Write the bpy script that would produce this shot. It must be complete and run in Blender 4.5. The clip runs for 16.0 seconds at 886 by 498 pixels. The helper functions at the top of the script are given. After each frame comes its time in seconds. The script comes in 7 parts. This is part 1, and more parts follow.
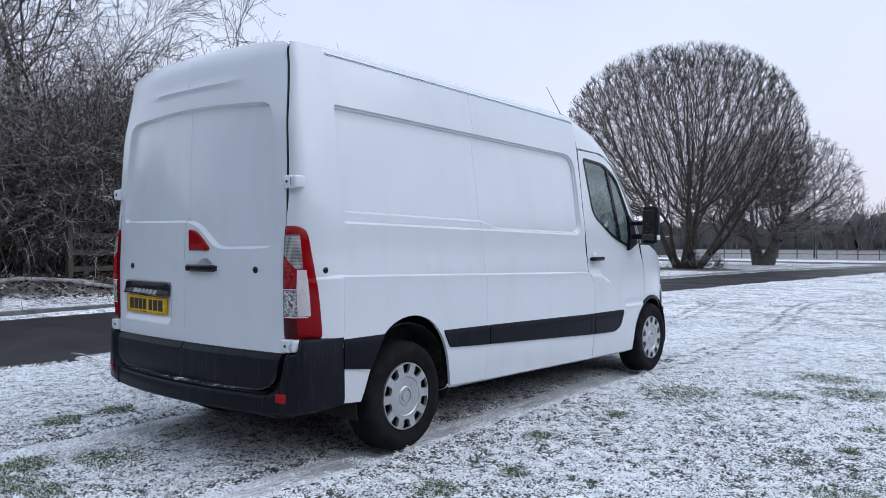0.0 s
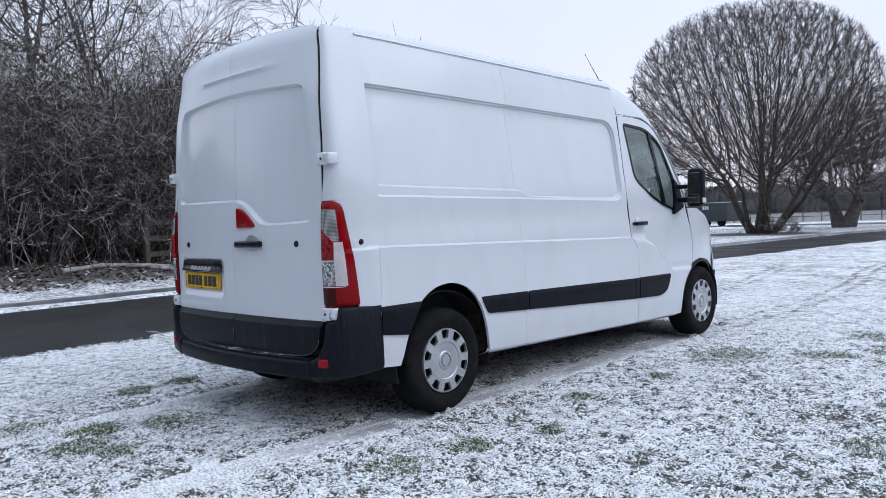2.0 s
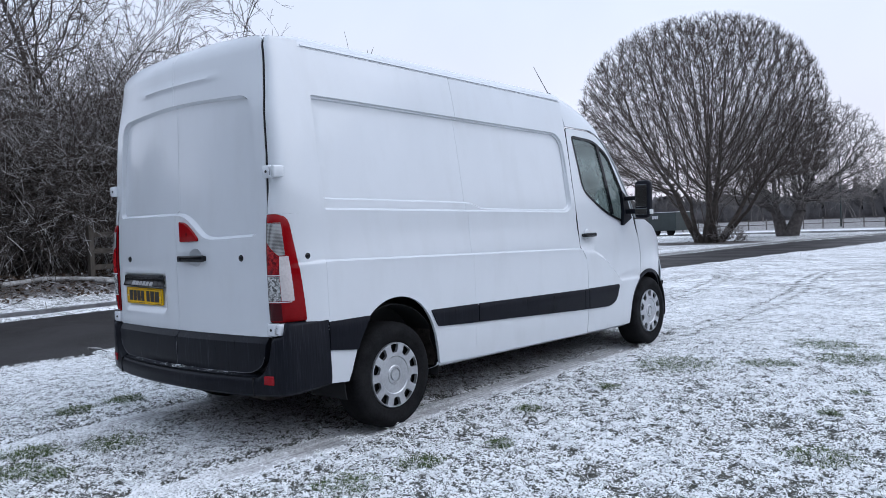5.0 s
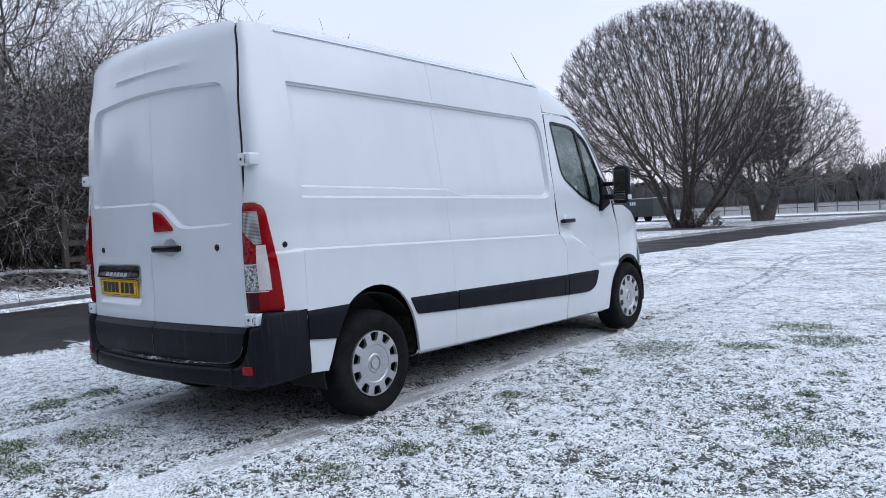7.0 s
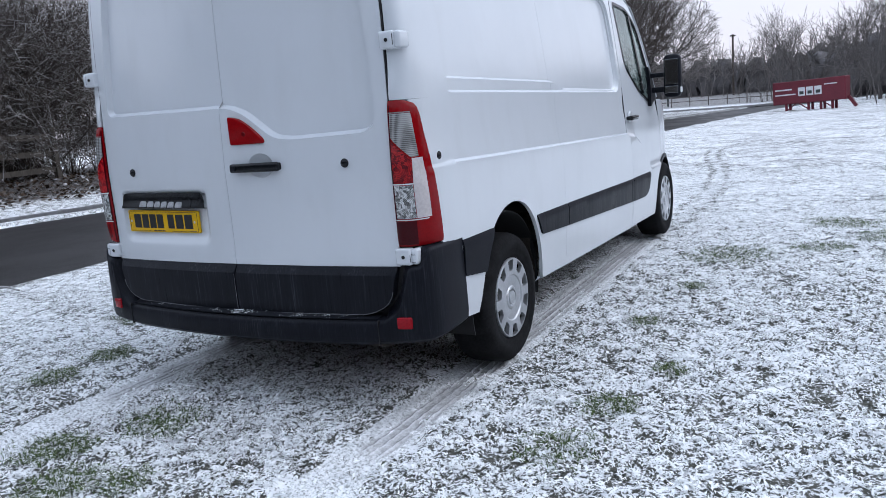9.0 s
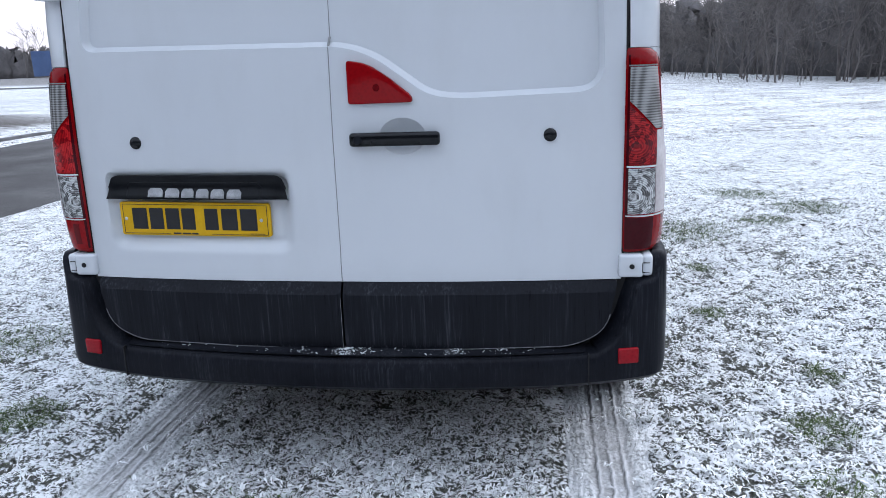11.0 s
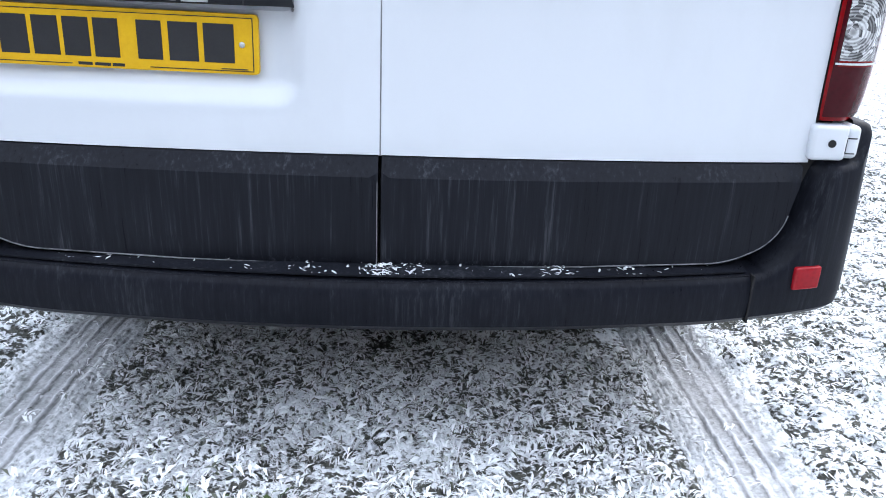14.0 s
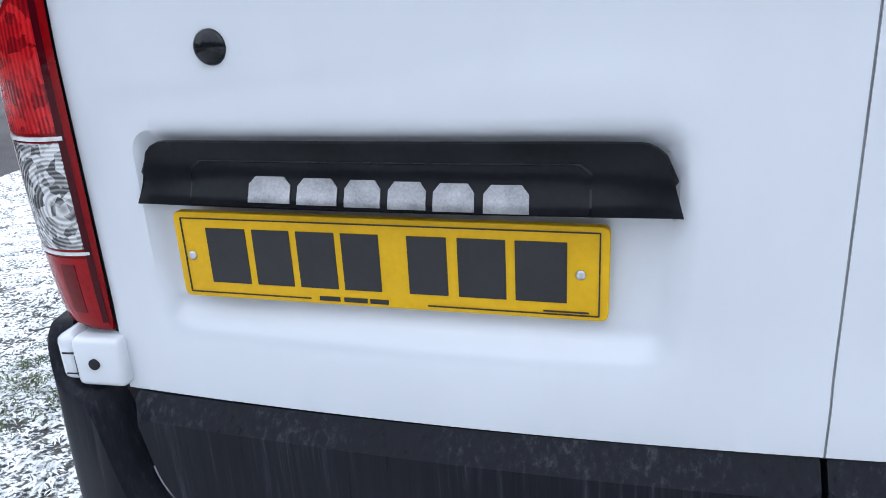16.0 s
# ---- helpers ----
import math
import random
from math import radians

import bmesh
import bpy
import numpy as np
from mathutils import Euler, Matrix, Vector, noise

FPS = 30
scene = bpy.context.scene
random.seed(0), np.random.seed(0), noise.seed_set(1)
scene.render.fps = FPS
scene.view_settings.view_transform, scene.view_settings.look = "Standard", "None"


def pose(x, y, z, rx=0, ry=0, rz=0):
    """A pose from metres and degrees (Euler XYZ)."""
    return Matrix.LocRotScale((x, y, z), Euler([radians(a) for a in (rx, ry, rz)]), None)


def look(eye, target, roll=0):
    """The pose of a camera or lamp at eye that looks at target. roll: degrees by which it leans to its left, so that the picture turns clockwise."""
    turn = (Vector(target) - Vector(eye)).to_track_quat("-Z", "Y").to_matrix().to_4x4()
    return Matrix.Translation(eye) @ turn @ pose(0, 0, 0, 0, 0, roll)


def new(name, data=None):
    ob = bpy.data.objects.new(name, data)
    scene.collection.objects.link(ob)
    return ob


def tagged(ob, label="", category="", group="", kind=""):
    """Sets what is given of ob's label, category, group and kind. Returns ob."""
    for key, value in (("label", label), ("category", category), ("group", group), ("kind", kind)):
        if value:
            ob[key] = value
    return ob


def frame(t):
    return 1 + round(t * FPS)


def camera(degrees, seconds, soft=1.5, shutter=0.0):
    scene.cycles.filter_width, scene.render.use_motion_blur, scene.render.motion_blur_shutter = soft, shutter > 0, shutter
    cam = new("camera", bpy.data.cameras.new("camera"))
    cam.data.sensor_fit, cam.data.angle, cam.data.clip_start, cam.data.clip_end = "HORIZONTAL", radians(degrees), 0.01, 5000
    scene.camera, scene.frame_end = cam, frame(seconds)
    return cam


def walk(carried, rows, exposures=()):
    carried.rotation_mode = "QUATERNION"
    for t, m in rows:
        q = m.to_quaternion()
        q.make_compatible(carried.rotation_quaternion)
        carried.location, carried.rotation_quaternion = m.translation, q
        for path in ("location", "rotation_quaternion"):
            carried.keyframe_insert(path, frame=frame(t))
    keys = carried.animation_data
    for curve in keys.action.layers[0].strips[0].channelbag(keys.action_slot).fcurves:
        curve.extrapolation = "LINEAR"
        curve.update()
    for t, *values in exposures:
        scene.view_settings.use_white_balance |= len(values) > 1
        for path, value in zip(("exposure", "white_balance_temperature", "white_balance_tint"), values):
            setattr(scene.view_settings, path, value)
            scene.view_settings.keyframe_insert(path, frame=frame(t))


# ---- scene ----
cam = camera(60.1, 16.0, 0.85)
PATH = [
    (0, (4.248, -2.709, 1.326), (2.987, -1.157, 1.302), -0.2),
    (0.5, (4.467, -2.641, 1.307), (3.126, -1.158, 1.271), -1.0),
    (1, (4.507, -2.688, 1.297), (3.124, -1.244, 1.24), -1.6),
    (1.5, (4.518, -2.691, 1.288), (3.121, -1.261, 1.213), -2.0),
    (2, (4.533, -2.685, 1.282), (3.136, -1.257, 1.199), -2.4),
    (2.5, (4.535, -2.684, 1.289), (3.148, -1.245, 1.204), -2.5),
    (3, (4.528, -2.682, 1.294), (3.159, -1.225, 1.218), -2.4),
    (3.5, (4.528, -2.66, 1.296), (3.178, -1.186, 1.226), -2.4),
    (4, (4.529, -2.64, 1.299), (3.198, -1.149, 1.232), -2.5),
    (6.5, (4.55, -2.628, 1.297), (3.262, -1.099, 1.232), -2.8),
    (7, (4.517, -2.609, 1.289), (3.248, -1.066, 1.194), -3.2),
    (7.5, (4.218, -2.699, 1.279), (2.987, -1.131, 1.124), -3.8),
    (8, (3.742, -2.72, 1.26), (2.569, -1.115, 1.037), -4.5),
    (8.5, (3.202, -2.681, 1.304), (2.112, -1.029, 1.013), -4.9),
    (9, (2.637, -2.732, 1.364), (1.683, -1.013, 0.999), -4.8),
    (9.5, (2.082, -2.672, 1.391), (1.286, -0.886, 0.971), -4.2),
    (9.7, (1.86, -2.657, 1.406), (1.138, -0.841, 0.978), -3.8),
    (11.8, (0.313, -2.219, 1.412), (0.223, -0.3, 0.854), -0.8),
    (12, (0.292, -2.214, 1.405), (0.225, -0.302, 0.8155), -0.4),
    (12.5, (0.26, -1.979, 1.273), (0.215, -0.116, 0.5415), 0.4),
    (13, (0.168, -1.601, 1.109), (0.175, 0.252, 0.355), 0.3),
    (13.5, (0.102, -1.514, 1.06), (0.134, 0.337, 0.305), 0.6),
    (14, (0.064, -1.514, 1.068), (0.149, 0.354, 0.359), 2.3),
    (14.5, (-0.015, -1.486, 1.317), (-0.017, 0.418, 0.7005), 1.9),
    (15, (-0.134, -1.227, 1.304), (-0.263, 0.700, 0.746), -1.1),
    (15.5, (-0.200, -1.002, 1.259), (-0.467, 0.893, 0.646), -2.5),
    (16, (-0.228, -0.806, 1.223), (-0.662, 1.025, 0.540), -3.6),
]
EXPOSURE = [(0.0, -0.26, 5750, 10), (2.0, -0.17, 5800, 10), (6.5, -0.20, 5800, 10), (8.0, -0.17, 5800, 10), (9.5, -0.04, 5850, 10), (12.0, 0.34, 5900, 10), (13.0, 0.60, 6000, 10), (14.0, 0.97, 6000, 10), (15.0, 0.88, 6000, 10), (16.0, 0.76, 6050, 10)]
walk(cam, [(t, look(eye, target, roll)) for t, eye, target, roll in PATH], EXPOSURE)

# ---------------- light ----------------
world = bpy.data.worlds.new("overcast")
scene.world = world
world.use_nodes = True
wn = world.node_tree
wn.nodes.clear()
w_out = wn.nodes.new("ShaderNodeOutputWorld")
w_bg = wn.nodes.new("ShaderNodeBackground")
w_sky = wn.nodes.new("ShaderNodeTexSky")
w_sky.sky_type, w_sky.sun_disc = "NISHITA", False
SUN_EL, SUN_AZ = radians(46), radians(64)
w_sky.sun_elevation, w_sky.sun_rotation = SUN_EL, SUN_AZ
w_sky.air_density, w_sky.dust_density = 1.0, 3.0
w_co = wn.nodes.new("ShaderNodeTexCoord")
w_sep = wn.nodes.new("ShaderNodeSeparateXYZ")
w_ramp = wn.nodes.new("ShaderNodeValToRGB")
w_ramp.color_ramp.elements.new(0.2)
w_ramp.color_ramp.elements.new(0.4)
for k, (pos, col) in enumerate(((0.0, (1.33, 1.23, 1.28)), (0.16, (1.27, 1.24, 1.31)), (0.36, (1.13, 1.19, 1.30)), (0.9, (1.50, 1.60, 1.78)))):
    w_ramp.color_ramp.elements[k].position, w_ramp.color_ramp.elements[k].color = pos, (*col, 1)
w_noise = wn.nodes.new("ShaderNodeTexNoise")
w_noise.inputs["Scale"].default_value, w_noise.inputs["Detail"].default_value = 2.2, 4
w_cloud = wn.nodes.new("ShaderNodeMapRange")
for key, v in zip(("From Min", "From Max", "To Min", "To Max"), (0.3, 0.7, 0.90, 1.06)):
    w_cloud.inputs[key].default_value = v
w_mul = wn.nodes.new("ShaderNodeVectorMath")
w_mul.operation = "MULTIPLY"
w_scale = wn.nodes.new("ShaderNodeVectorMath")
w_scale.operation, w_scale.inputs[3].default_value = "SCALE", 0.10
w_mix = wn.nodes.new("ShaderNodeMix")
w_mix.data_type = "RGBA"
w_mix.inputs[0].default_value = 0.78
for a, b in (((w_co, "Generated"), (w_sep, 0)), ((w_sep, "Z"), (w_ramp, 0)), ((w_co, "Generated"), (w_noise, "Vector")),
             ((w_noise, 0), (w_cloud, 0)), ((w_ramp, 0), (w_mul, 0)), ((w_cloud, 0), (w_mul, 1)), ((w_sky, 0), (w_scale, 0)),
             ((w_scale, 0), (w_mix, 6)), ((w_mul, 0), (w_mix, 7)), ((w_mix, 2), (w_bg, 0)), ((w_bg, 0), (w_out, 0))):
    wn.links.new(a[0].outputs[a[1]], b[0].inputs[b[1]])
w_bg.inputs[1].default_value = 1.0
sun = new("sun", bpy.data.lights.new("sun", "SUN"))
sun.data.energy, sun.data.angle, sun.data.color = 1.1, radians(60), (1.0, 0.95, 0.92)
sun_way = Vector((math.sin(SUN_AZ) * math.cos(SUN_EL), math.cos(SUN_AZ) * math.cos(SUN_EL), math.sin(SUN_EL)))
sun.matrix_world = look(sun_way * 50, (0, 0, 0))


# ---------------- materials ----------------
def rgb(c):
    return (c[0], c[1], c[2], 1.0)


class Mat:
    """A small node material: a Principled shader with noise-driven colour, roughness and bump."""

    def __init__(self, name, rough=0.6, metal=0.0, spec=0.5):
        self.m = bpy.data.materials.new(name)
        self.m.use_nodes = True
        self.t = self.m.node_tree
        self.b = self.t.nodes["Principled BSDF"]
        self.b.inputs["Roughness"].default_value = rough
        self.b.inputs["Metallic"].default_value = metal
        self.b.inputs["Specular IOR Level"].default_value = spec

    def node(self, kind, **values):
        n = self.t.nodes.new(kind)
        for k, v in values.items():
            n.inputs[k.replace("_", " ")].default_value = v
        return n

    def link(self, a, ao, b, bi):
        self.t.links.new(a.outputs[ao], b.inputs[bi])

    def coords(self, stretch=(1, 1, 1)):
        c, m = self.node("ShaderNodeTexCoord"), self.node("ShaderNodeMapping")
        m.inputs["Scale"].default_value = stretch
        self.link(c, "Object", m, "Vector")
        return m

    def noise(self, scale, detail=4, stretch=(1, 1, 1), rough=0.55):
        n = self.node("ShaderNodeTexNoise", Scale=scale, Detail=detail, Roughness=rough)
        self.link(self.coords(stretch), 0, n, "Vector")
        return n

    def ramp(self, src, out, stops):
        r = self.node("ShaderNodeValToRGB")
        e = r.color_ramp.elements
        while len(e) < len(stops):
            e.new(0.5)
        for i, (p, c) in enumerate(stops):
            e[i].position, e[i].color = p, rgb(c)
        self.link(src, out, r, 0)
        return r

    def mix(self, fac, a, b, mode="MIX"):
        n = self.node("ShaderNodeMix")
        n.data_type, n.blend_type = "RGBA", mode
        for i, v in ((0, fac), (6, a), (7, b)):
            if isinstance(v, tuple) and hasattr(v[0], "outputs"):
                self.link(v[0], v[1], n, i)
            elif isinstance(v, (int, float)):
                n.inputs[i].default_value = v
            else:
                n.inputs[i].default_value = rgb(v)
        return (n, 2)

    def maprange(self, src, out, lo, hi, a, b):
        n = self.node("ShaderNodeMapRange")
        for i, v in enumerate((lo, hi, a, b)):
            n.inputs[i + 1].default_value = v
        self.link(src, out, n, 0)
        return (n, 0)

    def colour(self, src):
        if hasattr(src[0], "outputs"):
            self.link(src[0], src[1], self.b, "Base Color")
        else:
            self.b.inputs["Base Color"].default_value = rgb(src)
        return self

    def bump(self, src, out, strength=0.3, dist=0.01):
        n = self.node("ShaderNodeBump", Strength=strength, Distance=dist)
        self.link(src, out, n, "Height")
        self.link(n, 0, self.b, "Normal")
        return self


def varied(name, a, b, scale, rough=0.6, metal=0.0, fine=None, bump=0.0, dist=0.01, stretch=(1, 1, 1), spec=0.5):
    """Two colours mixed by noise at two scales."""
    m = Mat(name, rough, metal, spec)
    n1, n2 = m.noise(scale, 5, stretch), m.noise(fine or scale * 9, 3, stretch)
    mx = m.mix(0.4, (n1, 0), (n2, 0))
    r = m.ramp(mx[0], 2, [(0.36, a), (0.64, b)])
    m.colour((r, 0))
    if bump:
        m.bump(mx[0], 2, bump, dist)
    return m.m


def paint_material():
    m = Mat("white_paint", 0.16, 0, 0.5)
    n = m.noise(1.3, 5, (1, 1, 0.6))
    f = m.noise(6, 5, (1, 1, 0.3))
    r = m.ramp(n, 0, [(0.3, (0.585, 0.612, 0.645)), (0.7, (0.625, 0.652, 0.685))])
    d = m.ramp(f, 0, [(0.5, (1, 1, 1)), (0.85, (0.94, 0.937, 0.93))])
    m.colour(m.mix(1.0, (r, 0), (d, 0), "MULTIPLY"))
    rr = m.maprange(f, 0, 0.35, 0.75, 0.18, 0.27)
    m.link(rr[0], 0, m.b, "Roughness")
    m.b.inputs["Coat Weight"].default_value = 0.5
    m.b.inputs["Coat Roughness"].default_value = 0.06
    return m.m


def trim_material(name, dirt):
    m = Mat(name, 0.45, 0, 0.09)
    n = m.noise(9, 5, (1, 1, 0.12))
    f = m.noise(120, 4, (1, 1, 0.04), 0.7)
    mx = m.mix(0.62, (n, 0), (f, 0))
    r = m.ramp(mx[0], 2, [(0.40, (0.0048 + 0.004 * dirt, 0.0053 + 0.0042 * dirt, 0.0085 + 0.0044 * dirt)), (0.52, (0.0075 + 0.004 * dirt, 0.0083 + 0.0042 * dirt, 0.0125 + 0.0044 * dirt)), (0.57, (0.0075 + 0.010 * dirt, 0.0083 + 0.0108 * dirt, 0.0125 + 0.012 * dirt)), (0.66, (0.009 + 0.036 * dirt, 0.010 + 0.038 * dirt, 0.014 + 0.042 * dirt))])
    m.colour((r, 0))
    rr = m.maprange(mx[0], 2, 0.35, 0.7, 0.26, 0.52)
    m.link(rr[0], 0, m.b, "Roughness")
    g = m.noise(700, 2)
    m.bump(g, 0, 0.12, 0.001)
    return m.m


def glass_material(name, tint, clear, rough=0.02):
    """Thin glass: tinted see-through with a Fresnel gloss, misted over in patches."""
    m = bpy.data.materials.new(name)
    m.use_nodes = True
    t = m.node_tree
    t.nodes.clear()
    out, mix, haze = t.nodes.new("ShaderNodeOutputMaterial"), t.nodes.new("ShaderNodeMixShader"), t.nodes.new("ShaderNodeMixShader")
    tr, gl, fr = t.nodes.new("ShaderNodeBsdfTransparent"), t.nodes.new("ShaderNodeBsdfGlossy"), t.nodes.new("ShaderNodeFresnel")
    mist, no, ra, co = t.nodes.new("ShaderNodeBsdfDiffuse"), t.nodes.new("ShaderNodeTexNoise"), t.nodes.new("ShaderNodeMapRange"), t.nodes.new("ShaderNodeTexCoord")
    tr.inputs[0].default_value = rgb([c * clear for c in tint])
    gl.inputs[0].default_value, gl.inputs["Roughness"].default_value = (0.9, 0.95, 0.93, 1), rough
    mist.inputs[0].default_value = (0.30, 0.38, 0.36, 1)
    no.inputs["Scale"].default_value, no.inputs["Detail"].default_value = 5, 6
    for k, v in zip(("From Min", "From Max", "To Min", "To Max"), (0.35, 0.65, 0.10, 0.50)):
        ra.inputs[k].default_value = v
    fr.inputs[0].default_value = 1.6
    for a, b, i in ((fr, mix, 0), (haze, mix, 1), (gl, mix, 2), (mix, out, 0), (no, ra, 0), (ra, haze, 0), (tr, haze, 1), (mist, haze, 2)):
        t.links.new(a.outputs[0], b.inputs[i])
    t.links.new(co.outputs["Object"], no.inputs["Vector"])
    return m


def lens_material(name, col, rough=0.1):
    m = Mat(name, rough, 0, 0.18)
    v = m.node("ShaderNodeTexVoronoi", Scale=95)
    m.link(m.coords(), 0, v, "Vector")
    r = m.ramp(v, 0, [(0.0, [c * 0.8 for c in col]), (0.6, col)])
    m.colour((r, 0)).bump(v, 0, 0.08, 0.002)
    return m.m


def facet_material(name, centre, dark, mid, light, rings=55, metal=0.35):
    """A lamp reflector behind its lens: rings of facets round a centre, the same on both sides of the van."""
    m = Mat(name, 0.14, metal, 0.4)
    c, sep, a, com = m.node("ShaderNodeTexCoord"), m.node("ShaderNodeSeparateXYZ"), m.node("ShaderNodeMath"), m.node("ShaderNodeCombineXYZ")
    a.operation = "ABSOLUTE"
    m.link(c, "Object", sep, 0)
    m.link(sep, 0, a, 0)
    m.link(a, 0, com, 0)
    m.link(sep, 1, com, 1)
    m.link(sep, 2, com, 2)
    mp = m.node("ShaderNodeMapping")
    mp.inputs["Location"].default_value = [-v for v in centre]
    m.link(com, 0, mp, 0)
    w = m.node("ShaderNodeTexWave", Scale=rings / 6.2832, Distortion=0.6, Detail=1.0)
    w.wave_type, w.rings_direction = "RINGS", "SPHERICAL"
    m.link(mp, 0, w, 0)
    v = m.node("ShaderNodeTexVoronoi", Scale=95)
    m.link(mp, 0, v, "Vector")
    bw = m.node("ShaderNodeSeparateColor")
    m.link(v, "Color", bw, 0)
    mx = m.mix(0.68, (w, "Fac"), (bw, 0))
    r = m.ramp(mx[0], 2, [(0.18, dark), (0.45, mid), (0.85, light)])
    m.colour((r, 0)).bump(mx[0], 2, 0.35, 0.004)
    return m.m


def ribbed_material(name, dark, light):
    """An indicator's lens, ribbed across and upwards."""
    m = Mat(name, 0.15, 0.2, 0.4)
    w1 = m.node("ShaderNodeTexWave", Scale=40, Distortion=0.4)
    w1.wave_type, w1.bands_direction = "BANDS", "Z"
    m.link(m.coords(), 0, w1, 0)
    w2 = m.node("ShaderNodeTexWave", Scale=26, Distortion=0.4)
    w2.wave_type, w2.bands_direction = "BANDS", "DIAGONAL"
    m.link(m.coords((1, -1, 0)), 0, w2, 0)
    n = m.noise(14, 3)
    mx = m.mix(0.5, (w1, "Fac"), (w2, "Fac"))
    my = m.mix(0.45, mx, (n, 0))
    r = m.ramp(my[0], 2, [(0.30, dark), (0.68, light)])
    m.colour((r, 0)).bump(mx[0], 2, 0.4, 0.003)
    return m.m


PAINT = paint_material()
TRIM = trim_material("black_plastic", 1.0)
CLEAN_TRIM = trim_material("clean_black_plastic", 0.12)
BUMPER_TRIM = trim_material("bumper_plastic", 0.5)
SEAL_GREY = varied("seal_rubber", (0.20, 0.205, 0.21), (0.30, 0.305, 0.31), 12, 0.7)
BLACK = varied("dark_void", (0.004, 0.004, 0.005), (0.008, 0.008, 0.009), 6, 0.8)
RUBBER = varied("tyre_rubber", (0.005, 0.005, 0.0058), (0.015, 0.015, 0.016), 9, 0.85, bump=0.2, dist=0.003, spec=0.1)
GLOSSBLACK = varied("gloss_black", (0.004, 0.005, 0.007), (0.008, 0.009, 0.011), 8, 0.16, spec=0.28)
HOODBLACK = varied("satin_black", (0.0045, 0.005, 0.0065), (0.009, 0.010, 0.012), 14, 0.26, spec=0.14)
SILVER = varied("hubcap_silver", (0.42, 0.43, 0.45), (0.56, 0.57, 0.59), 7, 0.36, 0.75, fine=60)
CHROME = varied("worn_chrome", (0.45, 0.46, 0.47), (0.65, 0.65, 0.66), 30, 0.3, 0.8)
DULL_CHROME = varied("dull_chrome", (0.20, 0.205, 0.21), (0.36, 0.36, 0.37), 40, 0.42, 0.7)
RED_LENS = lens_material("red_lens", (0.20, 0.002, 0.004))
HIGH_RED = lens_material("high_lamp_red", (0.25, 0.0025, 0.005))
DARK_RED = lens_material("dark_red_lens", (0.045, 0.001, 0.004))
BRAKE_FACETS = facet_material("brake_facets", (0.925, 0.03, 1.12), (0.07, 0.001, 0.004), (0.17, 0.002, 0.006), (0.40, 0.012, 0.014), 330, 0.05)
# Same brake lens for the left lamp, its stronger light put into the reds.
LIT_FACETS = facet_material("lit_brake_facets", (-0.925, 0.03, 1.12), (0.13, 0.001, 0.004), (0.30, 0.002, 0.006), (0.52, 0.012, 0.014), 330, 0.05)
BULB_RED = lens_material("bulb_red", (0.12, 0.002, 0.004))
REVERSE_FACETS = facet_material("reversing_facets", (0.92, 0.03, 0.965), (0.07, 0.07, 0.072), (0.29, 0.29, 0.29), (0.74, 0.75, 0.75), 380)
RIBBED = ribbed_material("ribbed_indicator", (0.09, 0.087, 0.085), (0.33, 0.33, 0.325))
BAND_LENS = varied("clear_band", (0.44, 0.40, 0.40), (0.60, 0.56, 0.56), 9, 0.14)
CLEAR_LENS = lens_material("clear_lens", (0.62, 0.64, 0.64))
SMOKE_LENS = lens_material("smoked_lens", (0.20, 0.20, 0.20))
YELLOW = varied("plate_yellow", (0.62, 0.36, 0.004), (0.70, 0.42, 0.006), 12, 0.38, spec=0.2)
INK = varied("plate_black", (0.006, 0.006, 0.008), (0.012, 0.012, 0.014), 30, 0.4)
GLASS = glass_material("side_glass", (0.72, 0.86, 0.82), 0.62)
SEAT = varied("seat_cloth", (0.015, 0.016, 0.018), (0.04, 0.042, 0.045), 40, 0.9)
MIRROR = Mat("mirror_glass", 0.12, 1.0).colour((0.26, 0.275, 0.28)).m
RUST = varied("road_grime", (0.012, 0.010, 0.009), (0.05, 0.042, 0.036), 14, 0.9, bump=0.3, spec=0.1)
BARK = varied("bark", (0.030, 0.024, 0.020), (0.085, 0.07, 0.06), 5, 0.9, bump=0.5, dist=0.02)
TWIG = varied("twig", (0.038, 0.030, 0.026), (0.105, 0.085, 0.075), 3, 0.9)
PALE_TWIG = varied("pale_twig", (0.085, 0.075, 0.070), (0.30, 0.275, 0.26), 1.8, 0.9, fine=9)
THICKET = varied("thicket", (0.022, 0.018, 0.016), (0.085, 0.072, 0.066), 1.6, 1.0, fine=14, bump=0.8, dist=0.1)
GREY_BARK = varied("grey_bark", (0.055, 0.048, 0.045), (0.14, 0.125, 0.12), 5, 0.9, bump=0.5, dist=0.02)
WOOD = varied("weathered_wood", (0.045, 0.038, 0.030), (0.11, 0.095, 0.08), 5, 0.85, stretch=(1, 1, 0.2), bump=0.3)
# Distant haze is mixed into these two base colours: paler and flatter than bark.
HAZED_WOOD = varied("hazed_twigs", (0.095, 0.086, 0.082), (0.20, 0.182, 0.175), 0.4, 1.0)
HAZED_PINE = varied("hazed_pines", (0.085, 0.082, 0.084), (0.165, 0.155, 0.156), 0.5, 1.0, fine=6, bump=0.6, dist=0.3)
RED_BOARD = varied("red_board", (0.105, 0.008, 0.019), (0.145, 0.013, 0.027), 1.5, 0.5)
PALE = varied("pale_board", (0.55, 0.56, 0.58), (0.7, 0.7, 0.72), 3, 0.6)
DARKGREEN = varied("dark_container", (0.018, 0.028, 0.028), (0.035, 0.048, 0.047), 1.2, 0.5)


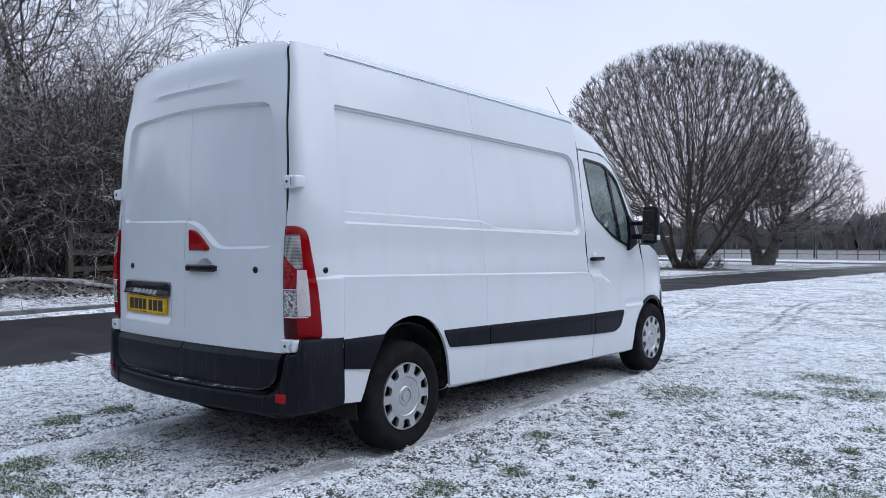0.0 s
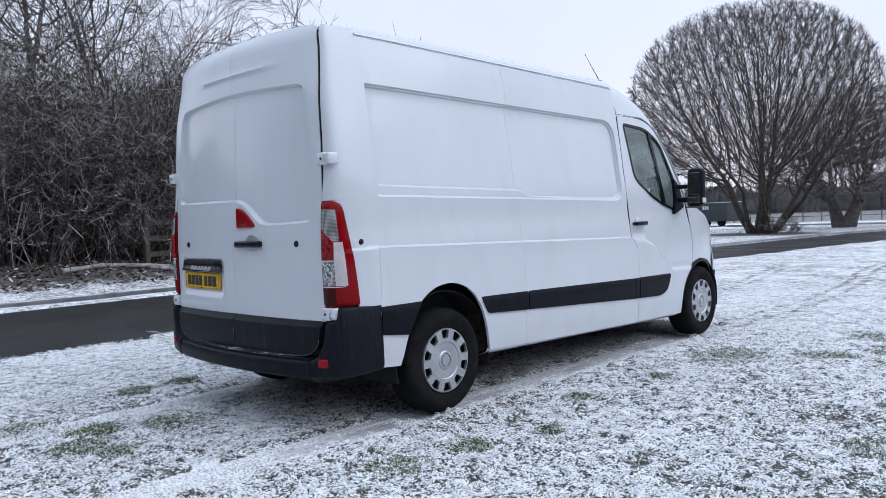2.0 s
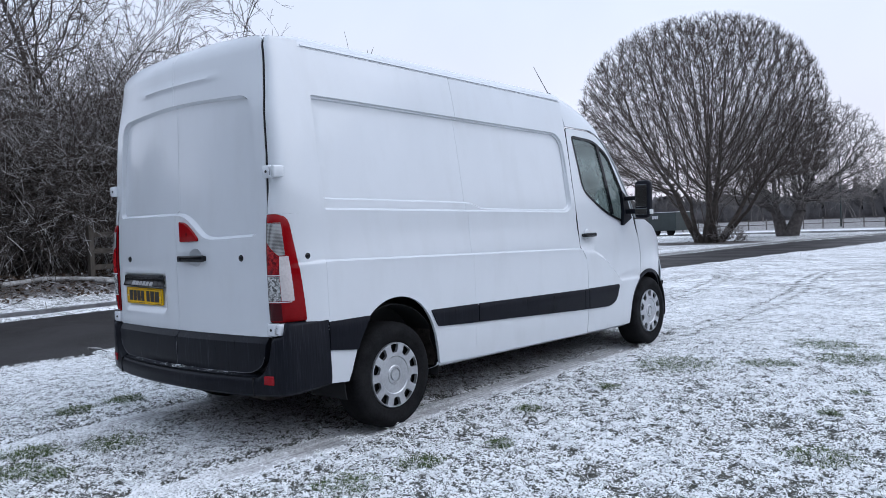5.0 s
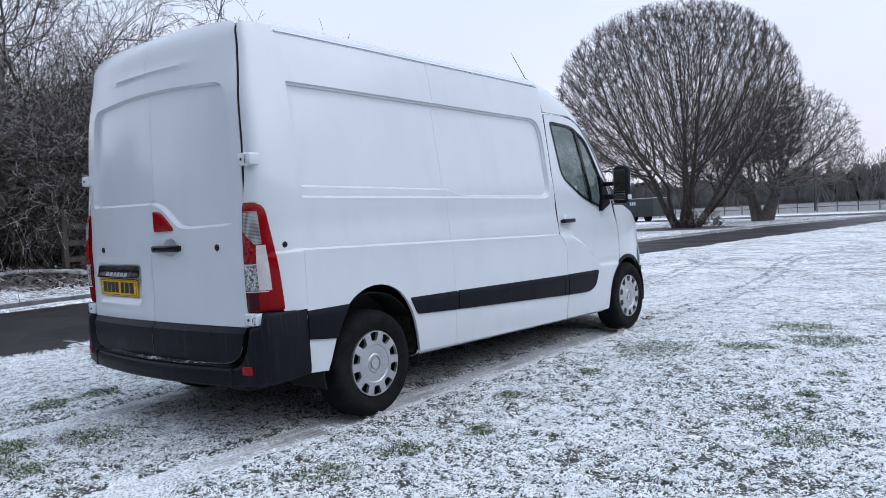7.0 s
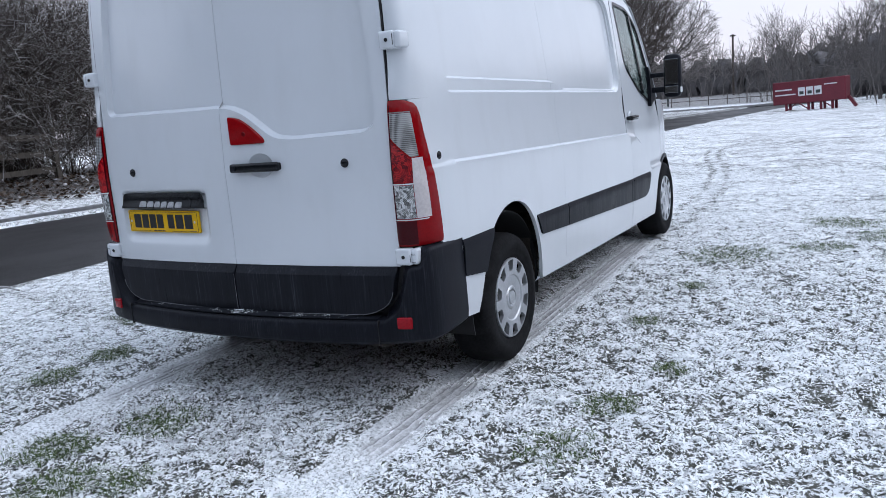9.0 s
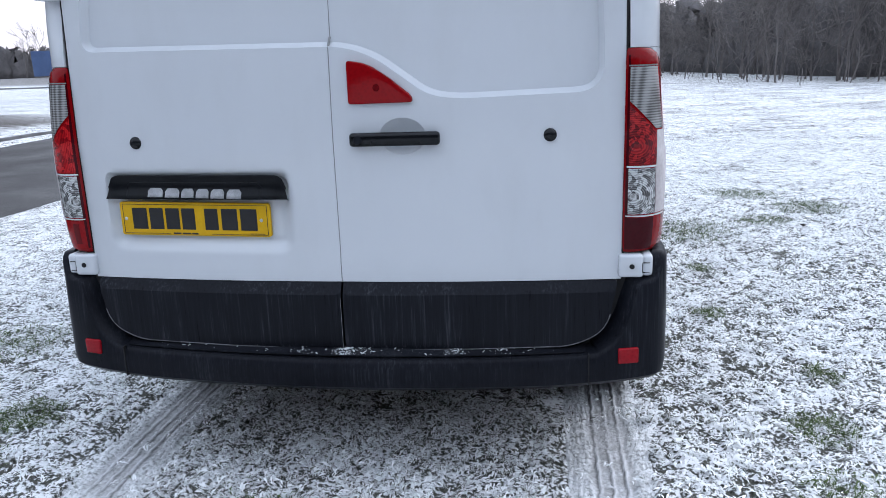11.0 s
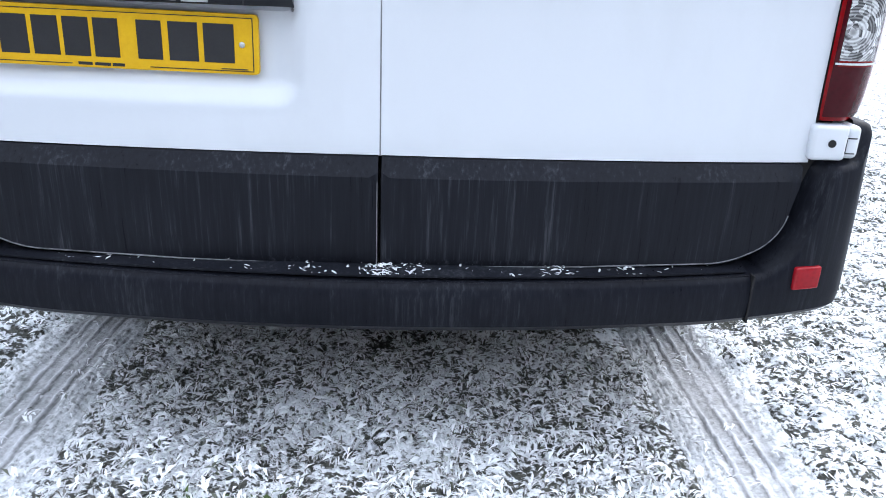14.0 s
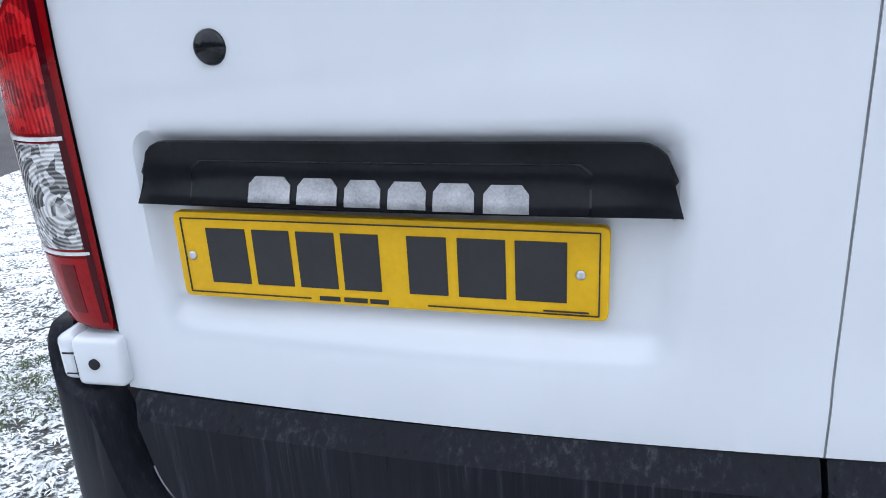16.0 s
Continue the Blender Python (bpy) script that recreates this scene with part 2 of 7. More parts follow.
def asphalt_material():
    m = Mat("wet_asphalt", 0.6, 0, 0.18)
    n, f = m.noise(0.7, 5), m.noise(160, 3)
    mx = m.mix(0.5, (n, 0), (f, 0))
    r = m.ramp(mx[0], 2, [(0.35, (0.016, 0.0150, 0.0152)), (0.65, (0.036, 0.0335, 0.034))])
    m.colour((r, 0)).bump(f, 0, 0.35, 0.006)
    rr = m.maprange(n, 0, 0.3, 0.7, 0.38, 0.62)
    m.link(rr[0], 0, m.b, "Roughness")
    return m.m


def ground_material():
    """Frosted, thinly snowed grass. The 'bare' and 'packed' layers follow wear of the lawn and wheel tracks."""
    m = Mat("snowed_grass", 0.8, 0, 0.25)
    mid, fine, crumb = m.noise(11, 5), m.noise(52, 5, rough=0.7), m.noise(64, 3, rough=0.6)
    bare, packed, litter = (m.node("ShaderNodeAttribute") for _ in range(3))
    bare.attribute_name, packed.attribute_name, litter.attribute_name = "bare", "packed", "litter"
    fleck = m.noise(5, 8, (1, 1, 1), 0.85)
    a = m.mix(0.30, (crumb, 0), (fleck, 0))
    b = m.mix(0.28, a, (mid, 0))
    keen = m.node("ShaderNodeMath")
    keen.operation = "MULTIPLY_ADD"
    m.link(b[0], 2, keen, 0)
    keen.inputs[1].default_value, keen.inputs[2].default_value = 2.1, -0.54
    off = m.node("ShaderNodeMath")
    off.operation = "MULTIPLY_ADD"
    m.link(bare, "Fac", off, 0)
    off.inputs[1].default_value = -0.20
    m.link(keen, 0, off, 2)
    off2 = m.node("ShaderNodeMath")
    off2.operation = "MULTIPLY_ADD"
    m.link(packed, "Fac", off2, 0)
    off2.inputs[1].default_value = 0.015
    m.link(off, 0, off2, 2)
    snow = m.ramp(off2, 0, [(0.36, (0, 0, 0)), (0.42, (0.38, 0.38, 0.38)), (0.47, (0.88, 0.88, 0.88)), (0.52, (1, 1, 1))])
    soil = m.ramp(fine, 0, [(0.35, (0.026, 0.027, 0.022)), (0.6, (0.10, 0.10, 0.085))])
    soil2 = m.ramp(fine, 0, [(0.3, (0.022, 0.017, 0.014)), (0.52, (0.075, 0.062, 0.052)), (0.64, (0.36, 0.36, 0.38))])
    under = m.mix((litter, "Fac"), (soil, 0), (soil2, 0))
    white = m.ramp(mid, 0, [(0.3, (0.79, 0.81, 0.83)), (0.7, (0.90, 0.91, 0.925))])
    lit = m.node("ShaderNodeMath")
    lit.operation = "MULTIPLY_ADD"
    m.link(litter, "Fac", lit, 0)
    lit.inputs[1].default_value = -0.96
    lit.inputs[2].default_value = 1.0
    fac = m.mix(1.0, (snow, 0), (lit, 0), "MULTIPLY")
    m.colour(m.mix(fac, under, (white, 0)))
    m.bump(b[0], 2, 0.9, 0.03)
    return m.m


ASPHALT, GROUND = asphalt_material(), ground_material()


# ---------------- mesh helpers ----------------
def mesh_ob(name, verts, faces, mat, parent=None, label="", smooth=True, mats=None):
    me = bpy.data.meshes.new(name)
    me.from_pydata([tuple(v) for v in verts], [], [tuple(f) for f in faces])
    me.materials.append(mat)
    if smooth:
        me.polygons.foreach_set("use_smooth", [True] * len(me.polygons))
    me.update()
    ob = new(name, me)
    if parent is not None:
        ob.parent = parent
    if label:
        ob["label"] = label
    return ob


def part(name, bm, mat, parent, label="", smooth=False, angle=None):
    """Links a bmesh as one mesh object under a thing or a part."""
    me = bpy.data.meshes.new(name)
    bmesh.ops.recalc_face_normals(bm, faces=bm.faces)
    bm.to_mesh(me)
    bm.free()
    me.materials.append(mat)
    if smooth:
        me.polygons.foreach_set("use_smooth", [True] * len(me.polygons))
        if angle:
            me.set_sharp_from_angle(angle=radians(angle))
    ob = new(name, me)
    if parent is not None:
        ob.parent = parent
    if label:
        ob["label"] = label
    return ob


def thing(name, label, category, at=(0, 0, 0), group="", kind=""):
    ob = new(name)
    ob.location = at
    return tagged(ob, label, category, group, kind)


def box_bm(x0, x1, y0, y1, z0, z1, bevel=0.0, seg=2):
    bm = bmesh.new()
    bmesh.ops.create_cube(bm, size=1)
    for v in bm.verts:
        v.co = Vector(((x0 + x1) / 2 + v.co.x * (x1 - x0), (y0 + y1) / 2 + v.co.y * (y1 - y0), (z0 + z1) / 2 + v.co.z * (z1 - z0)))
    if bevel:
        bmesh.ops.bevel(bm, geom=bm.edges[:], offset=bevel, segments=seg, affect="EDGES", profile=0.5)
    return bm


def add_box(bm, lo, hi, m=None):
    a = bmesh.ops.create_cube(bm, size=1)["verts"]
    for v in a:
        v.co = Vector([(lo[i] + hi[i]) / 2 + v.co[i] * (hi[i] - lo[i]) for i in range(3)])
        if m is not None:
            v.co = m @ v.co
    return a


def grid_ob(name, fn, nu, nv, mat, parent, label="", flip=False, thick=0.0):
    """A sheet fn(u, v), u and v from 0 to 1; with thickness behind its face if given."""
    v0 = np.array([fn(i / nu, j / nv) for j in range(nv + 1) for i in range(nu + 1)], float)
    fs = []
    for j in range(nv):
        for i in range(nu):
            a = j * (nu + 1) + i
            q = (a, a + 1, a + nu + 2, a + nu + 1)
            fs.append(q[::-1] if flip else q)
    vs = [tuple(v) for v in v0]
    if thick:
        g = v0.reshape(nv + 1, nu + 1, 3)
        nrm = np.cross(np.gradient(g, axis=1), np.gradient(g, axis=0))
        nrm /= np.linalg.norm(nrm, axis=2, keepdims=True) + 1e-12
        back = g - nrm * thick * (-1 if flip else 1)
        n = len(vs)
        vs += [tuple(v) for v in back.reshape(-1, 3)]
        fs += [tuple(n + k for k in q[::-1]) for q in list(fs)]
        rim = [j * (nu + 1) for j in range(nv, 0, -1)] + list(range(nu)) + [j * (nu + 1) + nu for j in range(nv)] + [nv * (nu + 1) + i for i in range(nu, 0, -1)]
        for a, b in zip(rim, rim[1:] + rim[:1]):
            q = (b, a, a + n, b + n)
            fs.append(q[::-1] if flip else q)
    ob = mesh_ob(name, vs, fs, mat, parent, label)
    ob.data.set_sharp_from_angle(angle=radians(50))
    return ob


def rounded(points, radii, seg=6):
    """A polygon with rounded corners. radii: one number or one for each corner."""
    n, out = len(points), []
    for i in range(n):
        p0, p, p1 = (Vector(points[k % n]) for k in (i - 1, i, i + 1))
        r = radii[i] if isinstance(radii, (list, tuple)) else radii
        a, b = p0 - p, p1 - p
        if r <= 0 or a.length < 1e-6 or b.length < 1e-6:
            out.append(tuple(p))
            continue
        cut = min(r, a.length * 0.49, b.length * 0.49)
        s, e = p + a.normalized() * cut, p + b.normalized() * cut
        for k in range(seg + 1):
            t = k / seg
            out.append(tuple((1 - t) ** 2 * s + 2 * t * (1 - t) * p + t * t * e))
    return out


def dense(poly, step):
    out, n = [], len(poly)
    for i in range(n):
        a, b = np.array(poly[i], float), np.array(poly[(i + 1) % n], float)
        k = max(1, int(np.linalg.norm(b - a) / step))
        out += [tuple(a + (b - a) * t / k) for t in range(k)]
    return out


def inside(poly, p):
    poly, p = np.asarray(poly), np.asarray(p)
    a, b = poly, np.roll(poly, -1, 0)
    hit = np.zeros(len(p), bool)
    for (x0, y0), (x1, y1) in zip(a, b):
        if y0 == y1:
            continue
        c = (p[:, 1] > min(y0, y1)) & (p[:, 1] <= max(y0, y1))
        hit ^= c & (p[:, 0] < x0 + (p[:, 1] - y0) * (x1 - x0) / (y1 - y0))
    return hit


def edge_distance(poly, p, closed=True):
    poly, p = np.asarray(poly, float), np.asarray(p, float)
    a = poly if closed else poly[:-1]
    b = np.roll(poly, -1, 0) if closed else poly[1:]
    best = np.full(len(p), 1e9)
    for s, e in zip(a, b):
        d = e - s
        l2 = d @ d
        if l2 < 1e-14:
            continue
        t = np.clip((p - s) @ d / l2, 0, 1)
        best = np.minimum(best, np.hypot(*(p - s - t[:, None] * d).T))
    return best


def signed(poly, p):
    """Distance to the polygon's edge, positive inside."""
    d = edge_distance(poly, p)
    return np.where(inside(poly, p), d, -d)


def offset_loop(poly, d):
    """The polygon moved inwards by d, point by point."""
    q = np.asarray(dense(poly, 0.02), float)
    nxt, prv = np.roll(q, -1, 0), np.roll(q, 1, 0)
    tang = nxt - prv
    nrm = np.stack([-tang[:, 1], tang[:, 0]], 1) / (np.linalg.norm(tang, axis=1, keepdims=True) + 1e-9)
    area = np.sum(q[:, 0] * nxt[:, 1] - nxt[:, 0] * q[:, 1])
    return [tuple(v) for v in q + nrm * d * (1 if area > 0 else -1)]


def panel(name, outline, place, inward, mat, parent, label="", holes=(), loops=(), step=0.05, rim=0.02, flip=False):
    """A sheet-metal panel: the outline (with holes) in a 2D layout, filled with a fine net that runs along loops, laid onto a
    surface by place(), its rim bent in by rim along the vector inward."""
    from mathutils.geometry import delaunay_2d_cdt
    pts, edges = [], []

    def ring(poly, closed=True):
        s = len(pts)
        pts.extend(poly)
        n = len(poly)
        edges.extend((s + i, s + (i + 1) % n) for i in range(n if closed else n - 1))

    outer = dense(outline, step * 0.6)
    ring(outer)
    for h in holes:
        ring(dense(h, step * 0.6))
    for lp, closed in loops:
        q = np.asarray(lp)
        if closed:
            ring([tuple(v) for v in q])
        else:
            ring([tuple(v) for v in q], False)
    o = np.asarray(outer)
    lo, hi = o.min(0), o.max(0)
    gx, gy = np.arange(lo[0] + step / 2, hi[0], step), np.arange(lo[1] + step / 2, hi[1], step)
    g = np.stack(np.meshgrid(gx, gy), -1).reshape(-1, 2)
    if len(g):
        keep = inside(outer, g) & (edge_distance(outer, g) > step * 0.35)
        for h in holes:
            keep &= ~inside(h, g) & (edge_distance(h, g) > step * 0.35)
        for lp, closed in loops:
            keep &= edge_distance(lp, g, closed) > 0.012
        pts.extend(tuple(v) for v in g[keep])
    v2, _, f2, *_ = delaunay_2d_cdt([Vector(p) for p in pts], edges, [], 0, 1e-5)
    q = np.array([tuple(v) for v in v2])
    tri = np.array([f for f in f2 if len(f) == 3])
    mid = q[tri].mean(1)
    ok = inside(outer, mid)
    for h in holes:
        ok &= ~inside(h, mid)
    tri = tri[ok]
    v3 = place(q[:, 0], q[:, 1])
    faces = [tuple(int(i) for i in f) for f in tri]
    count = {}
    for f in faces:
        for a, b in ((f[0], f[1]), (f[1], f[2]), (f[2], f[0])):
            count[(a, b)] = 1
    border = [(a, b) for a, b in count if (b, a) not in count]
    verts = [tuple(v) for v in v3]
    if rim:
        extra, ring_of = {}, np.asarray(inward, float) * rim
        for a, b in border:
            for k in (a, b):
                if k not in extra:
                    extra[k] = len(verts)
                    verts.append(tuple(np.asarray(verts[k]) + ring_of))
            faces.append((b, a, extra[a], extra[b]))
    if flip:
        faces = [f[::-1] for f in faces]
    ob = mesh_ob(name, verts, faces, mat, parent, label)
    ob.data.set_sharp_from_angle(angle=radians(32))
    return ob


def tubes(segs, sides=4):
    """Tapered prisms for rows of (p, q, radius at p, radius at q): vertices and faces."""
    segs = np.asarray(segs, float)
    p, q, r0, r1 = segs[:, :3], segs[:, 3:6], segs[:, 6], segs[:, 7]
    d = q - p
    d /= np.linalg.norm(d, axis=1, keepdims=True) + 1e-9
    ref = np.where(np.abs(d[:, 2:3]) < 0.9, [[0, 0, 1.0]], [[1.0, 0, 0]])
    u = np.cross(d, ref)
    u /= np.linalg.norm(u, axis=1, keepdims=True) + 1e-9
    w = np.cross(d, u)
    ang = np.arange(sides) * 2 * np.pi / sides
    off = u[:, None] * np.cos(ang)[None, :, None] + w[:, None] * np.sin(ang)[None, :, None]
    vs = np.concatenate([p[:, None] + off * r0[:, None, None], q[:, None] + off * r1[:, None, None]], 1).reshape(-1, 3)
    k = np.arange(sides)
    f = np.stack([k, (k + 1) % sides, (k + 1) % sides + sides, k + sides], 1)
    fs = (f[None] + (np.arange(len(segs)) * 2 * sides)[:, None, None]).reshape(-1, 4)
    return vs, fs


def raw_mesh(name, vs, fs, mat, parent=None, label="", smooth=False):
    """A mesh from arrays, quick for many faces of one size."""
    me = bpy.data.meshes.new(name)
    vs, fs = np.ascontiguousarray(vs, np.float32), np.ascontiguousarray(fs, np.int32)
    n, k = fs.shape
    me.vertices.add(len(vs))
    me.vertices.foreach_set("co", vs.ravel())
    me.loops.add(n * k)
    me.loops.foreach_set("vertex_index", fs.ravel())
    me.polygons.add(n)
    me.polygons.foreach_set("loop_start", np.arange(0, n * k, k, dtype=np.int32))
    if smooth:
        me.polygons.foreach_set("use_smooth", np.ones(n, bool))
    me.update(calc_edges=True)
    me.validate()
    me.materials.append(mat)
    ob = new(name, me)
    if parent is not None:
        ob.parent = parent
    if label:
        ob["label"] = label
    return ob


# ---------------- ground and roads ----------------
def fall(y):
    """The lawn falls away gently ahead of the van."""
    return -0.5 * (1 - np.exp(-np.maximum(0, np.asarray(y, float) - 5) / 25))


NEAR_EDGE = [(-60, -4.2), (-10, -4.45), (0, -4.55), (4, -4.65), (8, -4.95), (18, -5.0), (25, -4.7), (30, -4.1), (42, -2.7), (52, -1.0), (64, 3.0), (80, 11), (100, 24)]
FAR_EDGE = [(-60, -9.8), (-10, -9.9), (2, -10.0), (8, -10.1), (14, -10.6), (19, -10.3), (26, -8.9), (32, -8.6), (40, -8.0), (50, -5.4), (64, -2.6), (80, 5), (100, 18)]


def near_edge(y):
    return np.interp(y, *zip(*NEAR_EDGE))


def far_edge(y):
    return np.interp(y, *zip(*FAR_EDGE))


def bank(x, y):
    """The leafy bank under the hedge, across the road."""
    run = np.clip((-10.9 - x) / 4.2, 0, 1) * np.clip((26 - y) / 14, 0, 1)
    return 0.5 * run * run * (3 - 2 * run)


def lumps(x, y):
    return (0.012 * np.sin(1.7 * x + 0.6 * np.sin(2.3 * y)) * np.sin(1.3 * y + 0.5) + 0.006 * np.sin(5.1 * x + 1.1 * y) * np.sin(4.3 * y - 2.2 * x))


def ground_z(x, y):
    x, y = np.asarray(x, float), np.asarray(y, float)
    z = fall(y) + bank(x, y)
    calm = np.clip((np.abs(x) - 1.3) / 0.8, 0, 1)
    return z + lumps(x, y) * calm


def on_road(x, y):
    return (x < near_edge(y)) & (x > far_edge(y)) & (y > -60) & (y < 100)


def axis(lo, hi, step, far, inner=0, outer=0, growth=1.16):
    """Grid lines: fine from lo to hi, at most 0.28 apart from inner to outer, then wider and wider."""
    core = np.arange(lo, hi + step / 2, step)
    s, out = step, [core[-1]]
    while out[-1] < far:
        s = min(s * growth, 0.28 if out[-1] < outer else 60)
        out.append(out[-1] + s)
    s, back = step, [lo]
    while back[-1] > -far:
        s = min(s * growth, 0.28 if back[-1] > inner else 60)
        back.append(back[-1] - s)
    return np.concatenate([back[:0:-1], core, out[1:]])


def smooth01(t):
    t = np.clip(t, 0, 1)
    return t * t * (3 - 2 * t)


# worn, bare patches of the lawn: x, y, radius, how bare
PATCHES = [(-0.25, -0.4, 0.22, 0.9), (-0.5, -0.78, 0.2, 1.0), (-1.48, 0.3, 0.16, 0.9), (-1.47, -0.12, 0.17, 0.8), (1.51, 1.67, 0.10, 1.2), (1.84, 0.9, 0.09, 1.1),
           (1.63, 2.57, 0.09, 1.0), (3.22, 2.49, 0.08, 1.2), (3.24, 3.18, 0.07, 1.2), (1.67, 0.39, 0.14, 0.7), (2.37, 3.93, 0.25, 0.6), (1.75, 3.6, 0.4, 0.75), (2.9, 4.5, 0.35, 0.8),
           (2.5, 5.2, 0.4, 0.6), (-0.15, -1.0, 0.2, 0.8), (0.1, -0.9, 0.12, 0.8), (3.4, 1.6, 0.2, 0.6), (-2.1, 1.1, 0.3, 0.5), (-0.85, -1.05, 0.25, 0.9), (1.6, -0.1, 0.2, 0.5)]
LOOP = [(0.95, 5.2), (0.9, 8), (0.55, 11), (-0.1, 14), (-0.4, 16.5), (0.0, 18.3), (0.75, 19.3), (1.3, 18.4), (1.0, 17.2)]
RINGS = [[(14, 22.4), (12.5, 22.2), (10.8, 20.9), (8.9, 18.6), (8.2, 17.0), (8.4, 15.8), (9.3, 15.0)], [(13, 20.6), (11.6, 20.0), (10.2, 18.5), (9.8, 17.5), (10.3, 16.8)]]
LOOP2 = [(-0.85, 5.2), (-0.9, 8), (-1.2, 11), (-2.0, 14.5), (-2.9, 17)]


LATTICE = np.random.default_rng(77).normal(0, 1, (257, 263))


def lattice(x, y, cell):
    """Smooth noise on a lattice of the given cell."""
    u, v = np.asarray(x) / cell + 1000, np.asarray(y) / cell + 1000
    i, j = np.floor(u).astype(int), np.floor(v).astype(int)
    a, b = smooth01(u - i), smooth01(v - j)
    n, m = LATTICE.shape
    g = lambda p, q: LATTICE[(i + p) % n, (j + q) % m]
    return (g(0, 0) * (1 - a) + g(1, 0) * a) * (1 - b) + (g(0, 1) * (1 - a) + g(1, 1) * a) * b


def crumbs(x, y):
    """Tufts of frosted grass, a hand's breadth and less across, in units of their usual height."""
    wx, wy = x + 0.02 * lattice(x, y, 0.09), y + 0.02 * lattice(y, x, 0.09)
    return 0.60 * lattice(wx, wy, 0.046) + 0.42 * lattice(wy * 1.5, wx, 0.034) + 0.40 * lattice(wx, wy, 0.15)


def lawn_layers(x, y):
    p = np.stack([x, y], -1)
    rag = 0.05 * np.sin(9 * x + 3 * np.sin(7 * y)) + 0.04 * np.sin(13 * y - 5 * x) + 0.05 * np.sin(31 * x + 2 * np.sin(23 * y)) * np.sin(27 * y)
    bare = np.zeros(len(x))
    for px, py, r, s in PATCHES:
        d = np.hypot(x - px, (y - py) * 0.8) + rag * r * 2.2
        bare = np.maximum(bare, 0.54 * s * smooth01((r * 1.1 - d) / r))
    close = np.exp(-np.maximum(0, np.hypot(x - 1.6, y + 0.5) - 3.0) / 2.5)
    bare = np.maximum(bare, (0.46 + 0.10 * lattice(x, y * 1.6, 0.5)) * close)
    # Thinner snow under the van, which also deepens the shade there.
    under = smooth01((1.0 - np.abs(x)) / 0.25) * smooth01((y + 0.35) / 0.5) * smooth01((5.3 - y) / 0.5)
    bare = np.maximum(bare, 0.20 * under)
    packed = np.zeros(len(x))
    for side in (-1, 1):
        d = np.abs(x - side * (0.87 + 0.03 * np.minimum(0, y))) + rag * 0.9
        packed = np.maximum(packed, smooth01((0.27 - d) / 0.20) * smooth01((y + 4.5) / 0.5) * (y < 5.4))
    for line in (LOOP, LOOP2, *RINGS):
        d = edge_distance(line, p, False)
        bare = np.maximum(bare, 0.75 * smooth01((0.09 - np.abs(d - 0.13) + rag * 0.6) / 0.09) * (y > 4.8))
    edge = np.abs(x - near_edge(y))
    bare = np.maximum(bare, 0.7 * smooth01((0.12 - edge + rag) / 0.15))
    litter = smooth01((-12.3 - x + rag * 4) / 0.5) * smooth01((22 - y) / 6) * smooth01((-x + 0) / 1)
    d1 = np.hypot((x + 12.7) / 3.4, (y - 39.5) / 2.6) + rag
    litter = np.maximum(litter, smooth01((1.25 - d1) / 0.4))
    litter = np.maximum(litter, 0.85 * smooth01((y - 64 + 12 * rag + 0.12 * (x + 10)) / 4) * smooth01((4 - x) / 6))
    strip = smooth01((0.5 - np.abs(x - far_edge(y) + 0.35) + rag) / 0.2) * (y > 20)
    litter = np.maximum(litter, 0.8 * strip)
    kerb_gap = np.abs(x - far_edge(y) + 0.62)
    bare = np.maximum(bare, 1.2 * smooth01((0.12 - kerb_gap + rag * 0.4) / 0.06) * (y < 19))
    return bare, packed, litter


def relief(x, y):
    """Where the lawn's single tufts are modelled, and their height."""
    near = np.exp(-np.maximum(0, np.hypot(x - 1.5, y - 1) - 4.5) / 2)
    core = smooth01((6.3 - y) / 1.8) * smooth01((4.7 - x) / 1.2) * smooth01((x + 1.75) / 0.6)
    return near * core, crumbs(x, y)


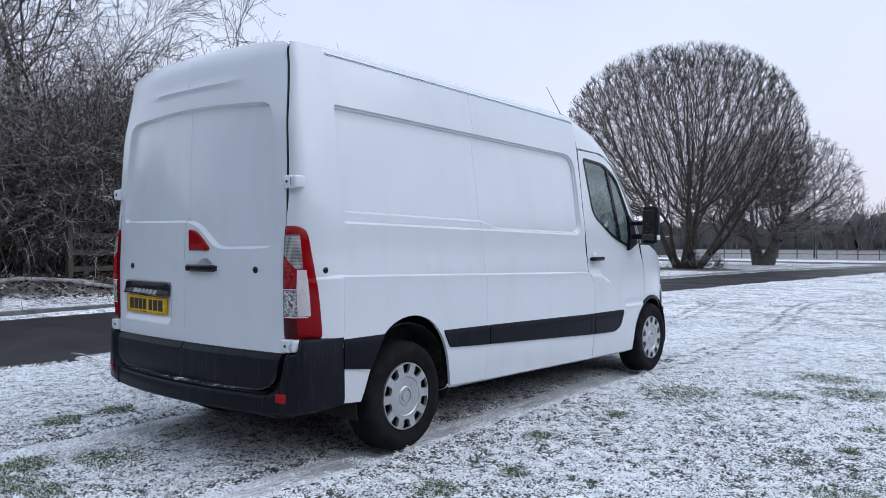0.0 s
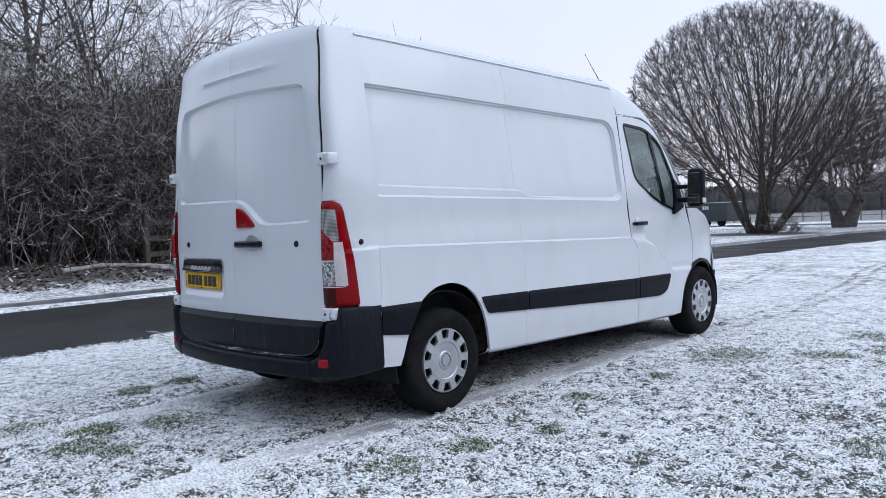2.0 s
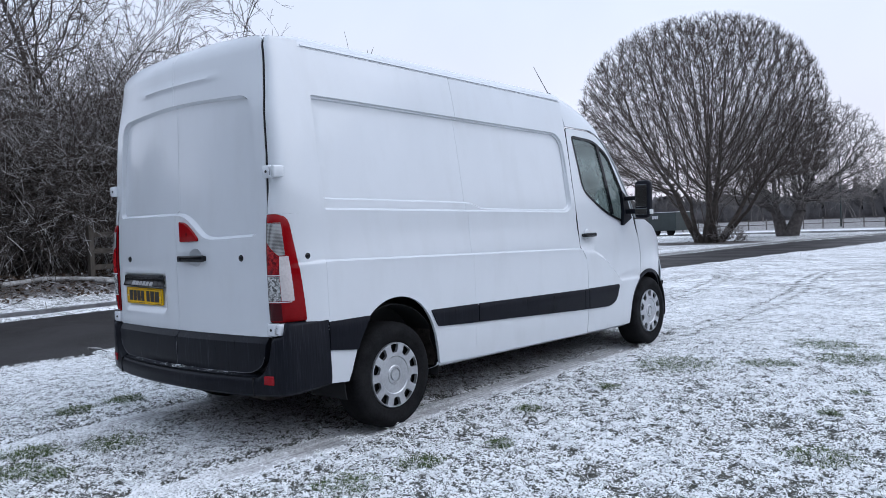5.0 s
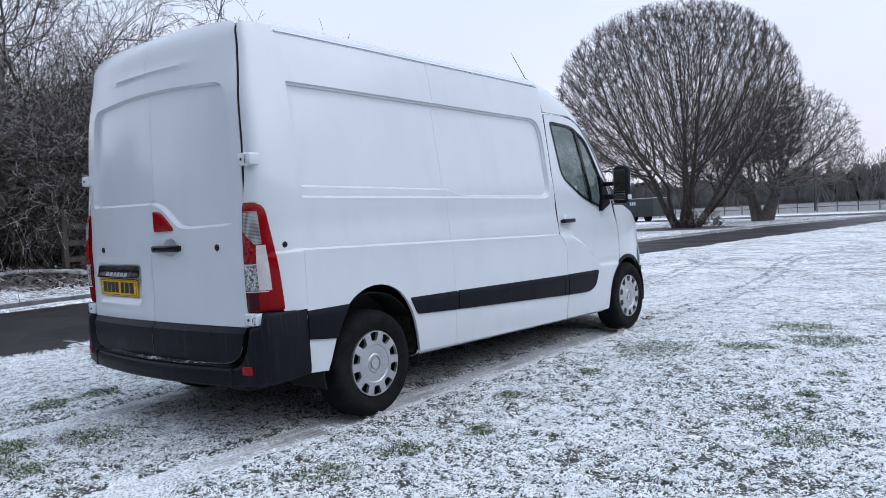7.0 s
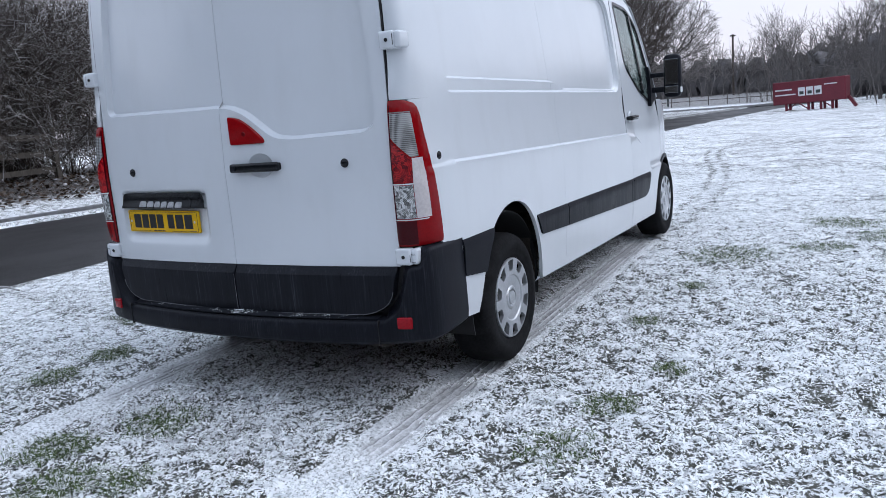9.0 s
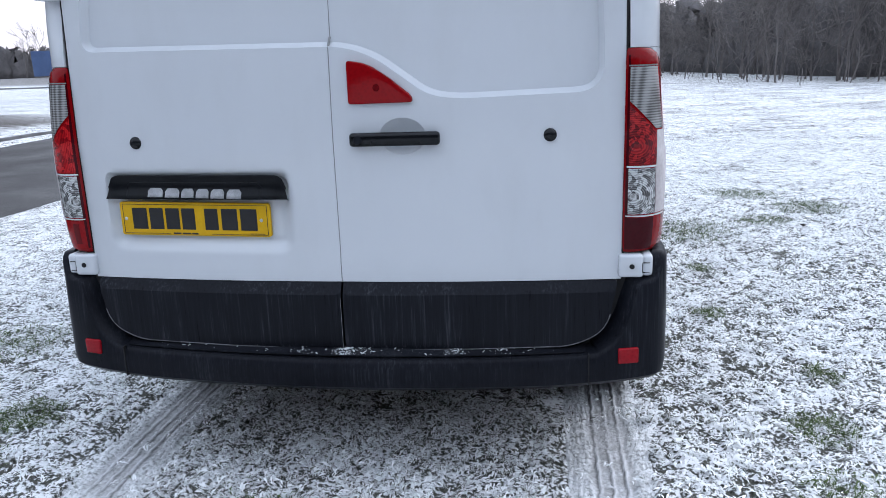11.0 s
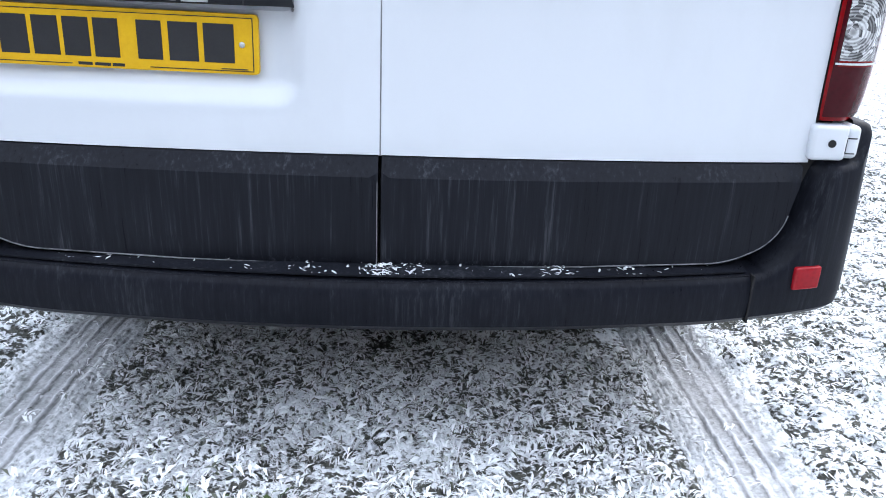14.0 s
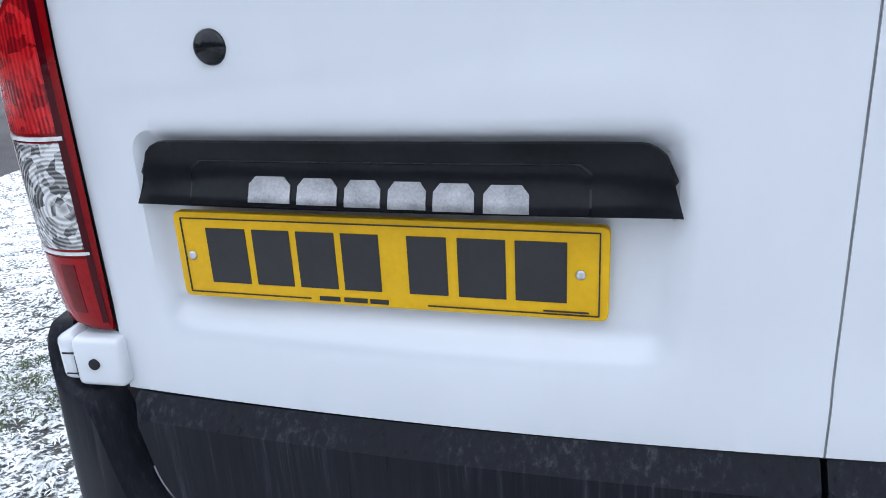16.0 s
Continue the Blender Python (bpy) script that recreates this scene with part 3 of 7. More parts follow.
def build_ground():
    xs, ys = axis(-1.7, 4.6, 0.025, 1500, -17, 13.5), axis(-2.5, 6.2, 0.025, 1500, -2.5, 44)
    X0, Y0 = np.meshgrid(xs, ys)
    x, y = X0.ravel(), Y0.ravel()
    z = ground_z(x, y)
    bare, packed, litter = lawn_layers(x, y)
    z = z - 0.02 * packed
    rut = smooth01((0.135 - np.abs(np.abs(x) - 0.875 - 0.03 * np.minimum(0, y))) / 0.02) * smooth01((y + 2.4) / 1.5) * smooth01((4.42 - y) / 0.05)
    z = z - 0.045 * rut
    rng = np.random.default_rng(4)
    tuft, c = relief(x, y)
    tuft = tuft * (1 - rut) * (1 - 0.8 * packed)
    z += tuft * (0.013 * np.clip(c, -1.2, 1.5) + rng.normal(0, 0.0025, len(x)))
    patchy = np.clip(0.5 + 0.5 * lattice(x, y * 2.2, 0.75) + 0.35 * lattice(x, y, 0.33), 0, 1.4)
    bare = np.maximum(bare, (0.05 + 0.30 * patchy) * (1 - tuft) * (y < 60) * (1 - packed))
    packed = np.maximum(packed, 0.75 * smooth01((y - 5.5) / 5) * np.clip(1.2 - 1.2 * patchy, 0, 1) * (bare < 0.5))
    bare = bare + 0.35 * tuft * np.clip(-c - 0.15, 0, 1.0) - 0.15 * tuft * np.clip(c, 0, 0.8)
    z = np.where(on_road(x, y), z - 0.10, z)
    n, m = len(xs), len(ys)
    i = (np.arange(m - 1)[:, None] * n + np.arange(n - 1)[None]).ravel()
    ob = raw_mesh("ground", np.stack([x, y, z], 1), np.stack([i, i + 1, i + n + 1, i + n], 1), GROUND, smooth=True)
    for key, values in (("bare", bare), ("packed", packed), ("litter", litter)):
        at = ob.data.attributes.new(key, "FLOAT", "POINT")
        at.data.foreach_set("value", values.astype(np.float32))
    return tagged(ob, "lawn of short frosted grass under thin snow with wheel tracks", "ground", kind="structure")


build_ground()


def build_road():
    ys = np.concatenate([np.arange(-60, 0, 3.0), np.arange(0, 60, 0.5), np.arange(60, 101, 2.0)])
    vs, fs = [], []
    for y in ys:
        a, b = far_edge(y) + 0.0, near_edge(y) + 0.25
        for k in range(9):
            x = a + (b - a) * k / 8
            vs.append((x, y, float(fall(y)) - 0.045 + 0.02 * math.sin(math.pi * k / 8)))
    for j in range(len(ys) - 1):
        for k in range(8):
            q = j * 9 + k
            fs.append((q, q + 1, q + 10, q + 9))
    tagged(mesh_ob("road", vs, fs, ASPHALT), "damp dark grey asphalt lane", "road", kind="structure")
    # kerb across the road
    vs, fs = [], []
    for y in np.arange(-60, 19.1, 1.0):
        a, z = far_edge(y) - 0.5, float(fall(y))
        for dx, dz in ((0.07, -0.08), (0.06, 0.055), (0.045, 0.065), (-0.07, 0.065), (-0.08, -0.08)):
            vs.append((a + dx, y, z + dz))
    for j in range(len(vs) // 5 - 1):
        for k in range(4):
            q = j * 5 + k
            fs.append((q, q + 5, q + 6, q + 1))
    tagged(mesh_ob("kerb", vs, fs, varied("kerb_stone", (0.06, 0.06, 0.062), (0.16, 0.16, 0.165), 3, 0.8), smooth=False), "dark wet concrete kerb along the verge", "kerb", kind="structure")
    # the second lane beyond the trees
    vs, fs = [], []
    line = [(-70, 62), (-40, 61), (-20, 58.5), (-8, 57), (-1, 58)]
    for x, y in line:
        for k in (-2.2, 0, 2.2):
            vs.append((x, y + k, float(fall(y)) + 0.012))
    for j in range(len(line) - 1):
        for k in range(2):
            q = j * 3 + k
            fs.append((q, q + 3, q + 4, q + 1))
    tagged(mesh_ob("side_road", vs, fs, ASPHALT), "far asphalt lane behind the bare trees", "road", kind="structure")


build_road()


def pressed_material():
    """Snow pressed flat by a tyre: grey, with white ribs and shade painted beside them."""
    m = Mat("pressed_snow", 0.7, 0, 0.3)
    rib, bed = m.node("ShaderNodeAttribute"), m.node("ShaderNodeAttribute")
    rib.attribute_name, bed.attribute_name = "rib", "bed"
    n, f, crumb = m.noise(22, 5), m.noise(75, 4, (1.1, 1.4, 1)), m.noise(64, 3, rough=0.6)
    mx = m.mix(0.5, (n, 0), (f, 0))
    grey = m.ramp(mx[0], 2, [(0.36, (0.24, 0.235, 0.23)), (0.5, (0.40, 0.40, 0.405)), (0.62, (0.55, 0.55, 0.57))])
    white = m.ramp(crumb, 0, [(0.36, (0.30, 0.31, 0.30)), (0.46, (0.62, 0.635, 0.645)), (0.58, (0.86, 0.87, 0.885))])
    a = m.mix((bed, "Fac"), (white, 0), (grey, 0))
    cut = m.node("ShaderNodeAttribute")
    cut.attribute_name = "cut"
    # Near-black stripes: the ribs' shade put into the snow's colour.
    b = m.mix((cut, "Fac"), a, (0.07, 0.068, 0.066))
    m.colour(m.mix((rib, "Fac"), b, (0.84, 0.85, 0.88)))
    m.bump(mx[0], 2, 0.5, 0.01)
    return m.m


PRESSED = pressed_material()


def build_tracks():
    """The pressed lines that the tyres left in the snow, with the tread's ribs."""
    for side in (-1, 1):
        xs, ys = np.arange(-0.18, 0.1801, 0.005), np.arange(-2.60, 4.45, 0.016)
        X0, Y0 = np.meshgrid(xs, ys)
        g, y = X0.ravel(), Y0.ravel()
        x = side * (0.875 + 0.03 * np.minimum(0, y)) + g + 0.012 * np.sin(0.9 * y + side)
        rng = np.random.default_rng(30 + side)
        zig = 0.0022 * np.sin(y * 62) + 0.0016 * np.sin(y * 103 + 2) + 0.002 * np.sin(y * 6)
        fade = smooth01((y + 0.44 - 0.12 * (side < 0) + 0.6 * g) / 0.22)
        rib, cut = np.zeros(len(x)), np.zeros(len(x))
        for c in (-0.046, 0.0, 0.046):
            rib = np.maximum(rib, np.exp(-((g - c + zig) / 0.0042) ** 2))
            # The ribs' shade, drawn as a dark line along one flank of each.
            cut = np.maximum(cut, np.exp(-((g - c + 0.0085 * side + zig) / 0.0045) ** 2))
        broken = np.clip(0.75 + 0.5 * np.sin(8.3 * y + 2 * side) * np.sin(3.1 * y), 0.15, 1) if side > 0 else np.clip(0.65 + 0.5 * np.sin(8.3 * y) * np.sin(5.1 * y), 0.15, 0.95)
        bed = 0.8 * fade * smooth01((0.088 + 0.006 * np.sin(19 * y) - np.abs(g)) / 0.03)
        rib, cut = rib * bed * broken, 0.85 * cut * bed * np.clip(broken + 0.2, 0, 1)
        soft = 0.3 * fade * smooth01((0.16 + 0.02 * np.sin(7 * y + side) - np.abs(g + 0.03 * side)) / 0.08)
        edge = smooth01((0.18 - np.abs(g)) / 0.025) * smooth01((y + 2.5 + 1.5 * g + 0.12 * np.sin(41 * g + 5 * y)) / 1.7)
        z = fall(y) - 0.045 + 0.027 * edge - 0.012 * bed + 0.010 * rib + rng.normal(0, 1, len(x)) * (0.0010 + 0.0022 * (1 - bed))
        n, m = len(xs), len(ys)
        i = (np.arange(m - 1)[:, None] * n + np.arange(n - 1)[None]).ravel()
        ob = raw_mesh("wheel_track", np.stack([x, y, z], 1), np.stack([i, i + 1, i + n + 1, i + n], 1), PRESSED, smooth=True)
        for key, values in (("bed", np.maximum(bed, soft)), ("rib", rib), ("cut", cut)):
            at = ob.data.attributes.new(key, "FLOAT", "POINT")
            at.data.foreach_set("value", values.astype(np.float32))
        tagged(ob, "tyre track pressed into the snowy grass", "track", kind="structure")


build_tracks()


# ---------------- the van ----------------
RAKE = 0.024
_zt = np.linspace(0, 2.7, 271)
_xt = np.interp(_zt, (0, 0.2, 0.35, 0.5, 0.75, 1.15, 1.5, 1.8, 2.1, 2.3, 2.4, 2.7), (0.985, 0.99, 1.01, 1.028, 1.035, 1.035, 1.012, 0.976, 0.934, 0.90, 0.875, 0.80))
_k = np.exp(-np.linspace(-2, 2, 25) ** 2)
_xt = np.convolve(np.pad(_xt, 12, mode="edge"), _k / _k.sum(), "valid")


def side_x(y, z):
    """Half the body's width at the length y and height z."""
    y, z = np.asarray(y, float), np.asarray(z, float)
    x = np.interp(z + RAKE * (y - 0.9), _zt, _xt)
    x = x - 0.012 * np.clip((0.9 - y) / 0.6, 0, 1) ** 2
    return x - 0.30 * np.clip((y - 4.25) / 1.15, 0, 2) ** 2.4


def rear_y(x, z):
    """The rear doors' outer face."""
    x, z = np.asarray(x, float), np.asarray(z, float)
    y = np.interp(z, (0.6, 1.16, 1.45, 1.7, 2.1, 2.36), (0.0, 0.0, 0.014, 0.022, 0.038, 0.052))
    return y - 0.033 + 0.055 * (x / 0.85) ** 2 + 6.0 * np.maximum(0, z - 2.385) ** 2 + 0.040 * smooth01((z - 1.95) / 0.5) * (x / 0.85) ** 4


def on_side(sign, depth=None, proud=0.0):
    def place(y, z):
        d = depth(np.stack([y, z], 1)) if depth else 0.0
        return np.stack([sign * (side_x(y, z) - d + proud), y, z], 1)
    return place


def on_rear(depth=None, proud=0.0):
    def place(x, z):
        d = depth(np.stack([x, z], 1)) if depth else 0.0
        return np.stack([x, rear_y(x, z) + d - proud, z], 1)
    return place


def ramp01(d, w):
    return smooth01(np.asarray(d) / w)


van = thing("panel_van", "white panel van with black bumpers parked on snowy grass", "van")

# -- cargo sides
UPPER = rounded([(0.372, 2.122), (3.16, 2.053), (3.165, 1.358), (0.372, 1.423)], [0.02, 0.16, 0.12, 0.02], 8)
UPPER2 = rounded([(0.389, 2.106), (3.147, 2.038), (3.148, 1.376), (1.92, 1.404), (1.78, 1.452), (0.389, 1.489)], [0.02, 0.15, 0.11, 0.06, 0.08, 0.02], 8)
LOW = [(0.30, 1.121), (3.3, 1.037)]


def cargo_depth(p):
    low = p[:, 1] - np.interp(p[:, 0], *zip(*LOW))
    w = np.where(p[:, 1] < 1.7, 0.014, 0.009)
    return 0.019 * ramp01(signed(UPPER, p), w) + 0.014 * ramp01(signed(UPPER2, p), w * 0.8) - 0.019 * (1 - ramp01(low + 0.006, 0.012)) \
        + 0.010 * np.exp(-((p[:, 1] - 1.25) / 0.12) ** 2)


def low_line(dz, y0, y1):
    return [(y, float(np.interp(y, *zip(*LOW))) + dz) for y in np.linspace(y0, y1, 60)]


ARCH_R = [(1.335, 0.27), (1.315, 0.40), (1.265, 0.60), (1.20, 0.715), (1.11, 0.80), (1.00, 0.842), (0.90, 0.852), (0.79, 0.835), (0.69, 0.785), (0.62, 0.715), (0.565, 0.61), (0.525, 0.50), (0.49, 0.365)]
ARCH_R = rounded([(2.0, 0.2)] + ARCH_R + [(0.3, 0.3)], 0.09, 4)[5:-5]
ARCH_R = [p for p in ARCH_R if p[1] > 0.36 and 0.48 < p[0] < 1.34]
for sg in (1, -1):
    loops = [(offset_loop(UPPER, 0.0), True), (offset_loop(UPPER, 0.007), True), (offset_loop(UPPER, 0.014), True), (offset_loop(UPPER2, 0.0), True), (offset_loop(UPPER2, 0.0055), True), (offset_loop(UPPER2, 0.011), True)]
    loops += [(low_line(dz, 0.30, 3.30), False) for dz in (-0.006, 0.0, 0.006)]
    rear_quarter = [(0.30, 0.388), (0.485, 0.372)] + ARCH_R[::-1] + [(1.328, 0.345), (1.7215, 0.330), (1.7215, 2.386), (0.338, 2.419), (0.338, 0.80)]
    quarter = panel("rear_quarter_panel", rear_quarter, on_side(sg, cargo_depth), (-sg, 0, 0), PAINT, van, loops=loops, step=0.06, flip=sg < 0)
    mid_panel = [(1.7225, 0.330), (3.318, 0.285), (3.331, 0.922), (3.244, 1.038), (3.219, 1.612), (3.245, 2.341), (1.7235, 2.386)]
    panel("side_panel", mid_panel, on_side(sg, cargo_depth), (-sg, 0, 0), PAINT, van, loops=loops, step=0.06, flip=sg < 0)
    # cab door with its window
    win = rounded([(3.320, 2.050), (3.70, 2.024), (3.935, 1.905), (4.145, 1.51), (4.205, 1.29), (4.06, 1.25), (3.73, 1.345), (3.385, 1.54)], [0.05, 0.08, 0.1, 0.1, 0.03, 0.05, 0.15, 0.1], 7)
    door_line = rounded([(3.258, 2.110), (3.68, 2.100), (3.865, 2.018), (4.02, 1.82), (4.235, 1.46), (4.318, 1.272), (4.388, 0.943), (4.380, 0.727), (4.285, 0.665), (4.20, 0.575), (4.15, 0.47), (4.128, 0.270), (3.327, 0.289), (3.337, 0.925), (3.250, 1.04), (3.225, 1.612)],
                        [0.03, 0.15, 0.12, 0.2, 0.1, 0.05, 0.1, 0.02, 0.1, 0.1, 0.1, 0.02, 0.02, 0.05, 0.05, 0.3], 5)
    swage = [(3.26, 1.03), (3.45, 1.01), (3.65, 0.93), (3.85, 0.79), (3.95, 0.70)]

    def door_depth(p):
        low = p[:, 1] - np.interp(p[:, 0], *zip(*swage))
        return -0.018 * (1 - ramp01(low + 0.012, 0.030)) + 0.010 * np.exp(-((p[:, 1] - 1.25) / 0.12) ** 2) - 0.0 * low

    sw = [[(y, float(np.interp(y, *zip(*swage))) + dz) for y in np.linspace(3.2, 4.3, 40)] for dz in (-0.012, 0.003, 0.018)]
    door = panel("cab_door", door_line, on_side(sg, door_depth), (-sg, 0, 0), PAINT, van, holes=[win], loops=[(s, False) for s in sw], step=0.06, flip=sg < 0)
    shut = [(float(sg * (side_x(a, b) - 0.007)), a, b) for a, b in dense(door_line, 0.05)]
    sv, sf = tubes([(*a, *b, 0.005, 0.005) for a, b in zip(shut, shut[1:] + shut[:1])], 5)
    mesh_ob("door_seal", sv, [tuple(int(i) for i in f) for f in sf], BLACK, van, "black rubber door seal")
    seal_in = offset_loop(win, 0.022)
    panel("window_seal", win, on_side(sg, None, 0.004), (-sg, 0, 0), GLOSSBLACK, door, "black window rubber", holes=[seal_in], step=0.05, rim=0.03, flip=sg < 0)
    pane = panel("window_glass", seal_in, on_side(sg, None, -0.008), (-sg, 0, 0), GLASS, door, "greenish tinted side window", step=0.08, rim=0.0, flip=sg < 0)
    pane.visible_shadow = False
    divider = [(3.742, 2.005), (3.782, 1.99), (3.905, 1.33), (3.865, 1.33)]
    panel("window_divider", divider, on_side(sg, None, 0.002), (-sg, 0, 0), GLOSSBLACK, door, step=0.06, rim=0.03, flip=sg < 0)
    triangle = rounded([(4.03, 1.215), (4.225, 1.285), (4.165, 1.49), (4.08, 1.56), (4.075, 1.36)], 0.02, 3)
    panel("mirror_base", triangle, on_side(sg, None, 0.022), (-sg, 0, 0), CLEAN_TRIM, door, step=0.05, rim=0.03, flip=sg < 0)

    def handle_bm(y0, y1, z0, z1, x0, x1):
        bm = box_bm(min(x0, x1), max(x0, x1), y0, y1, z0, z1, 0.012, 3)
        return bm
    xh = float(side_x(3.37, 1.15))
    part("door_handle", handle_bm(3.285, 3.475, 1.135, 1.172, sg * (xh + 0.012), sg * (xh + 0.048)), GLOSSBLACK, door, "black pull handle", True, 40)
    part("handle_mount", handle_bm(3.29, 3.33, 1.138, 1.168, sg * (xh - 0.01), sg * (xh + 0.03)), GLOSSBLACK, door, "", True, 40)
    part("handle_mount", handle_bm(3.43, 3.47, 1.138, 1.168, sg * (xh - 0.01), sg * (xh + 0.03)), GLOSSBLACK, door, "", True, 40)
    cup = bmesh.new()
    bmesh.ops.create_uvsphere(cup, u_segments=24, v_segments=10, radius=1)
    for v in cup.verts:
        v.co = Vector((sg * (xh - 0.002) + v.co.x * 0.012, 3.385 + v.co.y * 0.055, 1.165 + v.co.z * 0.045))
    part("handle_cup", cup, PAINT, door, "", True)
    # front wing
    ARCH_F = [(4.385, 0.70)] + [(4.571 + 0.43 * math.cos(a), 0.31 + 0.43 * math.sin(a)) for a in np.radians(np.linspace(114, 2, 16))]
    wing = [(4.325, 1.272), (4.395, 0.943)] + ARCH_F + [(5.06, 0.32), (5.20, 0.36), (5.24, 0.60), (5.20, 0.88), (5.05, 1.05), (4.80, 1.19), (4.55, 1.265)]
    wing_ob = panel("front_wing", wing, on_side(sg), (-sg, 0, 0), PAINT, van, step=0.06, rim=0.03, flip=sg < 0)
    lip = [(4.571 + r * math.cos(a), 0.31 + r * math.sin(a)) for r, aa in ((0.425, np.linspace(172, -5, 30)), (0.458, np.linspace(-5, 172, 30))) for a in np.radians(aa)]
    panel("arch_lip", lip, on_side(sg, None, 0.012), (-sg, 0, 0), CLEAN_TRIM, van, "black plastic wheel arch lip", step=0.05, rim=0.05, flip=sg < 0)

    # sill under the door and the side
    def sill(u, v, sg=sg):
        y = 1.33 + 2.79 * u
        z = 0.349 - RAKE * (y - 1.33) - 0.0
        return (sg * (0.994 - 0.012 * v - 0.09 * v * v), y, z - 0.055 * v ** 0.7)
    grid_ob("sill", sill, 30, 5, PAINT, van, "", sg < 0, 0.004)
    # rubbing strips with cuts
    for name, y0, y1, zt0, zt1, zb0, zb1 in (("rubbing_strip", 1.268, 1.742, 0.732, 0.722, 0.606, 0.580), ("rubbing_strip", 1.752, 3.255, 0.722, 0.684, 0.580, 0.500),
                                             ("rubbing_strip", 3.262, 3.325, 0.684, 0.683, 0.500, 0.497), ("rubbing_strip", 3.335, 3.90, 0.683, 0.675, 0.496, 0.478)):
        if y0 < 1.3:
            out = [(1.225, zt0), (y1, zt1), (y1, zb1), (1.295, zb0)]
            out = rounded(out, [0.02, 0.006, 0.006, 0.02], 3)
        elif y1 > 3.8:
            out = rounded([(y0, zt0), (y1, zt1), (3.83, 0.52), (3.70, zb1 + 0.005), (y0, zb0)], [0.006, 0.02, 0.1, 0.05, 0.006], 5)
        else:
            out = rounded([(y0, zt0), (y1, zt1), (y1, zb1), (y0, zb0)], 0.005, 2)
        mid_z = lambda p, zt0=zt0, zt1=zt1, y0=y0, y1=y1: np.interp(p[:, 0], (y0, y1), (zt0, zt1)) - p[:, 1]
        tilt = lambda p, f=mid_z: np.clip(0.026 - f(p), 0, 0.03) * 0.55
        seam = [(y, float(np.interp(y, (y0, y1), (zt0, zt1))) - 0.026) for y in np.linspace(y0 - 0.05, y1 + 0.05, 30)]
        panel(name, out, on_side(sg, tilt, 0.030), (-sg, 0, 0), CLEAN_TRIM, van, "black plastic rubbing strip", step=0.05, rim=0.045, flip=sg < 0, loops=[(seam, False)])
    out = rounded([(0.332, 0.776), (0.665, 0.756), (0.61, 0.68), (0.565, 0.60), (0.548, 0.560), (0.332, 0.587)], [0.006, 0.01, 0.05, 0.05, 0.01, 0.006], 3)
    tilt = lambda p: np.clip(p[:, 1] - 0.735, 0, 0.05) * 0.5
    panel("rubbing_strip", out, on_side(sg, tilt, 0.030), (-sg, 0, 0), CLEAN_TRIM, van, "black plastic strip behind the wheel arch", step=0.04, rim=0.045, flip=sg < 0)

# -- rear corner pillars: u runs from the door gap round to the side seam
def gap_x(z):
    return np.interp(z, (0.6, 1.4, 1.75, 2.1, 2.32, 2.48), (0.902, 0.902, 0.897, 0.876, 0.845, 0.820))


def corner(u, z, proud=0.0, sg=1):
    g = float(gap_x(z))
    hi = float(smooth01((z - 1.42) / 0.15))
    y0 = float(rear_y(g, z)) + 0.004 + 0.014 * hi
    x2 = float(side_x(0.335, z)) - 0.010 * math.exp(-((z - 1.25) / 0.12) ** 2) + (0.006 if z < 1.11 else 0)
    p0, p1, p2, p3 = (g, y0), (g + 0.066 + (0.82 * (x2 - g) - 0.066) * hi, y0 + 0.004), (x2 - 0.004 + 0.003 * hi, y0 + 0.05 - 0.026 * hi), (x2, 0.3355)
    w = [(1 - u) ** 3, 3 * u * (1 - u) ** 2, 3 * u * u * (1 - u), u ** 3]
    x, y = (sum(a * p[i] for a, p in zip(w, (p0, p1, p2, p3))) for i in (0, 1))
    dw = [-3 * (1 - u) ** 2, 3 * (1 - u) ** 2 - 6 * u * (1 - u), 6 * u * (1 - u) - 3 * u * u, 3 * u * u]
    tx, ty = (sum(a * p[i] for a, p in zip(dw, (p0, p1, p2, p3))) for i in (0, 1))
    n = math.hypot(tx, ty)
    return (sg * (x + proud * ty / n), y - proud * tx / n, z)


def corner_u(y, z):
    """The place round the corner at which the surface reaches the length y."""
    lo, hi = 0.0, 1.0
    for _ in range(30):
        m = (lo + hi) / 2
        lo, hi = (m, hi) if corner(m, z)[1] < y else (lo, m)
    return lo


LAMP_TOP, LAMP_BOT = 1.402, 0.788


def lamp_edge(z):
    y = np.interp(z, (0.78, 1.0, 1.2, 1.34, 1.372, 1.392, 1.41), (0.183, 0.160, 0.135, 0.116, 0.106, 0.088, 0.052))
    return corner_u(float(y), z)


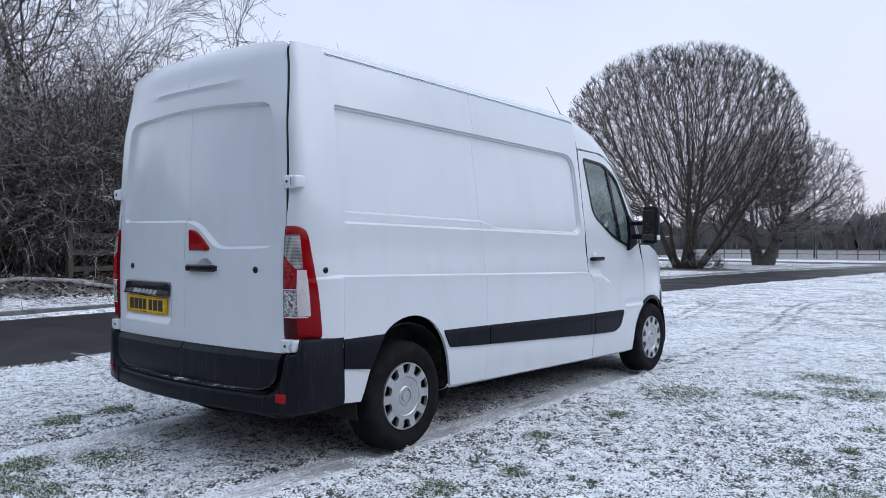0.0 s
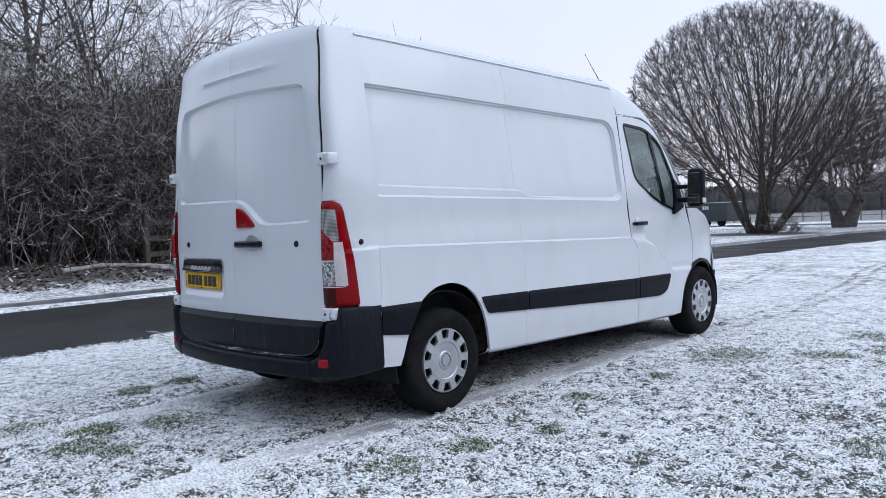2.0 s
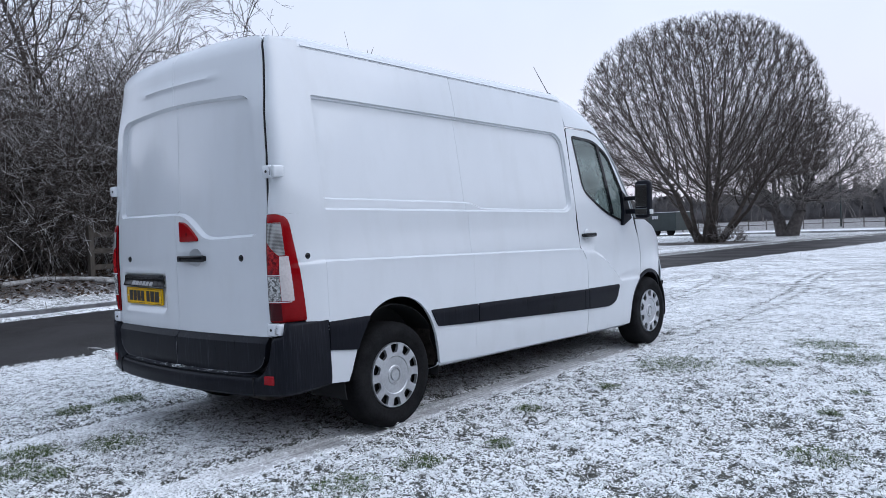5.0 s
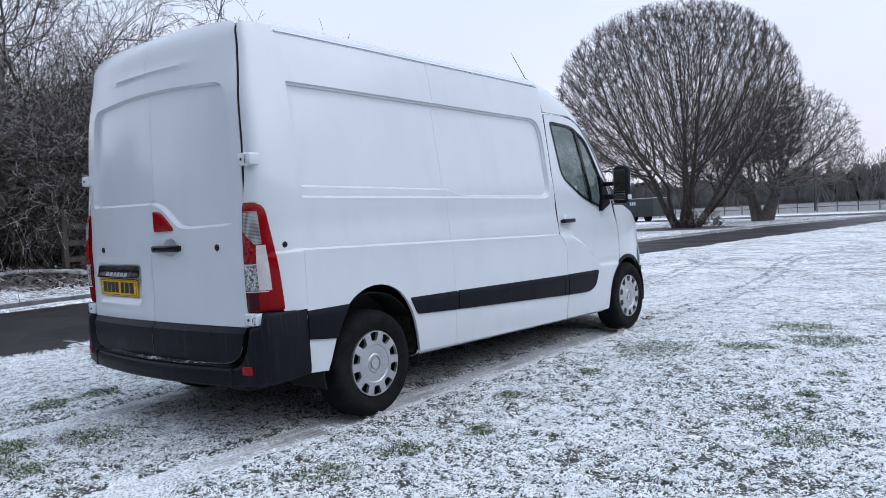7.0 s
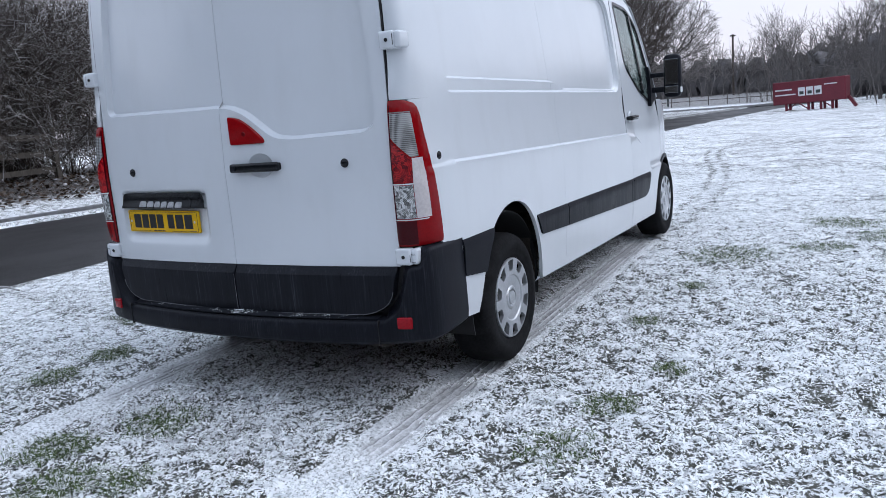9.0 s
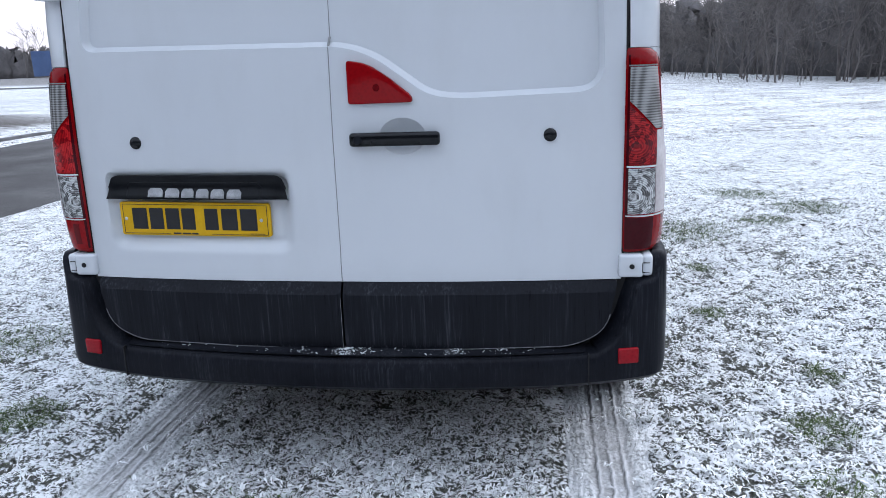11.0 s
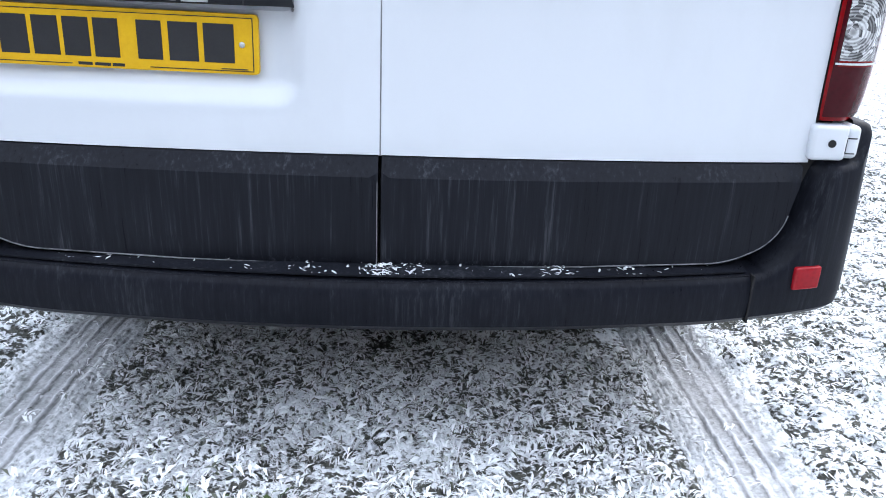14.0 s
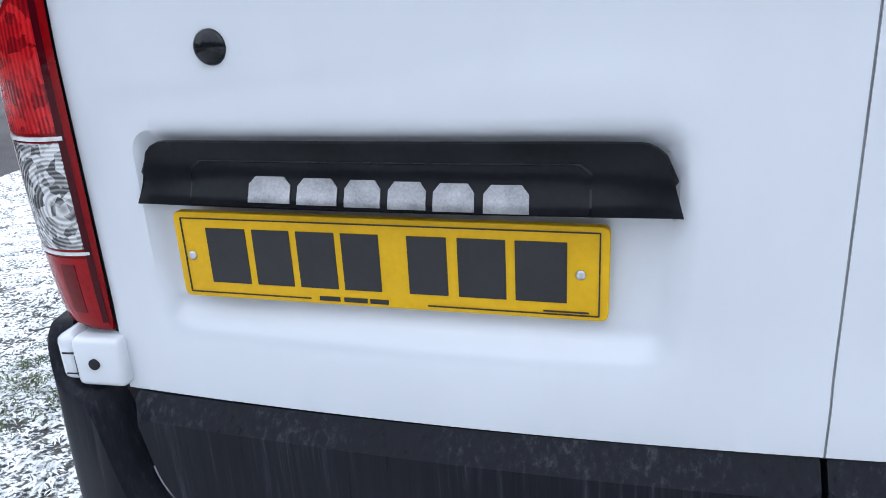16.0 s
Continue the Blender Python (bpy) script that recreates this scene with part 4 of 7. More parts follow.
for sg in (1, -1):
    def upper_pillar(u, v, sg=sg):
        z = LAMP_TOP + 0.004 + (2.447 - LAMP_TOP) * v
        x, y, z = corner(u, z, 0.0, sg)
        return (x, y, z)
    pillar = grid_ob("rear_pillar", upper_pillar, 18, 40, PAINT, van, "", sg > 0, 0.01)

    def lower_pillar(u, v, sg=sg):
        z = 0.77 + (LAMP_TOP + 0.0042 - 0.77) * v
        e = lamp_edge(z) - 0.01
        x, y, z = corner(e + (1 - e) * u, z, 0.0, sg)
        return (x + sg * 0.005 * float(smooth01((u - 0.35) / 0.65)) * (1 - float(smooth01((z - 1.116) / 0.012))), y, z)
    grid_ob("pillar_side", lower_pillar, 12, 90, PAINT, van, "", sg > 0, 0.01)

    # tail lamp: bezel body and lens fields
    lamp = grid_ob("tail_lamp", lambda u, v, sg=sg: corner(-0.035 * (1 - u) + u * lamp_edge(LAMP_BOT + (LAMP_TOP - LAMP_BOT) * v), LAMP_BOT + (LAMP_TOP - LAMP_BOT) * v, 0.004 + 0.024 * math.sin(math.pi * min(1, max(0, v))) ** 0.35 * math.sin(math.pi * (0.004 + 0.94 * u)) ** 0.45, sg),
                   40, 40, RED_LENS, van, "red and clear tail lamp cluster", sg > 0, 0.006)

    def field(name, u0, u1, z0, z1, mat, proud, label="", sg=sg, lamp=lamp):
        def fn(u, v):
            za, zb = z0(u), z1(u)
            z = za + (zb - za) * v
            e = lamp_edge(z)
            a, b = u0(z), u1(z)
            uu = (a + (b - a) * u)
            t = (z - LAMP_BOT) / (LAMP_TOP - LAMP_BOT)
            base = 0.004 + 0.024 * math.sin(math.pi * min(1, max(0, t))) ** 0.35 * math.sin(math.pi * (0.004 + 0.94 * min(1, max(0, (uu * e + 0.035) / (e + 0.035))))) ** 0.45
            return corner(uu * e, z, base + proud, sg)
        return grid_ob(name, fn, 26, 12, mat, lamp, label, sg > 0, 0.004)
    c = lambda k: (lambda _: k)
    diag = lambda u: 1.245 - 0.087 * u ** 1.1
    field("indicator_lens", c(-0.02), c(0.70), lambda u: diag(min(1.0, u * 1.36)) + 0.010, c(1.350), RIBBED, 0.0035, "clear ribbed indicator lens")
    field("brake_lens", c(-0.03), c(0.52), c(1.062), lambda u: diag(u), BRAKE_FACETS if sg > 0 else LIT_FACETS, 0.0035, "deep red faceted brake lens")
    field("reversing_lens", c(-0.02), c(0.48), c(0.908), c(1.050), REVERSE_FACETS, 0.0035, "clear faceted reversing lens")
    field("clear_band", lambda z: 0.49 + 0.045 * min(1.0, max(0.0, (z - 1.05) / 0.11)), c(0.79), c(0.908), c(1.163), BAND_LENS, 0.004, "clear outer band")
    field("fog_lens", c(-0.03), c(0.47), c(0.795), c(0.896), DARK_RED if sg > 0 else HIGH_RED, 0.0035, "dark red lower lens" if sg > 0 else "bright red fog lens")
    if sg < 0:
        field("fog_reflector", c(0.12), c(0.25), c(0.815), c(0.886), BULB_RED, 0.0042, "dark moulded reflector in the fog lens")
    # bright trims between the lens fields
    field("lens_rim", c(-0.03), c(0.012), c(0.800), c(1.385), DARK_RED, 0.0042, "dark red inner rim")
    field("lens_divider", c(-0.02), c(0.70), c(1.352), c(1.356), SMOKE_LENS, 0.005)
    field("lens_divider", c(-0.02), c(0.49), c(1.053), c(1.058), CLEAR_LENS, 0.005)
    field("lens_divider", c(-0.02), c(0.73), c(0.900), c(0.904), CLEAR_LENS, 0.005)

    # hinges
    for zc, body in ((1.650, 0), (0.743, 1)):
        g = float(gap_x(zc))
        y = float(rear_y(g, zc))
        bm = bmesh.new()
        x0, x1 = (g - 0.014, g + 0.086) if not body else (g - 0.022, g + 0.085)
        bm2 = box_bm(x0, x1 - 0.03, y - 0.026, y + 0.02, zc - 0.037, zc + 0.037, 0.010, 3)
        hinge = part("door_hinge", bm2, PAINT, van, "white door hinge cover", True, 40)
        if sg < 0:
            hinge.scale.x = -1
        bm2 = box_bm(x1 - 0.034, x1, y - 0.018, y + 0.06, zc - 0.034, zc + 0.036, 0.012, 3)
        k = part("hinge_knuckle", bm2, PAINT, hinge, "", True, 40)
        bm2 = box_bm(x1 - 0.036, x1 - 0.032, y - 0.024, y - 0.005, zc - 0.022, zc + (0.010 if body else 0.024), 0.001, 1)
        part("hinge_gap", bm2, BLACK, hinge)
        if body:
            part("hinge_gap", box_bm(x1 - 0.036, x1 - 0.010, y - 0.0195, y - 0.005, zc + 0.009, zc + 0.0115, 0.0008, 1), BLACK, hinge)
            part("hinge_gap", box_bm(x1 - 0.036, x1 - 0.010, y - 0.0195, y - 0.005, zc - 0.0225, zc - 0.0205, 0.0008, 1), BLACK, hinge)
        bm2 = bmesh.new()
        bmesh.ops.create_cone(bm2, cap_ends=True, segments=14, radius1=0.008, radius2=0.008, depth=0.006, matrix=pose((x0 + x1) / 2 - 0.012, y - 0.026, zc, 90))
        part("hinge_plug", bm2, BLACK, hinge, "dark plug")
    def seal(u, v, sg=sg):
        z = 0.70 + 1.745 * v
        x = float(gap_x(z)) - 0.0035
        return (sg * x, float(rear_y(x, z)) + 0.003 + 0.03 * u, z)
    grid_ob("door_seal", seal, 2, 60, BLACK, van, "black rubber door seal", sg < 0, 0.006)
    # black plug on the pillar
    px, py, pz = corner(corner_u(0.221, 1.152), 1.152, 0.004, sg)
    bm = bmesh.new()
    bmesh.ops.create_uvsphere(bm, u_segments=18, v_segments=10, radius=1)
    for v in bm.verts:
        v.co = Vector((px + v.co.x * 0.008, py + v.co.y * 0.026, pz + v.co.z * 0.026))
    part("body_plug", bm, GLOSSBLACK, van, "black rubber plug", True)

# -- rear doors
RECESS = rounded([(-0.838, 1.449), (0.045, 1.438), (0.14, 1.405), (0.30, 1.288), (0.385, 1.274), (0.832, 1.284), (0.826, 1.5), (0.80, 1.8), (0.762, 2.117), (0.0, 2.150), (-0.762, 2.117), (-0.80, 1.8)],
                 [0.05, 0.08, 0.06, 0.06, 0.06, 0.09, 0.2, 0.2, 0.10, 0.3, 0.10, 0.2], 8)
PLATE_HOLE = rounded([(-0.805, 0.806), (-0.158, 0.806), (-0.158, 1.058), (-0.805, 1.058)], [0.05, 0.05, 0.03, 0.03], 7)
HOOD_HOLE = rounded([(-0.802, 0.972), (-0.162, 0.963), (-0.162, 1.046), (-0.802, 1.046)], [0.004, 0.004, 0.042, 0.042], 8)
CUP = [(0.219 + 0.072 * math.cos(a), 1.166 + 0.056 * math.sin(a)) for a in np.linspace(0, 2 * np.pi, 32, endpoint=False)]


def rear_depth(p):
    d = 0.030 * ramp01(signed(RECESS, p), np.where(p[:, 1] < 1.5, 0.014, 0.014))
    d = d + 0.032 * ramp01(signed(PLATE_HOLE, p) + 0.014, 0.042) * np.interp(p[:, 1], (0.80, 0.95, 1.06), (0.75, 0.95, 1.0))
    d = np.maximum(d, 0.046 * ramp01(signed(HOOD_HOLE, p), 0.008))
    d = d + 0.030 * np.sqrt(np.clip(signed(CUP, p) / 0.056, 0, 1))
    ridge = np.exp(-((p[:, 1] - 2.268 + 0.02 * p[:, 0] ** 2) / 0.014) ** 2) * smooth01((0.55 - np.abs(p[:, 0])) / 0.25)
    return d - 0.009 * ridge - 0.004 * ramp01(0.80 - p[:, 1], 0.04)


rear_loops = [(offset_loop(RECESS, 0.0), True), (offset_loop(RECESS, 0.007), True), (offset_loop(RECESS, 0.015), True), (offset_loop(PLATE_HOLE, -0.02), True), (offset_loop(PLATE_HOLE, -0.005), True), (offset_loop(PLATE_HOLE, 0.012), True), (offset_loop(PLATE_HOLE, 0.03), True), (offset_loop(PLATE_HOLE, 0.045), True),
              (offset_loop(CUP, 0.0), True), (offset_loop(CUP, 0.012), True), (offset_loop(CUP, 0.03), True)]
rear_loops += [(offset_loop(HOOD_HOLE, k), True) for k in (0.0, 0.008)]
rear_loops += [([(x, 2.268 - 0.02 * x * x + dz) for x in np.linspace(-0.6, 0.6, 40)], False) for dz in (-0.02, 0.0, 0.02)]
doors = {}
PALE_EDGE = varied("pale_edge", (0.03, 0.03, 0.034), (0.24, 0.24, 0.26), 9, 0.6)
for sg in (1, -1):
    out = [(0.0014, 0.702), (0.890, 0.698), (0.8915, 1.40), (0.8865, 1.75), (0.8655, 2.10), (0.8345, 2.32), (0.8195, 2.418), (0.800, 2.450), (0.75, 2.470), (0.45, 2.487), (0.0014, 2.493)]
    out = [(sg * x, z) for x, z in out]
    doors[sg] = panel("rear_door", out, on_rear(rear_depth), (0, 1, 0), PAINT, van, "white rear door with a pressed upper panel", loops=rear_loops, step=0.05, rim=0.03, flip=sg < 0)
    # black lower panel
    low = rounded([(0.0035, 0.474), (0.74, 0.486), (0.845, 0.535), (0.880, 0.6945), (0.0035, 0.6995)], [0.004, 0.05, 0.09, 0.012, 0.004], 7)
    low_edge = [(x, z - 0.002) for x, z in low[5:] if 0.5 < x and z < 0.672]
    low = [(sg * x, z) for x, z in low]
    lean = lambda p: np.clip(p[:, 1] - 0.662, 0, 0.05) * 0.72 + 0.012 * ramp01(0.012 - (p[:, 1] - 0.476), 0.02)
    panel("lower_door_panel", low, on_rear(lean, 0.028), (0, 1, 0), TRIM, doors[sg], "dirt-streaked black plastic lower panel", step=0.04, rim=0.04, flip=sg < 0,
          loops=[([(sg * x, 0.662) for x in np.linspace(0.02, 0.855, 40)], False), ([(sg * x, 0.658) for x in np.linspace(0.02, 0.855, 40)], False)])
    edge = [(0.004, 0.4735), (0.40, 0.4785)] + low_edge
    rows = [(sg * a[0], float(rear_y(a[0], a[1])) - 0.0275, a[1], sg * b[0], float(rear_y(b[0], b[1])) - 0.0275, b[1], 0.0018, 0.0018) for a, b in zip(edge[:-1], edge[1:])]
    if sg < 0:
        rows.append((-0.0045, -0.0615, 0.478, -0.0045, -0.0615, 0.655, 0.0010, 0.0010))
    ev, ef = tubes(rows, 5)
    mesh_ob("panel_edge", ev, [tuple(int(i) for i in f) for f in ef], PALE_EDGE, doors[sg], "thin pale line along the panel edge")
    bm = bmesh.new()
    bmesh.ops.create_uvsphere(bm, u_segments=20, v_segments=12, radius=1)
    for v in bm.verts:
        v.co = Vector(((0.668 if sg > 0 else -0.672) + v.co.x * 0.0205, float(rear_y(0.676, 1.158)) + v.co.y * 0.012, 1.158 + v.co.z * 0.0205))
    part("rubber_stop", bm, GLOSSBLACK, doors[sg], "round black rubber stop", True)

grid_ob("door_seal", lambda u, v: (-0.004 + 0.008 * u, float(rear_y(0, 0.70 + 1.78 * v)) + 0.0022 + float(rear_depth(np.array([[0.0, 0.70 + 1.78 * v]]))[0]), 0.70 + 1.78 * v), 2, 60, SEAL_GREY, doors[-1], "grey rubber seal between the rear doors", True)

# plate hood, badge strip and plate on one door, handle and high lamp on the other
def slab(name, outline, y_front, y_back, mat, parent, label="", bevel=0.004, curve=0.0):
    """An outline in x and z, drawn out along y, with bevelled front edges."""
    bm = bmesh.new()
    f = bm.faces.new([bm.verts.new((x, y_back, z)) for x, z in outline])
    top = bmesh.ops.extrude_face_region(bm, geom=[f])
    vs = [v for v in top["geom"] if isinstance(v, bmesh.types.BMVert)]
    for v in vs:
        v.co.y = y_front + curve * ((v.co.x - outline[0][0]) ** 2)
    if bevel:
        es = [e for e in bm.edges if all(abs(v.co.y - y_back) > 1e-5 for v in e.verts)]
        bmesh.ops.bevel(bm, geom=es, offset=bevel, segments=3, affect="EDGES", profile=0.6)
    return part(name, bm, mat, parent, label, True, 35)


def hood_y(x, v):
    """Depth of the black scoop over the plate: v goes from its upper rim to its lip."""
    e = min(1.0, max(0.0, min(x + 0.805, -0.159 - x)) / 0.16)
    hollow = math.sin(math.pi * min(1.0, max(0.0, v) / 0.85)) if v < 0.85 else 0.0
    return float(rear_y(x, 1.0)) - 0.003 - 0.009 * v * v + 0.008 * hollow * (1 - (1 - e) ** 2)


def hood_fn(u, v):
    """Rounded upper corners, a hollow face and a lip along the foot."""
    k = abs(2 * u - 1)
    x = -0.482 + (0.323 - 0.010 * (1 - v)) * (2 * u - 1)
    r = 1 - math.sqrt(max(0.0, 1 - max(0.0, (k - 0.89) / 0.11) ** 2))
    top, bot = 1.050 - 0.040 * r, 0.974 + 0.001 * u
    return (x, hood_y(x, v), top + (bot - top) * v)


hood = grid_ob("plate_hood", hood_fn, 72, 22, HOODBLACK, doors[-1], "satin black scoop over the number plate", True, 0.005)


def on_hood(name, mat, label, x0, x1, v0, v1, proud, nu, nv, round_=0.0):
    """A thin piece that follows the scoop's face."""
    def f(u, v):
        x = x0 + (x1 - x0) * u
        e = min(u, 1 - u) * (x1 - x0)
        cut = 0.12 * (1 - math.sqrt(max(0.0, 1 - (1 - min(1.0, e / round_)) ** 2))) if round_ else 0.0
        w = v0 + cut + (v1 - v0 - cut) * v
        return (x, hood_y(x, w) - proud, 1.050 + (0.9745 - 1.050) * w)
    return grid_ob(name, f, nu, nv, mat, hood, label, True, 0.004)


on_hood("badge_groove", GLOSSBLACK, "thin dark joint round the badge strip", -0.727, -0.250, 0.29, 0.99, 0.0007, 40, 12, 0.014)
on_hood("badge_strip", HOODBLACK, "black badge strip", -0.724, -0.253, 0.32, 0.97, 0.0020, 40, 12, 0.012)
for n in range(6):
    x0 = (-0.646, -0.583, -0.524, -0.472, -0.420, -0.364)[n]
    w = (0.054, 0.050, 0.043, 0.044, 0.046, 0.049)[n]
    on_hood("badge_bar", DULL_CHROME, "worn silver badge bar", x0, x0 + w, 0.52 + 0.012 * n, 0.90 + 0.012 * n, 0.0042, 6, 6, 0.004)
plate_line = rounded([(-0.764, 0.850), (-0.231, 0.846), (-0.230, 0.957), (-0.763, 0.963)], 0.010, 4)
PLATE_Y = -0.008
plate = slab("number_plate", plate_line, PLATE_Y, PLATE_Y + 0.010, YELLOW, doors[-1], "yellow rear number plate with black bars", 0.0015)
PT = lambda u, v: (-0.764 + 0.533 * u + 0.001 * v, 0.850 + 0.112 * v - 0.005 * u)
plate.matrix_local = Matrix.Translation((-0.5, 0.003, 0)) @ Matrix.Rotation(-0.050, 4, "Z") @ Matrix.Translation((0.5, 0, 0))


def plate_bar(u0, u1, v0, v1, name="plate_bar", y=PLATE_Y):
    slab(name, [PT(u0, v0), PT(u1, v0), PT(u1, v1), PT(u0, v1)], y - 0.0012, y + 0.002, INK, plate, "", 0.0)


for u0, w in ((0.082, 0.100), (0.200, 0.092), (0.309, 0.092), (0.417, 0.088), (0.570, 0.088), (0.682, 0.104), (0.806, 0.108)):
    plate_bar(u0, u0 + w, 0.19, 0.83)
for u0, u1, v0, v1 in ((0.02, 0.33, 0.055, 0.068), (0.61, 0.98, 0.055, 0.068), (0.02, 0.98, 0.930, 0.943), (0.018, 0.021, 0.06, 0.94), (0.979, 0.982, 0.06, 0.94)):
    plate_bar(u0, u1, v0, v1, "plate_line")
for n in range(3):
    plate_bar((0.352, 0.412, 0.475)[n], (0.402, 0.468, 0.518)[n], 0.045, 0.095, "small_bar")
plate_bar(0.865, 0.96, 0.085, 0.10, "small_bar")
for u in (0.038, 0.942):
    bm = bmesh.new()
    x, z = PT(u, 0.50)
    bmesh.ops.create_uvsphere(bm, u_segments=12, v_segments=8, radius=0.006, matrix=Matrix.Translation((x, PLATE_Y - 0.001, z)) @ Matrix.Diagonal((1, 0.5, 1, 1)))
    part("plate_screw", bm, CHROME, plate, "small screw", True)
bar = box_bm(0.058, 0.337, -0.048, -0.020, 1.139, 1.181, 0.011, 3)
for v in bar.verts:
    v.co.y += 0.014 + float(rear_y(v.co.x, 1.16))
handle = part("door_handle", bar, GLOSSBLACK, doors[1], "gloss black pull handle with a lock", True, 40)
part("handle_foot", box_bm(0.060, 0.112, -0.056, -0.015, 1.143, 1.177, 0.008, 3), GLOSSBLACK, handle, "", True, 40)
part("handle_foot", box_bm(0.300, 0.335, -0.048, -0.010, 1.143, 1.177, 0.008, 3), GLOSSBLACK, handle, "", True, 40)
bm = bmesh.new()
bmesh.ops.create_cone(bm, cap_ends=True, segments=20, radius1=0.014, radius2=0.012, depth=0.006, matrix=pose(0.086, -0.0672, 1.160, 90))
part("lock", bm, TRIM, handle, "key lock")
tri = rounded([(0.056, 1.266), (0.256, 1.268), (0.252, 1.288), (0.175, 1.352), (0.115, 1.388), (0.056, 1.397)], [0.01, 0.012, 0.01, 0.06, 0.03, 0.012], 5)
hl = slab("high_brake_lamp", tri, -0.0375, 0.0, HIGH_RED, doors[1], "red triangular high brake lamp", 0.006)
bm = bmesh.new()
bmesh.ops.create_cone(bm, cap_ends=True, segments=16, radius1=0.011, radius2=0.009, depth=0.003, matrix=pose(0.146, -0.0385, 1.314, 90))
part("lamp_bulb", bm, BULB_RED, hl, "darker red bulb spot")

# -- bumper: a section swept along its plan line
def step_y(x):
    """The front of the bumper's middle."""
    return -0.116 + 0.113 * x * x


PLAN = [(1.046, 0.335, 0.775), (1.050, 0.25, 0.775), (1.050, 0.16, 0.777), (1.045, 0.09, 0.778), (1.032, 0.042, 0.772), (1.008, 0.012, 0.712), (0.975, -0.004, 0.700), (0.945, -0.014, 0.690), (0.928, -0.019, 0.640), (0.910, -0.0235, 0.570), (0.890, -0.029, 0.525), (0.865, -0.034, 0.495), (0.83, -0.040, 0.473), (0.795, -0.046, 0.464),
        (0.60, -0.075, 0.462), (0.30, -0.106, 0.460), (0.0, -0.116, 0.459)]
PLAN = PLAN + [(-x, y, z) for x, y, z in PLAN[-2::-1]]


def glide(rows, n):
    """A smooth line through the rows, n points to each stretch."""
    r = np.array([rows[0]] + rows + [rows[-1]], float)
    out = []
    for k in range(1, len(r) - 2):
        a, b, c, d = r[k - 1:k + 3]
        for t in np.arange(n) / n:
            out.append(tuple(0.5 * (2 * b + (c - a) * t + (2 * a - 5 * b + 4 * c - d) * t * t + (3 * b - a - 3 * c + d) * t ** 3)))
    return out + [tuple(r[-1])]


PLAN = glide(PLAN, 4)


def bumper_mesh():
    n = len(PLAN)
    vs, fs = [], []
    q = np.array([p[:2] for p in PLAN])
    tang = np.gradient(q, axis=0)
    nrm = np.stack([tang[:, 1], -tang[:, 0]], 1)
    nrm /= np.linalg.norm(nrm, axis=1, keepdims=True)
    nrm *= np.sign((nrm * (q - [0, 0.6])).sum(1))[:, None]
    for (x, y, zt), nn in zip(PLAN, nrm):
        zb = 0.350 + 0.016 * min(1, max(0, abs(x) - 0.7) / 0.3) + 0.012 * max(0, y) / 0.3
        turn, flank = float(smooth01((abs(x) - 0.79) / 0.07)), float(smooth01((y + 0.03) / 0.07))
        inner = (-math.copysign(turn * (0.052 - 0.022 * flank), x), 0.06 * (1 - flank))
        prof = [(-0.06, zb - 0.004), (-0.018, zb), (-0.004, zb + 0.014), (0.0, zb + 0.05), (-0.002, (zb + zt) / 2 + 0.02), (-0.006, zt - 0.016), (-0.012, zt - 0.004), (-0.02, zt)]
        for d, z in prof:
            vs.append((x + nn[0] * d, y + nn[1] * d, z))
        vs.append((x + inner[0] - nn[0] * 0.02, y + inner[1] - nn[1] * 0.02, zt + 0.010 + 0.008 * turn - 0.014 * flank))
        vs.append((x + inner[0] - nn[0] * 0.02, y + inner[1] + 0.03, zt - 0.06))
    m = 10
    for j in range(n - 1):
        for k in range(m - 1):
            a = j * m + k
            fs.append((a, a + 1, a + m + 1, a + m))
    ob = mesh_ob("rear_bumper", vs, fs, BUMPER_TRIM, van, "black plastic rear bumper with a step, streaked with dirt")
    ob.data.set_sharp_from_angle(angle=radians(38))
    return ob


bumper = bumper_mesh()
for sg in (1, -1):
    bm = box_bm(-0.033, 0.033, -0.006, 0.012, -0.026, 0.026, 0.006, 3)
    for v in bm.verts:
        v.co = Vector((0.915 + v.co.x, -0.0235 + v.co.y + 0.25 * v.co.x, 0.456 + v.co.z))
        v.co.x *= sg
    part("reflector", bm, lens_material("reflector_red", (0.27, 0.008, 0.014)), bumper, "red bumper reflector", True, 40)
    # cut between the middle and the corner
    part("bumper_cut", box_bm(sg * 0.790 - 0.002, sg * 0.790 + 0.002, -0.0490, -0.03, 0.358, 0.466, 0), BLACK, bumper)
    # black side of the bumper, ahead of the corner
grid_ob("step_tread", lambda u, v: (-0.78 + 1.56 * u, step_y(-0.78 + 1.56 * u) + 0.018 + 0.052 * v, 0.4705 + 0.010 * v), 40, 3, TRIM, bumper, "wet black step with bits of ice", False, 0.004)
rng = np.random.default_rng(11)
ice_v, ice_f = [], []
